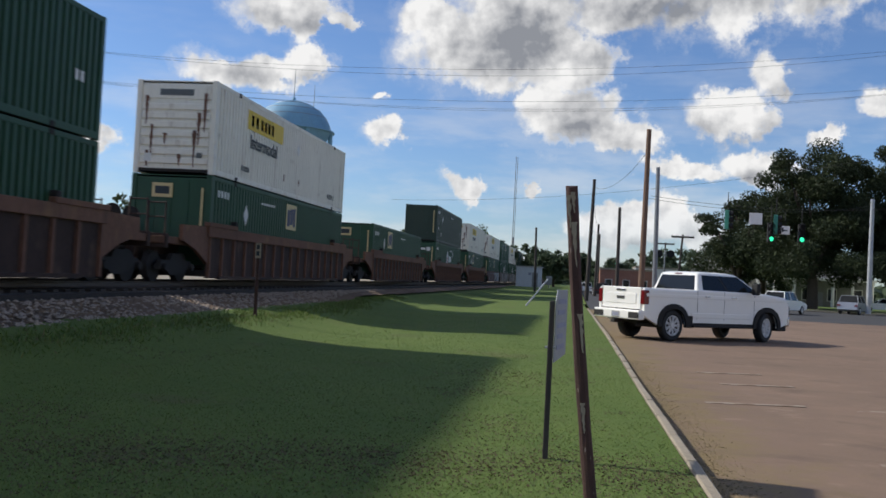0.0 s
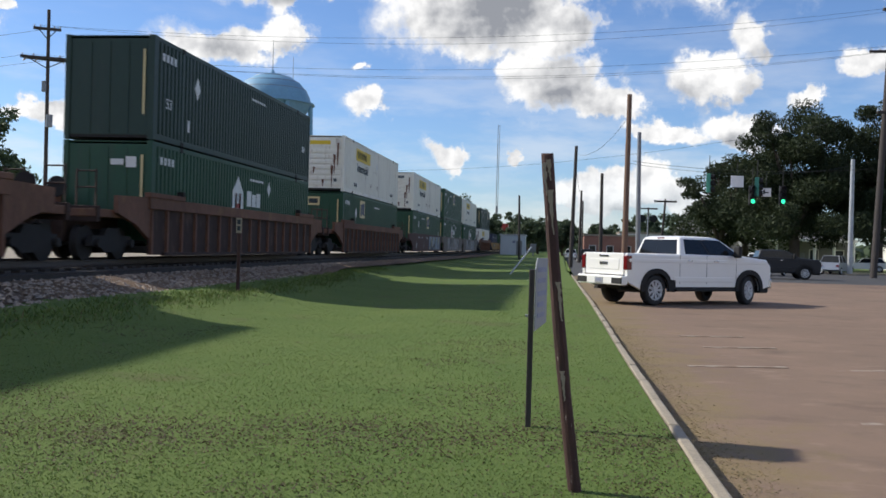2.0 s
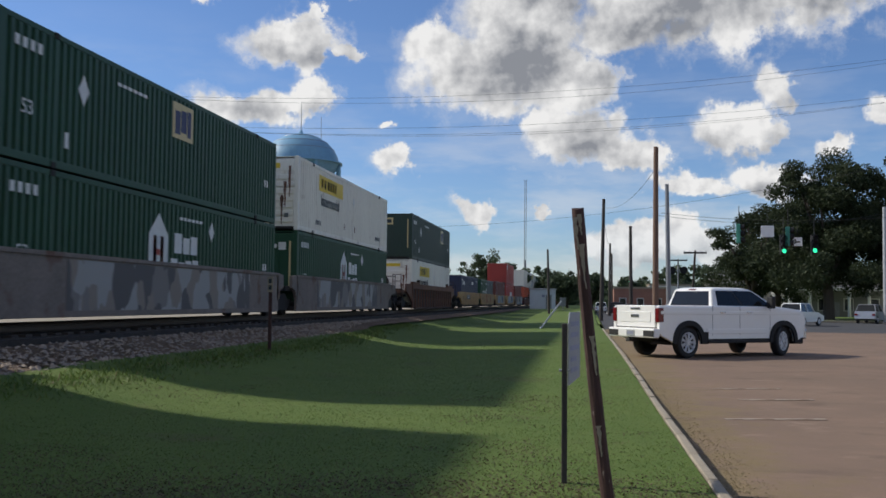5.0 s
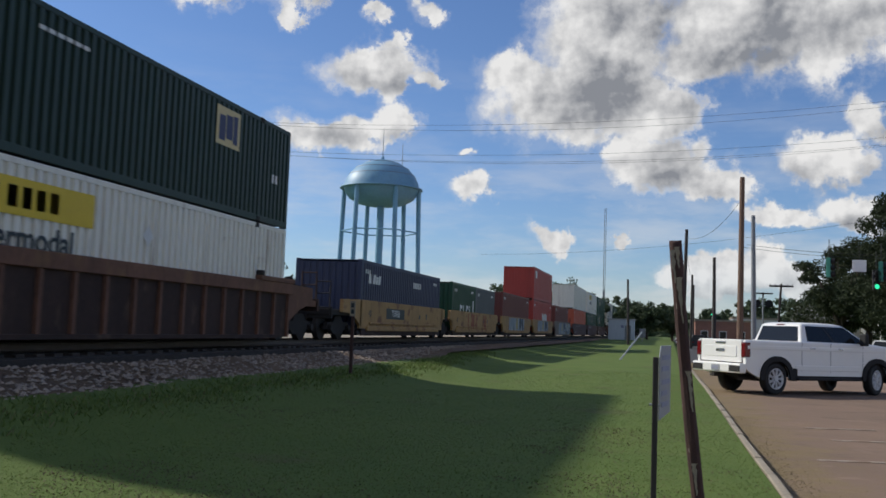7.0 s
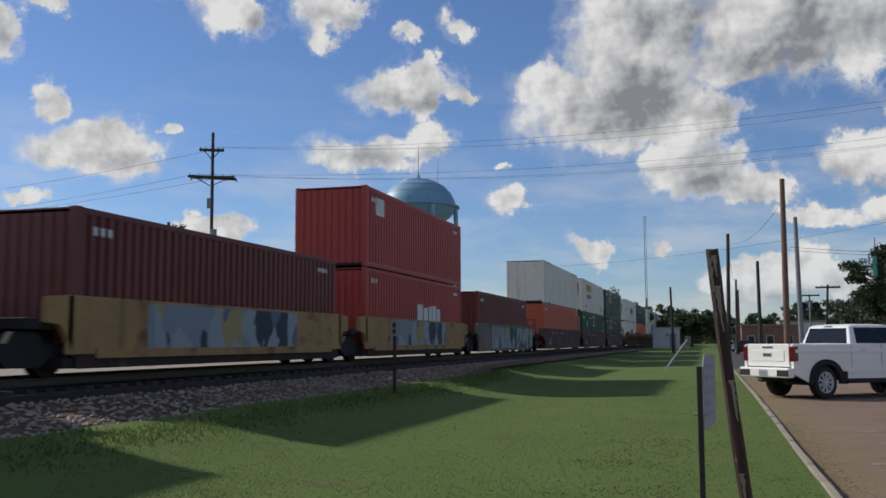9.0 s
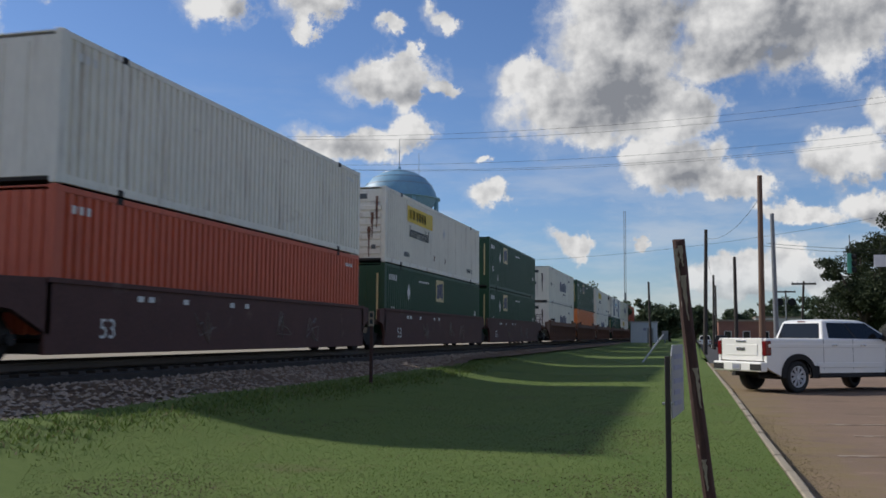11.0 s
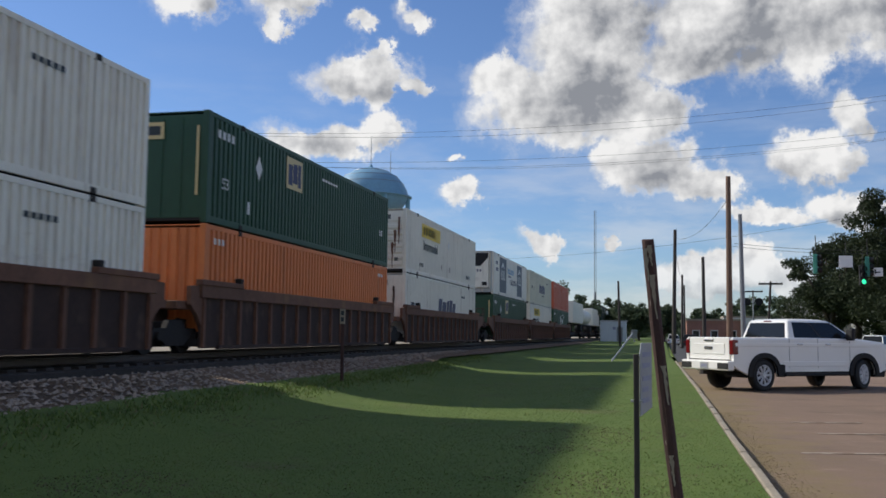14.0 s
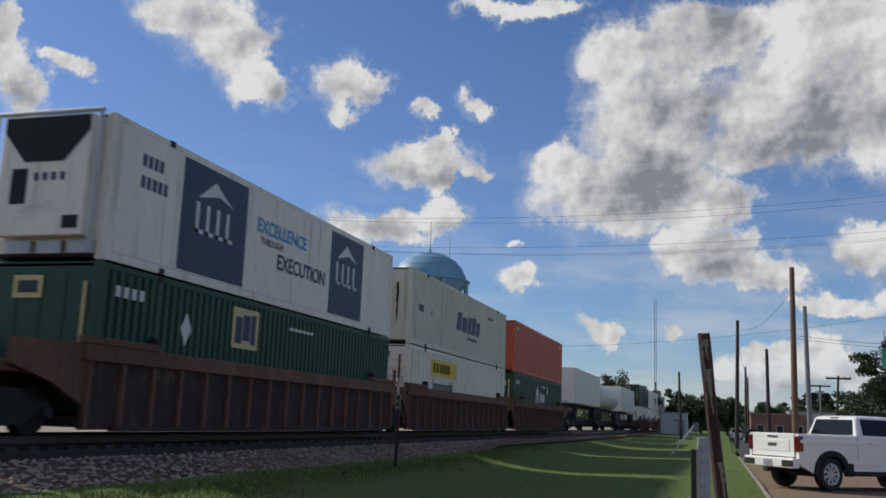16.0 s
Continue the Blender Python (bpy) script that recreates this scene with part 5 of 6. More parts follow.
def road_wheel(parent, x, y, r, s, name="wheel", w=0.27):
    t = new(name)
    t.parent = parent
    t.matrix_basis = pose(x, y, r, 0, 0, 0)
    cached(("tyre", r, s), lambda: tyre(r, s, w), "tyre", BLACK, t)
    cached(("rim", r, s), lambda: rim(r, s, w), "rim", ALLOY, t)
    cached(("brake", r, s), lambda: rod((s * (w / 2 - 0.14), 0, 0), (s * (w / 2 - 0.12), 0, 0), r * 0.6, seg=24), "brake_disc", SOOT, t)
    return t


def tyre(r, s, w):
    prof = [(r * 0.62, -w / 2), (r * 0.9, -w / 2), (r * 0.98, -w / 2 + 0.03), (r, -w / 4), (r, w / 4), (r * 0.98, w / 2 - 0.03), (r * 0.9, w / 2), (r * 0.62, w / 2 - 0.02), (r * 0.62, -w / 2)]
    bm = lathe(prof, 32)
    bmesh.ops.transform(bm, matrix=pose(0, 0, 0, 0, 90, 0), verts=bm.verts)
    return bm


def rim(r, s, w):
    bm = bmesh.new()
    lip = lathe([(r * 0.60, w / 2 - 0.05), (r * 0.66, w / 2 - 0.004), (r * 0.62, w / 2 + 0.004), (r * 0.56, w / 2 - 0.06)], 28)
    bmesh.ops.transform(lip, matrix=pose(0, 0, 0, 0, 90 * s, 0), verts=lip.verts)
    tmp = bpy.data.meshes.new("rim_lip")
    lip.to_mesh(tmp)
    lip.free()
    bm.from_mesh(tmp)
    bpy.data.meshes.remove(tmp)
    rod((s * (w / 2 - 0.08), 0, 0), (s * (w / 2 + 0.01), 0, 0), r * 0.22, r * 0.16, 12, bm)
    for i in range(9):
        for d in (-0.10, 0.10):
            a = 2 * math.pi * i / 9
            rod((s * (w / 2 - 0.03), r * 0.14 * math.cos(a), r * 0.14 * math.sin(a)), (s * (w / 2 - 0.02), r * 0.62 * math.cos(a + d), r * 0.62 * math.sin(a + d)), 0.026, 0.02, 5, bm)
    return bm


def prism(corners, bevel=0.0):
    """A six-sided solid from its 4 lower and 4 upper corners."""
    bm = bmesh.new()
    v = [bm.verts.new(c) for c in corners]
    for f in ((3, 2, 1, 0), (4, 5, 6, 7), (0, 1, 5, 4), (1, 2, 6, 5), (2, 3, 7, 6), (3, 0, 4, 7)):
        bm.faces.new([v[i] for i in f])
    bmesh.ops.recalc_face_normals(bm, faces=bm.faces)
    if bevel:
        bmesh.ops.bevel(bm, geom=list(bm.edges), offset=bevel, segments=3, affect="EDGES", profile=0.6)
    return bm


def pane(points, push):
    """A thin window pane through four points, pushed out along its normal."""
    p = [Vector(c) for c in points]
    n = (p[1] - p[0]).cross(p[3] - p[0]).normalized()
    bm = bmesh.new()
    a = [bm.verts.new(c + n * push) for c in p]
    b = [bm.verts.new(c + n * (push - 0.012)) for c in p]
    bm.faces.new(a)
    for i in range(4):
        bm.faces.new((a[i], b[i], b[(i + 1) % 4], a[(i + 1) % 4]))
    bmesh.ops.recalc_face_normals(bm, faces=bm.faces)
    return bm


def build_pickup(place, paint, words, group="", steer=0):
    t = thing("pickup_truck", place, words, "pickup truck", group)
    wheels = []
    R, WB = 0.43, 4.04
    W = 1.0
    side = [(5.0, 0.55), (5.06, 0.75), (5.06, 1.18), (4.9, 1.34), (3.7, 1.44), (0.98, 1.46), (0.95, 1.44), (-1.12, 1.44), (-1.17, 1.40), (-1.15, 0.70), (-1.05, 0.62)] + arch(0, 0.56, 0.42)[::-1] + [(0.62, 0.52), (WB - 0.62, 0.52)] + arch(WB, 0.56, 0.42)[::-1]
    for s in (-1, 1):
        bm = outline(side, s * (W - 0.10), s * W)
        edge = [e for e in bm.edges if all(abs(abs(v.co.x) - W) < 1e-4 and v.co.z > 1.1 for v in e.verts)]
        bmesh.ops.bevel(bm, geom=edge, offset=0.07, segments=4, affect="EDGES", profile=0.5)
        part("body_side", bm, paint, t)
        part("shoulder_line", slab(min(s * (W - 0.01), s * (W + 0.014)), -1.1, 1.20, max(s * (W - 0.01), s * (W + 0.014)), 4.85, 1.30, 0.011), paint, t)
        part("lower_crease", slab(min(s * (W - 0.01), s * (W + 0.016)), 0.72, 0.66, max(s * (W - 0.01), s * (W + 0.016)), WB - 0.72, 0.80, 0.012), paint, t)
        for cy in (0.0, WB):
            pts = [(cy + r * math.cos(math.pi * i / 16), 0.40 + r * math.sin(math.pi * i / 16) ** 0.82) for r, ks in ((0.635, range(17)), (0.50, range(16, -1, -1))) for i in ks]
            part("fender_flare", outline(pts, s * (W - 0.02), s * (W + 0.05)), BLACK_PLASTIC, t, "matt black fender flare")
        part("running_board", slab(min(s * 0.86, s * (W + 0.10)), 0.75, 0.40, max(s * 0.86, s * (W + 0.10)), 3.3, 0.47, 0.02), BLACK_PLASTIC, t)
        part("rocker", slab(min(s * 0.85, s * (W - 0.01)), 0.6, 0.44, max(s * 0.85, s * (W - 0.01)), WB - 0.6, 0.60, 0.02), BLACK_PLASTIC, t)
        part("mud_flap", slab(min(s * 0.8, s * (W + 0.02)), 0.62, 0.38, max(s * 0.8, s * (W + 0.02)), 0.80, 0.72, 0.02), BLACK_PLASTIC, t)
        for y in (1.28, 2.42):
            part("door_handle", slab(min(s * W, s * (W + 0.04)), y, 1.24, max(s * W, s * (W + 0.04)), y + 0.2, 1.28, 0.01), CHROME, t)
        for y in (0.97, 2.12, 3.45):
            part("door_gap", slab(min(s * (W - 0.002), s * (W + 0.003)), y, 0.62, max(s * (W - 0.002), s * (W + 0.003)), y + 0.012, 1.43), BLACK_PLASTIC, t)
        m = part("mirror", slab(min(s * 1.06, s * 1.30), 3.22, 1.38, max(s * 1.06, s * 1.30), 3.38, 1.72, 0.04), BLACK_PLASTIC, t, "black towing mirror")
        part("mirror_arm", rod((s * 0.95, 3.34, 1.46), (s * 1.12, 3.32, 1.48), 0.035, seg=6), BLACK_PLASTIC, m)
        part("tail_light", slab(min(s * 0.84, s * (W + 0.012)), -1.19, 0.98, max(s * 0.84, s * (W + 0.012)), -0.98, 1.38, 0.03), TAIL, t, "red tail light")
    # cab above the belt line: rounded rings from belt to roof
    lowz, brow = 1.40, 1.885
    base = [(-0.965, 0.99, lowz), (0.965, 0.99, lowz), (0.965, 3.84, lowz), (-0.965, 3.84, lowz)]
    roof = [(-0.80, 1.14, brow), (0.80, 1.14, brow), (0.79, 2.90, brow), (-0.79, 2.90, brow)]
    top = 1.975
    rings = []
    bm = bmesh.new()
    for z, hw, y0, y1, r in ((lowz, 0.965, 0.99, 3.84, 0.06), (brow, 0.795, 1.14, 2.90, 0.07), (1.93, 0.755, 1.19, 2.78, 0.09), (1.96, 0.66, 1.30, 2.62, 0.12), (top, 0.45, 1.55, 2.35, 0.14)):
        ring = []
        for cx, cy, a0 in ((hw - r, y1 - r, 0), (-hw + r, y1 - r, 90), (-hw + r, y0 + r, 180), (hw - r, y0 + r, 270)):
            ring += [bm.verts.new((cx + r * math.cos(radians(a0 + 22.5 * k)), cy + r * math.sin(radians(a0 + 22.5 * k)), z)) for k in range(5)]
        rings.append(ring)
    for lo, hi in zip(rings, rings[1:]):
        for k in range(20):
            bm.faces.new((lo[k], lo[(k + 1) % 20], hi[(k + 1) % 20], hi[k])).smooth = hi is not rings[1]
    bm.faces.new(rings[-1]).smooth = True
    part("cab", bm, paint, t)
    part("cab_base", slab(-0.92, 0.97, 0.6, 0.92, 3.75, 1.41), paint, t)

    def quad(b0, b1, t0, t1, u0, u1, v0, v1):
        b0, b1, t0, t1 = (np.array(c) for c in (b0, b1, t0, t1))
        def at(u, v):
            return tuple((b0 * (1 - u) + b1 * u) * (1 - v) + (t0 * (1 - u) + t1 * u) * v)
        return [at(u0, v0), at(u1, v0), at(u1, v1), at(u0, v1)]
    part("rear_window", pane(quad(base[0], base[1], roof[0], roof[1], 0.07, 0.93, 0.10, 0.94), 0.008), GLASS, t, "dark tinted rear window")
    part("windshield", pane(quad(base[2], base[3], roof[2], roof[3], 0.06, 0.94, 0.06, 0.94), 0.008), GLASS, t)
    for b0, b1, t0, t1, flip in ((base[1], base[2], roof[1], roof[2], False), (base[3], base[0], roof[3], roof[0], True)):
        for u0, u1 in ((0.085, 0.455), (0.485, 0.945)):
            if flip:
                u0, u1 = 1 - u1, 1 - u0
            q = quad(b0, b1, t0, t1, u0, u1, 0.07, 0.97)
            part("side_window", pane(q, 0.008), GLASS, t, "tinted side window")
        u0, u1 = (0.515, 0.545) if flip else (0.455, 0.485)
        part("door_pillar", pane(quad(b0, b1, t0, t1, u0, u1, 0.07, 0.97), 0.006), BLACK_PLASTIC, t)
    part("third_brake_light", slab(-0.14, 1.13, brow + 0.005, 0.14, 1.20, brow + 0.035), TAIL, t)
    part("hood", prism([(-0.92, 3.6, 1.0), (0.92, 3.6, 1.0), (0.88, 5.05, 1.0), (-0.88, 5.05, 1.0), (-0.9, 3.6, 1.46), (0.9, 3.6, 1.46), (0.84, 4.95, 1.35), (-0.84, 4.95, 1.35)], 0.05), paint, t)
    part("grille", slab(-0.75, 5.02, 0.78, 0.75, 5.12, 1.25, 0.03), CHROME, t)
    part("front_bumper", slab(-1.0, 4.95, 0.48, 1.0, 5.16, 0.78, 0.05), CHROME, t)
    part("tow_valance", slab(-0.95, 4.6, 0.34, 0.95, 5.05, 0.52, 0.04), BLACK_PLASTIC, t)
    for s in (-1, 1):
        part("headlight", slab(min(s * 0.74, s * 0.96), 4.98, 0.95, max(s * 0.74, s * 0.96), 5.10, 1.2, 0.02), GALV, t)
    for cy in (0.0, WB):
        part("wheel_well", slab(-0.88, cy - 0.6, 0.55, 0.88, cy + 0.6, 0.98), SOOT, t)
    # load bed
    part("bed_floor", slab(-0.92, -1.1, 0.86, 0.92, 0.97, 0.90), BLACK_PLASTIC, t)
    part("bed_front", slab(-0.92, 0.90, 0.86, 0.92, 0.97, 1.44), paint, t)
    gate = part("tailgate", slab(-0.84, -1.17, 0.84, 0.84, -1.08, 1.44, 0.02), paint, t, "tailgate with a chrome emblem bar")
    part("tailgate_panel", slab(-0.66, -1.185, 0.98, 0.66, -1.165, 1.27, 0.012), paint, gate)
    part("emblem", slab(-0.17, -1.20, 1.11, 0.17, -1.183, 1.19), CHROME, gate)
    part("gate_handle", slab(-0.2, -1.195, 1.33, 0.2, -1.165, 1.39, 0.01), CHROME, gate)
    bumper = part("rear_bumper", slab(-1.0, -1.36, 0.56, 1.0, -1.12, 0.82, 0.04), paint, t, "painted rear bumper with dark steps")
    part("number_plate", slab(-0.17, -1.372, 0.60, 0.17, -1.355, 0.76), WHITE_SIGN, bumper)
    for i in range(5):
        part("plate_bar", slab(-0.12 + 0.05 * i, -1.376, 0.64, -0.09 + 0.05 * i, -1.37, 0.72), BLUE_INK, bumper)
    for s in (-1, 1):
        part("bumper_step", slab(min(s * 0.55, s * 0.98), -1.372, 0.60, max(s * 0.55, s * 0.98), -1.34, 0.76, 0.01), BLACK_PLASTIC, bumper)
    part("hitch", slab(-0.06, -1.46, 0.44, 0.06, -1.1, 0.54, 0.01), SOOT, t)
    part("chassis", slab(-0.55, -1.0, 0.46, 0.55, 4.8, 0.66), SOOT, t)
    part("rear_axle", rod((-0.85, 0, 0.43), (0.85, 0, 0.43), 0.10), SOOT, t)
    part("exhaust", rod((0.6, -1.1, 0.42), (0.6, 0.4, 0.45), 0.05), SOOT, t)
    for x in (-0.86, 0.86):
        for y in (0, WB):
            w = road_wheel(t, x, y, R, 1 if x > 0 else -1)
            w.matrix_basis = pose(x, y, R, 0, 0, steer if y else 0)
            wheels.append((w, x, y))
    return t, wheels, R


def build_car(place, paint, words, tall=False):
    t = thing("parked_car", place, words, "car", "parked cars")
    h = 0.25 if tall else 0
    side = [(4.5, 0.4), (4.55, 0.75), (3.4, 0.95 + h * 0.4), (0.1, 1.0 + h * 0.4), (0.0, 0.45)] + arch(0.85, 0.38, 0.32)[::-1] + arch(3.6, 0.38, 0.32)[::-1]
    part("body", outline(side, -0.88, 0.88), paint, t)
    b = [(-0.84, 0.15, 0.98), (0.84, 0.15, 0.98), (0.84, 3.2, 0.98), (-0.84, 3.2, 0.98)]
    r = [(-0.66, 0.6, 1.45 + h), (0.66, 0.6, 1.45 + h), (0.66, 2.35, 1.45 + h), (-0.66, 2.35, 1.45 + h)]
    part("cabin", prism(b + r, 0.05), GLASS, t, "dark glazed cabin")
    part("roof", prism([(-0.69, 0.55, 1.42 + h), (0.69, 0.55, 1.42 + h), (0.69, 2.4, 1.42 + h), (-0.69, 2.4, 1.42 + h), (-0.62, 0.7, 1.48 + h), (0.62, 0.7, 1.48 + h), (0.62, 2.25, 1.48 + h), (-0.62, 2.25, 1.48 + h)]), paint, t)
    for s in (-1, 1):
        for y in (0.55, 1.55, 2.5):
            part("pillar", rod((s * 0.85, y - (0.3 if y < 1 else -0.35 if y > 2 else 0), 0.98), (s * 0.68, y + (0.1 if y < 1 else -0.1), 1.44 + h), 0.04, seg=6), paint, t)
        part("tail_light", slab(min(s * 0.6, s * 0.86), -0.02, 0.72, max(s * 0.6, s * 0.86), 0.04, 0.88), TAIL, t)
        for y in (0.85, 3.6):
            road_wheel(t, s * 0.8, y, 0.33, s, w=0.2)
    return t


build_pickup(pose(2.2, 28.75, PAVE_Z - 0.005, 0, 0, -52) @ Matrix.Diagonal((1.0, 0.968, 1.055, 1)), CAR_WHITE, "white crew-cab pickup truck parked on the lot", steer=14)
PASSING, PASSING_WHEELS, PASSING_R = build_pickup(pose(6.5, 66, PAVE_Z, 0, 0, -90), CAR_DARK, "dark pickup truck driving along the cross street")
build_car(pose(14.8, 74, PAVE_Z, 0, 0, -35), CAR_WHITE, "white sport utility car on the cross street", True)
build_car(pose(24.1, 88, PAVE_Z, 0, 0, -30), CAR_GREY, "silver car on the cross street", True)
build_car(pose(33.5, 101, PAVE_Z + 0.12, 0, 0, 75), CAR_WHITE, "white sedan parked under the oak trees")
build_car(pose(37.5, 103, PAVE_Z + 0.12, 0, 0, -70), CAR_GREY, "silver sedan parked under the oak trees")
build_car(pose(3.4, 120, PAVE_Z, 0, 0, 5), CAR_DARK, "dark car on the side street", True)
build_car(pose(5.8, 138, PAVE_Z, 0, 0, 0), CAR_DARK, "dark car on the side street")
build_car(pose(1.7, 150, PAVE_Z, 0, 0, 0), CAR_WHITE, "white car on the side street", True)

# ---- posts and signs on the lawn ----


def build_posts():
    p = thing("wooden_post", pose(0.160, 6.42, -0.02), "leaning weathered red-brown wooden post in the lawn", "post")
    bm = bmesh.new()
    rng = random.Random(2)
    rings = []
    for i in range(14):
        k = i / 13
        z = 2.30 * k - 0.05
        x = -0.250 * k - 0.018 * math.sin(3 * k)
        r = 0.044 - 0.004 * k
        rings.append([bm.verts.new((x + r * math.cos(a) * rng.uniform(0.94, 1.06), r * math.sin(a) * rng.uniform(0.94, 1.06), z + (rng.uniform(-0.02, 0.02) if i == 13 else 0)))
                      for a in (2 * math.pi * j / 12 for j in range(12))])
    for a, b in zip(rings, rings[1:]):
        for j in range(12):
            bm.faces.new((a[j], a[(j + 1) % 12], b[(j + 1) % 12], b[j]))
    bm.faces.new(rings[-1])
    part("shaft", bm, WOOD_POST, p)
    for z, n, u in ((1.72, 0.30, 0.004), (1.98, 0.22, -0.02), (2.08, 0.14, 0.012), (1.15, 0.26, 0.01), (0.62, 0.20, -0.012)):
        flake = part("peeling_paint", streak(-0.03, 0, n), CONCRETE, p, "flake of old pale paint")
        flake.matrix_basis = pose(-0.25 * z / 2.3 - 0.012 + u, -0.0385, z, 0, -6.2, 0) @ Matrix.Diagonal((0.26, 1, 1, 1))
    s = thing("sign_post", pose(-0.235, 8.6, 0), "thin dark sign post with a white sign seen edge-on", "sign")
    part("stake", slab(-0.025, -0.025, -0.1, 0.025, 0.025, 1.42, 0.008), POLE_DARK, s)
    b = part("sign_board", outline([(0, 0.86), (0, 1.42), (0.07, 1.52), (0.60, 1.52), (0.60, 0.90)], -0.006, 0.006, bevel=0.003), WHITE_SIGN, s, "white sign board with faded blue writing")
    b.matrix_basis = pose(0.032, 0.027, 0, 0, 0, -9)
    for i, (z, n) in enumerate(((1.42, 0.42), (1.32, 0.38), (1.2, 0.44), (1.1, 0.3), (1.0, 0.36))):
        part("writing_bar", slab(0.007, 0.09, z - 0.03, 0.011, 0.09 + n, z + 0.015), BLUE_INK, b)
    part("bolt", rod((-0.05, -0.005, 1.0), (0.05, -0.005, 1.0), 0.012, seg=6), GALV, s)
    mk = thing("track_marker", pose(-7.9, 22.5, ground_z(-7.9, 22.5) - 0.05), "thin rusty marker post with a small dull plate by the track", "marker post")
    part("stake", slab(-0.04, -0.03, 0, 0.04, 0.03, 1.86, 0.006), WOOD_POST, mk)
    pl = part("number_board", slab(-0.07, -0.045, 1.50, 0.07, -0.03, 1.88), CONCRETE, mk)
    for z in (1.56, 1.72):
        part("number_bar", slab(-0.04, -0.05, z, 0.04, -0.044, z + 0.11), INK, pl)
    st = thing("leaning_pipe", pose(-3.0, 56.0, 0.0), "pale metal pipe leaning out of the lawn", "pipe")
    part("tube", rod((0, 0, -0.05), (1.25, 2.0, 1.72), 0.05), GALV, st)
    part("foot", slab(-0.15, -0.15, -0.06, 0.15, 0.15, 0.05, 0.02), CONCRETE, st)


def utility_pole(x, y, z0, top, lean, r, paint, words, arms=()):
    p = thing("utility_pole", pose(x, y, z0 - 0.3), words, "utility pole", "poles along the street")
    part("shaft", rod((0, 0, 0), (lean, 0, top - z0 + 0.3), r, r * 0.72, 14), paint, p)
    for z, w, turn in arms:
        k = (z - z0 + 0.3) / (top - z0 + 0.3)
        arm = part("crossarm", slab(-w / 2, -0.09, -0.10, w / 2, 0.09, 0.10), paint, p)
        arm.matrix_basis = pose(lean * k, -r, z - z0 + 0.3, 0, 0, turn)
        for u in (-0.46, -0.25, 0.25, 0.46):
            part("insulator", rod((u * w, 0, 0.07), (u * w, 0, 0.26), 0.06, 0.04, 8), GALV, arm)
    return p


def cable(points, r=0.012, sag=0.0, name="overhead_cable", words="thin overhead power cable between poles"):
    """A cable that sags between two ends, as a slim tube."""
    a, b = Vector(points[0]), Vector(points[1])
    cu = bpy.data.curves.new(name, "CURVE")
    cu.dimensions, cu.bevel_depth, cu.bevel_resolution = "3D", r, 1
    sp = cu.splines.new("POLY")
    n = 24
    sp.points.add(n)
    for i in range(n + 1):
        k = i / n
        c = a.lerp(b, k) - Vector((0, 0, 4 * sag * k * (1 - k)))
        sp.points[i].co = (*c, 1)
    cu.materials.append(WIRE)
    return tagged(new(name, cu), words, "cable", "overhead cables")


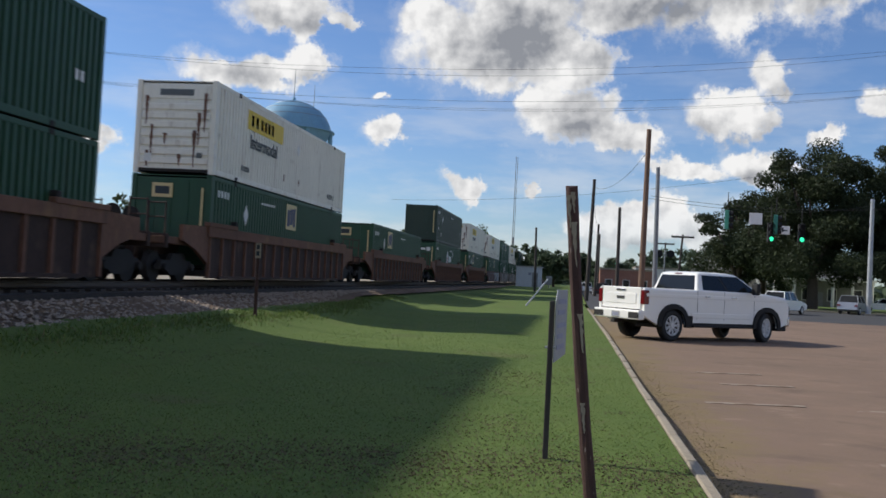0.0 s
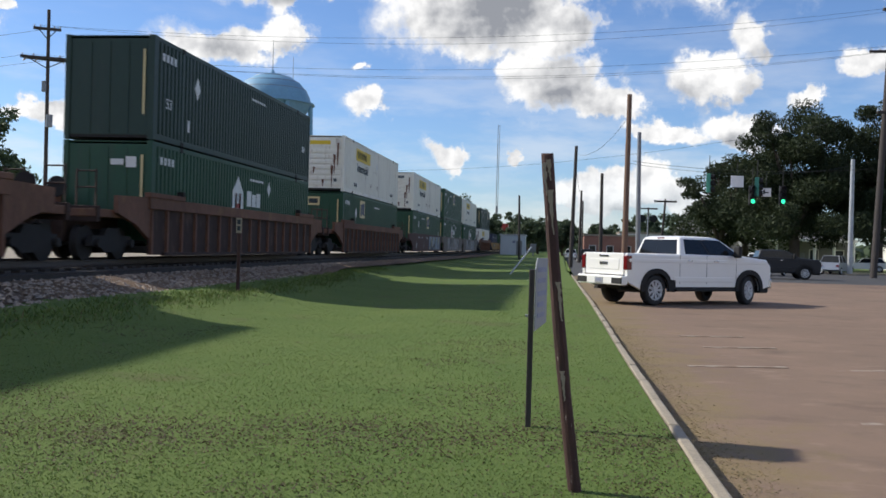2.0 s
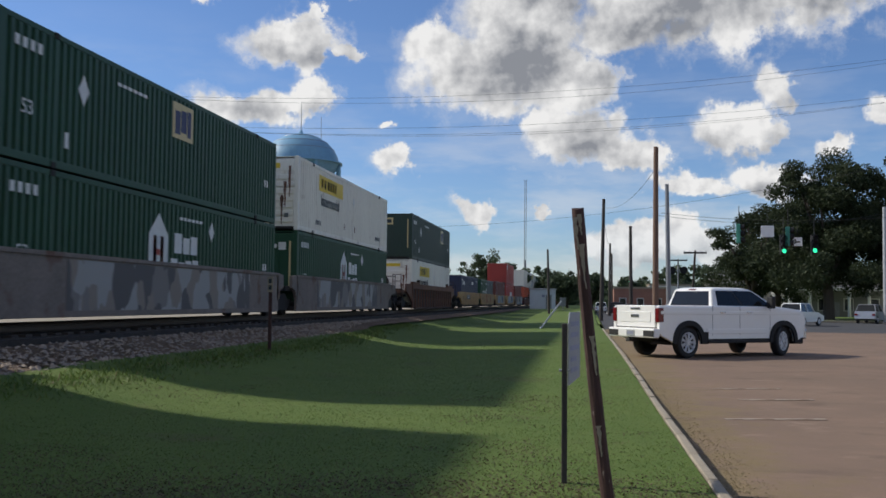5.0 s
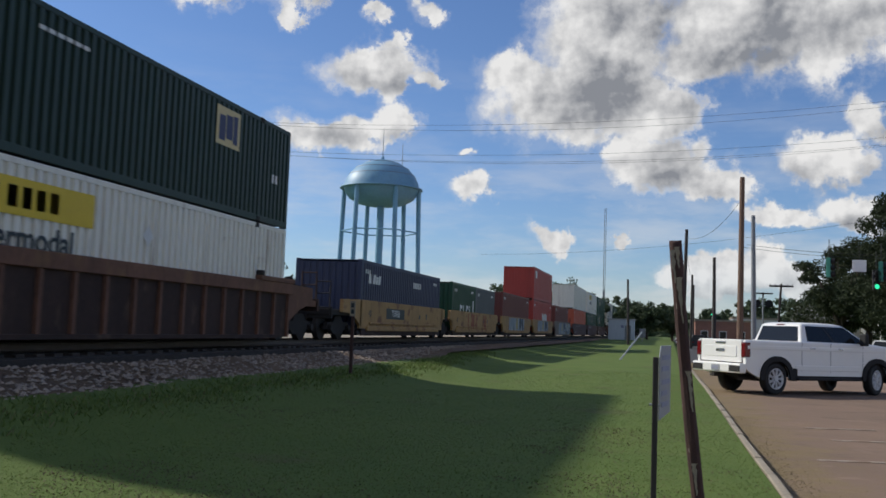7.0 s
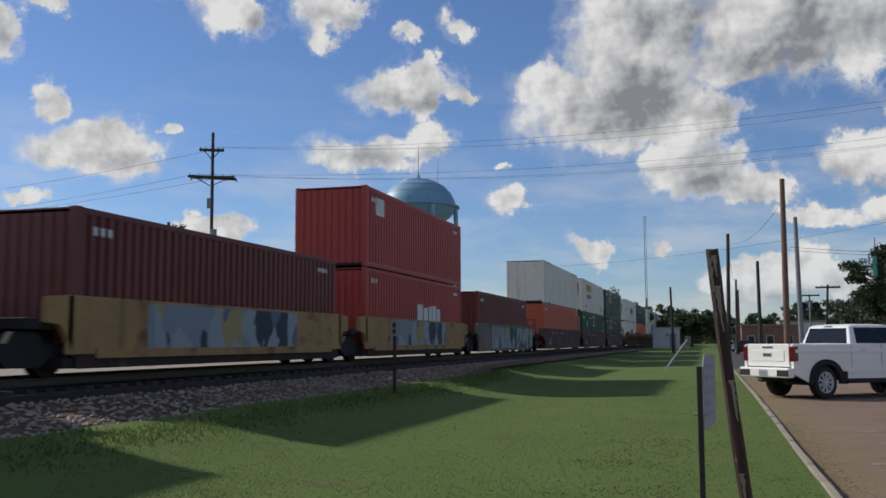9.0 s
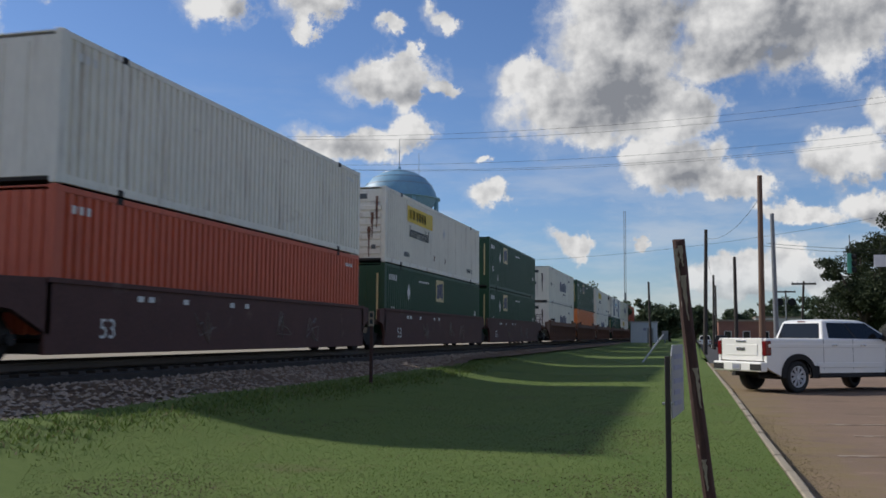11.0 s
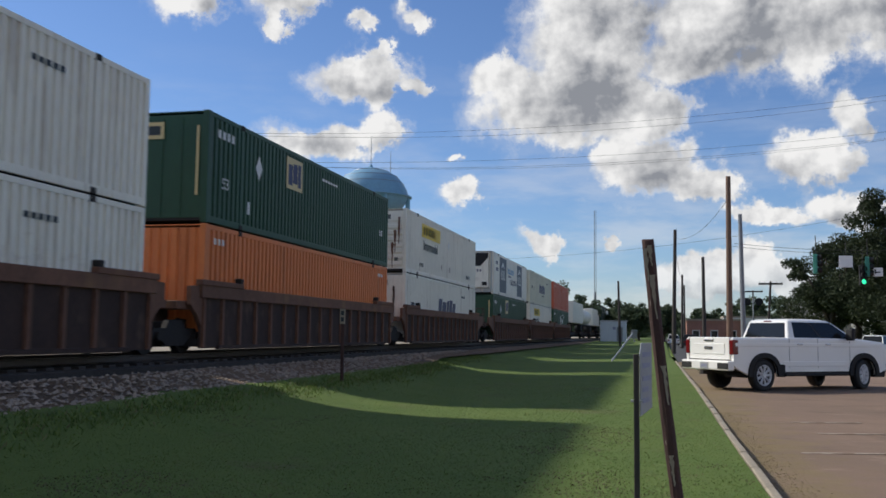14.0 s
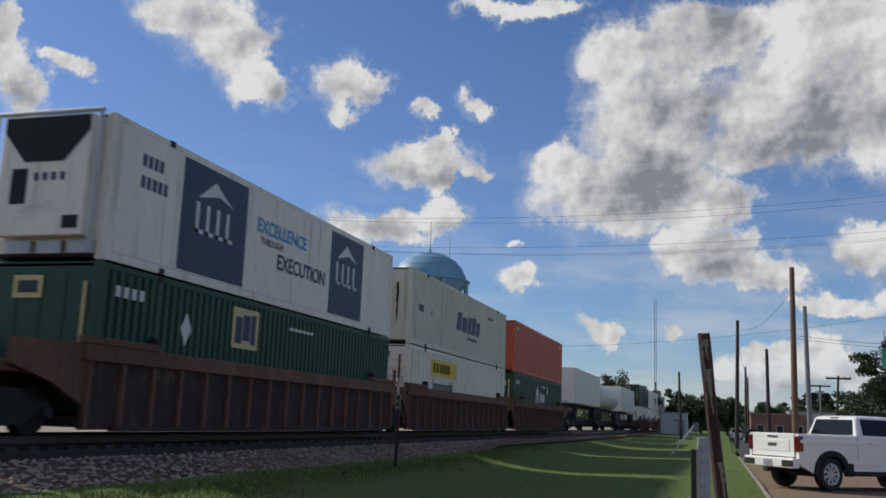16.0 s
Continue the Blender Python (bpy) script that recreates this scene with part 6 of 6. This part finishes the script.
def build_poles():
    utility_pole(3.76, 56, PAVE_Z, 10.86, 0.06, 0.19, POLE_WOOD, "tall brown timber utility pole")
    utility_pole(4.72, 58, PAVE_Z, 8.89, -0.12, 0.16, STEEL_GREY, "grey steel pole beside the timber pole")
    utility_pole(0.95, 84, PAVE_Z, 10.89, 0.24, 0.19, POLE_DARK, "dark timber pole leaning slightly")
    utility_pole(2.97, 70, PAVE_Z, 7.32, -0.04, 0.15, POLE_DARK, "short dark timber pole")
    utility_pole(-4.74, 110, 0.2, 7.85, -0.18, 0.16, POLE_DARK, "dark timber pole on the lawn edge")
    utility_pole(2.4, 120, PAVE_Z, 9.2, 0.1, 0.17, POLE_DARK, "dark timber utility pole")
    utility_pole(3.4, 150, PAVE_Z, 9.5, 0.0, 0.17, POLE_DARK, "dark timber utility pole")
    utility_pole(11.6, 112, PAVE_Z, 7.9, 0.5, 0.16, POLE_DARK, "timber utility pole with a crossarm", ((7.6, 2.6, 0),))
    utility_pole(12.7, 140, PAVE_Z, 8.2, 0.0, 0.14, POLE_DARK, "timber utility pole with a crossarm", ((8.0, 2.6, 0),))
    p = utility_pole(-37.9, 65, 0.3, 18.3, -0.1, 0.16, POLE_DARK, "tall dark timber pole with two crossarms behind the track", ((14.7, 3.6, 26), (16.85, 1.9, 26)))
    arm_way = Vector((math.cos(radians(26)), math.sin(radians(26)), 0))
    for z, w in ((14.7, 1.3), (16.85, 0.6)):
        for u in (-w, w):
            part("arm_brace", rod(Vector((-0.08, -0.14, z - 0.75)), arm_way * u + Vector((-0.08, -0.14, z - 0.05)), 0.035, seg=6), POLE_DARK, p)
    part("second_arm", slab(-1.8, -0.08, -0.09, 1.8, 0.08, 0.09), POLE_DARK, p).matrix_basis = pose(-0.08, 0.2, 14.65, 0, 2.5, 18)
    for u in (-1.5, -0.8, 0.8, 1.5):
        part("strain_insulator", rod(arm_way * u + Vector((-0.1, 0.25, 14.75)), arm_way * (u * 1.22) + Vector((-0.1, 0.25, 14.45)), 0.075, 0.05, 8), GALV, p)
    part("transformer", rod((0.28, -0.25, 9.6), (0.28, -0.25, 10.5), 0.24, seg=14), STEEL_GREY, p, "grey transformer can on the pole")
    part("switch_box", slab(-0.36, -0.3, 12.2, -0.06, -0.08, 13.0, 0.02), STEEL_GREY, p)
    utility_pole(-47.5, 64.4, 0.4, 12.2, 0.05, 0.10, STEEL_GREY, "slim grey pole behind the track")
    utility_pole(-43.2, 67.3, 0.4, 11.6, -0.1, 0.17, POLE_DARK, "short dark timber pole behind the track")
    utility_pole(24.75, 78, PAVE_Z, 22.8, 0.95, 0.28, POLE_DARK, "tall dark timber pole with crossarms at the street", ((21.2, 2.2, 30), (18.0, 3.2, 0), (13.2, 1.4, 0)))
    # lamp-less steel strain pole of the traffic signals
    p = thing("steel_pole", pose(25.9, 88, PAVE_Z - 0.1), "galvanised steel strain pole at the crossing", "steel pole")
    part("shaft", rod((0, 0, 0), (0, 0, 10.5), 0.24, 0.17, 16), GALV, p)
    part("base", slab(-0.5, -0.5, 0, 0.5, 0.5, 0.25, 0.04), CONCRETE, p)
    part("junction_box", slab(-0.2, -0.4, 1.2, 0.2, -0.2, 1.8, 0.02), GALV, p)
    for z0, z1, sag, off in ((14.9, 18.3, 1.5, -1.6), (14.9, 18.3, 1.9, 1.6), (14.8, 18.2, 1.75, 0.6), (17.1, 21.4, 1.6, -0.8), (17.1, 21.4, 1.9, 0.8)):
        cable([(-37.9 + off * 0.8, 65 + off * 0.4, z0), (25.6 + off * 0.3, 78 + off * 0.6, z1)], 0.010, sag)
    for z0, off in ((14.9, -1.6), (14.9, 1.6), (17.1, 0.8)):
        cable([(-37.9 + off * 0.8, 65 + off * 0.4, z0), (-120, 86, z0 + 1.5), ], 0.013, 1.6)
    cable([(25.5, 78, 13.2), (-20, 98, 9.5)], 0.012, 1.2)
    cable([(3.82, 56, 9.6), (1.1, 84, 10.2)], 0.012, 0.9)
    cable([(1.1, 84, 10.2), (2.4, 120, 8.9)], 0.014, 0.8)


def build_signals():
    cable([(3.9, 57, 6.9), (25.9, 88, 9.9)], 0.012, 0.7, "span_wire", "span wire that carries the traffic signals")
    for x, z, lit, turn in ((7.96, 5.46, False, 70), (10.25, 4.85, True, 5), (11.84, 4.88, True, 0), (10.5, 5.3, False, 75)):
        h = thing("traffic_signal", pose(x, 52.4, z, 0, 0, turn), "dark green traffic signal head showing green" if lit else "dark green traffic signal head seen from its side", "traffic signal", "signals over the crossing")
        part("housing", slab(-0.17, -0.1, -0.52, 0.17, 0.12, 0.52, 0.03), TEAL if not lit else BLACK_PLASTIC, h)
        part("hanger", rod((0, 0, 0.5), (0, 0, 1.5), 0.02, seg=6), WIRE, h)
        for i, zz in enumerate((0.34, 0.0, -0.34)):
            lens = GREEN_LAMP if lit and i == 2 else BLACK_PLASTIC
            part("lens", rod((0, -0.10, zz), (0, -0.125, zz), 0.125, seg=16), lens, h)
            bm = lathe([(0.145, 0), (0.14, 0.2)], 16)
            bmesh.ops.transform(bm, matrix=pose(0, -0.1, zz, 90, 0, 0), verts=bm.verts)
            part("visor", bm, BLACK_PLASTIC, h)
    for x, z, w, hh in ((9.44, 5.58, 0.68, 0.62), (10.98, 5.02, 0.5, 0.46)):
        s = thing("road_sign", pose(x, 52.4, z), "white square sign hanging on the span wire", "road sign")
        part("board", slab(-w / 2, -0.01, -hh / 2, w / 2, 0.01, hh / 2, 0.004), SIGN_BRIGHT, s)
        part("hanger", rod((0, 0.02, hh / 2), (0, 0.02, 1.0), 0.015, seg=6), WIRE, s)
        if w < 0.6:
            part("arrow_bar", slab(-0.14, -0.016, -0.05, 0.12, -0.01, 0.02), INK, s)
            part("arrow_bar", slab(-0.16, -0.016, -0.1, -0.08, -0.01, 0.14), INK, s)
    cable([(3.85, 52.4, 6.6), (16.5, 52.4, 6.4)], 0.012, 0.35, "span_wire", "span wire that carries the traffic signals")
    x = thing("crossing_signal", pose(11.4, 126, PAVE_Z + 0.12), "two round black signal backboards on a pole", "crossing signal")
    part("mast", rod((0, 0, 0), (0, 0, 6.4), 0.07), GALV, x)
    for u in (-0.75, 0.75):
        part("backboard", rod((u, -0.1, 5.9), (u, -0.05, 5.9), 0.5, seg=20), BLACK_PLASTIC, x)
    part("crossbar", rod((-0.8, 0, 5.9), (0.8, 0, 5.9), 0.05), GALV, x)
    g = thing("traffic_signal", pose(5.6, 135, 5.0), "far traffic signal showing green", "traffic signal", "signals over the crossing")
    part("housing", slab(-0.2, -0.1, -0.55, 0.2, 0.12, 0.55, 0.03), BLACK_PLASTIC, g)
    part("lens", rod((0, -0.10, -0.34), (0, -0.125, -0.34), 0.17, seg=16), GREEN_LAMP, g)
    part("mast", rod((0, 0.15, -5.1), (0, 0.15, 0.6), 0.08), GALV, g)


GREEN_LAMP = glow("green_signal_lamp", (0.03, 0.80, 0.38), 1.6)


def build_tower():
    t = thing("water_tower", pose(-44.2, 138, 0.3), "light blue water tower with a domed tank on slim legs", "water tower")
    prof = [(0.02, 27.0), (1.3, 26.85), (2.8, 26.35), (4.2, 25.5), (5.2, 24.4), (5.75, 23.3), (5.92, 22.4)]
    part("dome", lathe(prof, 48), TANK_BLUE, t)
    prof = [(5.92, 22.4), (5.75, 21.75), (5.0, 20.75), (3.7, 20.0), (2.0, 19.65), (0.6, 19.55)]
    part("bowl", lathe(prof, 48), TANK_BLUE, t)
    part("catwalk", lathe([(5.9, 22.2), (6.45, 22.2), (6.45, 22.42), (5.9, 22.42), (5.9, 22.2)], 48), TANK_BLUE, t, "catwalk round the tank")
    for i in range(3):
        part("seam", lathe([(r * 1.004, z) for r, z in (((5.2, 24.44), (5.22, 24.36)), ((4.2, 25.54), (4.22, 25.46)), ((2.8, 26.38), (2.83, 26.32)))[i]], 48), STEEL_GREY, t)
    part("riser_pipe", rod((0, 0, 0), (0, 0, 19.8), 0.55, seg=20), TANK_BLUE, t)
    n = 6
    for i in range(n):
        a = 2 * math.pi * (i + 0.15) / n
        c, s = math.cos(a), math.sin(a)
        part("leg", rod((6.4 * c, 6.4 * s, 0), (5.85 * c, 5.85 * s, 22.3), 0.36, 0.36, 12), TANK_BLUE, t)
        b = 2 * math.pi * (i + 1.15) / n
        part("strut", rod((6.1 * c, 6.1 * s, 15.6), (6.1 * math.cos(b), 6.1 * math.sin(b), 15.6), 0.10, seg=6), TANK_BLUE, t)
    part("vent", rod((0, 0, 26.9), (0, 0, 27.5), 0.35, 0.2), TANK_BLUE, t)
    part("antenna", rod((0, 0, 27.4), (0, 0, 32.0), 0.06, 0.03, 6), STEEL_GREY, t)
    part("antenna", rod((3.2, 0, 25.9), (3.2, 0, 29.5), 0.05, 0.03, 6), STEEL_GREY, t)
    m = thing("radio_mast", pose(-31, 450, 0), "slim lattice radio mast far behind the town", "radio mast")
    for a in range(3):
        c, s = 0.5 * math.cos(2.1 * a), 0.5 * math.sin(2.1 * a)
        part("mast_leg", rod((c, s, 0), (c, s, 61), 0.17, 0.13, 6), STEEL_GREY, m)
    part("mast_sleeve", rod((0, 0, 0), (0, 0, 22), 0.55, 0.5, 8), STEEL_GREY, m)


def build_booth():
    b = thing("signal_hut", pose(-7.3, 146, 0.55), "small pale blue metal signal hut by the track", "hut")
    part("wall", slab(-2.0, 0, 0, 1.9, 3.0, 3.1, 0.03), BOOTH, b)
    part("roof", slab(-2.15, -0.15, 3.1, 2.05, 3.15, 3.28, 0.03), GALV, b)
    part("door", slab(0.5, -0.04, 0.1, 1.4, 0.0, 2.3), STEEL_GREY, b)
    part("sign", slab(-0.1, -0.05, 1.9, 0.35, -0.005, 2.3), BLUE_INK, b)
    c = thing("relay_case", pose(-4.0, 140, 0.5), "small grey equipment case on a post", "equipment case")
    part("case", slab(-0.45, -0.3, 0.6, 0.45, 0.3, 1.9, 0.03), STEEL_GREY, c)
    part("leg", rod((0, 0, 0), (0, 0, 0.7), 0.1), GALV, c)


# ---- trees ----


def tree(place, height, spread, leaves, size, foliage, words, seed, trunk_h=0.22, name="tree", category="tree", skirt=0):
    """Tapered trunk, forking limbs, and a crown of small leaf tufts hung round the limb ends."""
    rng = random.Random(seed)
    t = thing(name, place, words, category, "trees")
    bm = bmesh.new()
    base_r = height * 0.028
    fork = Vector((rng.uniform(-0.3, 0.3), rng.uniform(-0.3, 0.3), height * trunk_h))
    rod((0, 0, -0.3), fork, base_r * 1.25, base_r, 10, bm)
    tips = []
    for i in range(9):
        a = 2 * math.pi * i / 9 + rng.uniform(-0.3, 0.3)
        reach = spread * rng.uniform(0.35, 0.72)
        rise = height * rng.uniform(0.42, 0.80) if i % 3 else height * rng.uniform(0.7, 0.92)
        if i % 3 == 0:
            reach *= 0.55
        mid = fork.lerp(Vector((reach * math.cos(a), reach * math.sin(a), rise)), 0.5) + Vector((0, 0, height * 0.05))
        end = Vector((reach * math.cos(a), reach * math.sin(a), rise))
        rod(fork, mid, base_r * 0.55, base_r * 0.35, 7, bm)
        rod(mid, end, base_r * 0.35, base_r * 0.12, 6, bm)
        tips += [(end, spread * rng.uniform(0.15, 0.26)), (mid, spread * rng.uniform(0.14, 0.24))]
        for k in range(3):
            d = Vector((rng.uniform(-1, 1), rng.uniform(-1, 1), rng.uniform(-0.5, 0.8))) * spread * 0.28
            rod(end, end + d, base_r * 0.12, 0.02, 5, bm)
            tips.append((end + d, spread * rng.uniform(0.11, 0.22)))
    part("trunk", bm, BARK, t)
    for i in range(skirt):
        a = 2 * math.pi * i / skirt + rng.uniform(-0.2, 0.2)
        tips.append((Vector((0.85 * spread * math.cos(a), 0.85 * spread * math.sin(a), height * rng.uniform(0.17, 0.40))), spread * rng.uniform(0.16, 0.28)))
    for i in range(34):
        v = Vector((rng.gauss(0, 1), rng.gauss(0, 1), rng.gauss(0, 1))).normalized() * rng.uniform(0.3, 0.85)
        tips.append((Vector((v.x * spread * 0.8, v.y * spread * 0.8, height * (0.50 + 0.36 * v.z))), spread * rng.uniform(0.13, 0.26)))
    nrng = np.random.default_rng(seed)
    at, radius = np.array([tuple(c) for c, r in tips]), np.array([r for c, r in tips])
    pick = nrng.integers(len(tips), size=leaves)
    v = nrng.normal(0, 1, (leaves, 3))
    v *= (radius[pick] * nrng.random(leaves) ** 0.42 / np.linalg.norm(v, axis=1))[:, None]
    p = at[pick] + v * (1, 1, 0.72)
    p = p[p[:, 2] > height * 0.11]
    n = len(p)
    u, w = nrng.normal(0, 1, (n, 3)), nrng.normal(0, 1, (n, 3))
    u *= (size * nrng.uniform(0.5, 1.2, n) / np.linalg.norm(u, axis=1))[:, None]
    w *= (size * nrng.uniform(0.35, 0.9, n) / np.linalg.norm(w, axis=1))[:, None]
    V = np.stack([p - u, p + w * 0.6, p + u, p - w], 1).reshape(-1, 3).tolist()
    Fc = np.arange(4 * n).reshape(-1, 4).tolist()
    me = bpy.data.meshes.new("crown")
    me.from_pydata(V, [], Fc)
    me.materials.append(foliage)
    c = new("crown", me)
    c.parent = t
    return t


def build_trees():
    oak = "large dark green live oak at the crossing"
    tree(pose(24.2, 101, 0), 17.2, 8.6, 90000, 0.175, LEAF_OAK, oak, 11, 0.2, "oak_tree", skirt=18)
    tree(pose(33.0, 103, 0), 19.6, 8.8, 85000, 0.175, LEAF_OAK, oak, 12, 0.2, "oak_tree", skirt=14)
    tree(pose(42.5, 105, 0), 18.0, 9.5, 60000, 0.19, LEAF_OAK, oak, 13, 0.2, "oak_tree", skirt=12)
    tree(pose(17.4, 105, 0), 12.4, 5.2, 22000, 0.175, LEAF_OAK, "smaller dark green tree beside the oaks", 47, 0.2, "oak_tree", skirt=16)
    tree(pose(21.0, 112, 0), 13.6, 7.0, 24000, 0.19, LEAF_OAK, "smaller dark green tree beside the oaks", 52, 0.2, "oak_tree", skirt=16)
    rng = random.Random(5)
    far = "dark green tree in the distance"
    for i, (x, y, h, s) in enumerate(((-14, 172, 8.5, 4.5), (-4, 176, 8.0, 5.5), (0.5, 182, 7.0, 4.5), (-9, 190, 8.5, 5), (16, 190, 9, 6), (9.5, 210, 8, 5), (24, 200, 10, 7), (-26, 230, 14, 7), (-61, 93, 15, 7), (-70, 78, 11.5, 6.5), (-52, 110, 11, 6), (-34, 200, 11, 6), (-88, 84, 12, 7))):
        tree(pose(x, y, 0.1), h, s, 5000, 0.4, LEAF_FAR, far, 30 + i, 0.18)
    # a low belt of woods closes the horizon
    V, Fc = [], []
    nrng = np.random.default_rng(9)
    for i in range(16000):
        a = nrng.uniform(-1.5, 1.5)
        d = nrng.uniform(420, 520)
        h = 7 + 5 * noise.noise((a * 22, 0, 0)) + 2.5 * noise.noise((a * 90, 4, 0))
        p = np.array((d * math.sin(a), d * math.cos(a), nrng.uniform(0, max(2, h))))
        u, w = nrng.normal(0, 1.6, 3), nrng.normal(0, 1.3, 3)
        k = len(V)
        V += [(p - u).tolist(), (p + w).tolist(), (p + u).tolist(), (p - w).tolist()]
        Fc.append((k, k + 1, k + 2, k + 3))
    me = bpy.data.meshes.new("far_woods")
    me.from_pydata(V, [], Fc)
    me.materials.append(LEAF_FAR)
    tagged(new("far_woods", me), "belt of far green woods on the horizon", "woods", kind="stuff")


# ---- buildings beyond the crossing ----


def house(place, w, d, h, wall, words, roof_h=0.0, windows=3, storeys=1, columns=0):
    b = thing("building", place, words, "building", "buildings of the town")
    part("wall", slab(-w / 2, 0, -0.3, w / 2, d, h), wall, b)
    if roof_h:
        part("roof", outline([(-0.5, h), (d / 2, h + roof_h), (d + 0.5, h)], -w / 2 - 0.4, w / 2 + 0.4), ROOF_GREY, b)
    else:
        part("roof", slab(-w / 2 - 0.15, -0.15, h, w / 2 + 0.15, d + 0.15, h + 0.3), CONCRETE, b)
    for s in range(storeys):
        z = 1.0 + s * (h / storeys)
        for i in range(windows):
            x = -w / 2 + (i + 0.5) * w / windows
            f = part("window", slab(x - 0.62, -0.06, z - 0.08, x + 0.62, 0.0, z + 1.6, 0.01), WALL_WHITE, b)
            part("pane", slab(x - 0.5, -0.075, z, x + 0.5, -0.055, z + 1.5), GLASS, f)
    part("door", slab(-0.5, -0.05, 0, 0.5, 0.01, 2.1), STEEL_GREY, b)
    for i in range(columns):
        x = -w / 2 + 0.4 + i * (w - 0.8) / max(1, columns - 1)
        part("column", rod((x, -2.0, -0.2), (x, -2.0, h - 0.2), 0.22, 0.18, 14), WALL_WHITE, b)
    if columns:
        part("porch_roof", slab(-w / 2, -2.4, h - 0.2, w / 2, 0, h + 0.15), WALL_WHITE, b)
    return b


def build_town():
    house(pose(32, 130, 0), 13, 9, 3.8, WALL_GREY, "grey house with white porch columns behind the oaks", 1.6, 4, 1, 6)
    house(pose(49, 118, 0), 16, 10, 9.5, WALL_WHITE, "two-storey white building with dark windows", 0, 5, 2)
    house(pose(25.5, 150, 0), 12, 12, 4.6, WALL_TAN, "pale building with a grey gabled roof", 2.4, 3)
    house(pose(8.6, 165, 0), 9, 10, 4.2, WALL_BRICK, "low red brick building", 0, 3)
    house(pose(15, 178, 0), 8, 9, 5.0, WALL_WHITE, "low white storefront down the street", 0, 2)
    house(pose(-70, 150, 0.3), 22, 12, 6.0, GALV_WALL, "low metal warehouse behind the track", 1.5, 4)


GALV_WALL = mat("grey_metal_siding", (0.42, 0.43, 0.43), 0.6, scale=1.2, bump=0.05, stretch=(5, 5, 0.4))
build_posts()
build_poles()
build_signals()
build_tower()
build_booth()
build_trees()
build_town()


def passing_x(t):
    """Where the dark pickup is on the cross street: it pulls away from the crossing."""
    pull = 0.45 * (max(0.0, min(t, 1.5) - 0.5) ** 2) * 9.0
    return 4.2 + pull + 8.1 * max(0.0, t - 1.5)


def motions():
    """The train comes towards the camera and leaves past it."""
    times = [0.0, 0.5] + [0.5 + 0.08 * i for i in range(1, 194)] + [16.0]
    walk(PASSING, [(t, pose(passing_x(t), 66, PAVE_Z, 0, 0, -90)) for t in times])
    for w, x, y in PASSING_WHEELS:
        walk(w, [(t, pose(x, y, PASSING_R, -math.degrees((passing_x(t) - 4.2) / PASSING_R), 0, 0)) for t in times])
    for ob, s, z in TRAIN:
        walk(ob, [(t, pose(TRACK_X, s - train_run(t), z)) for t in KEY_TIMES])


motions()
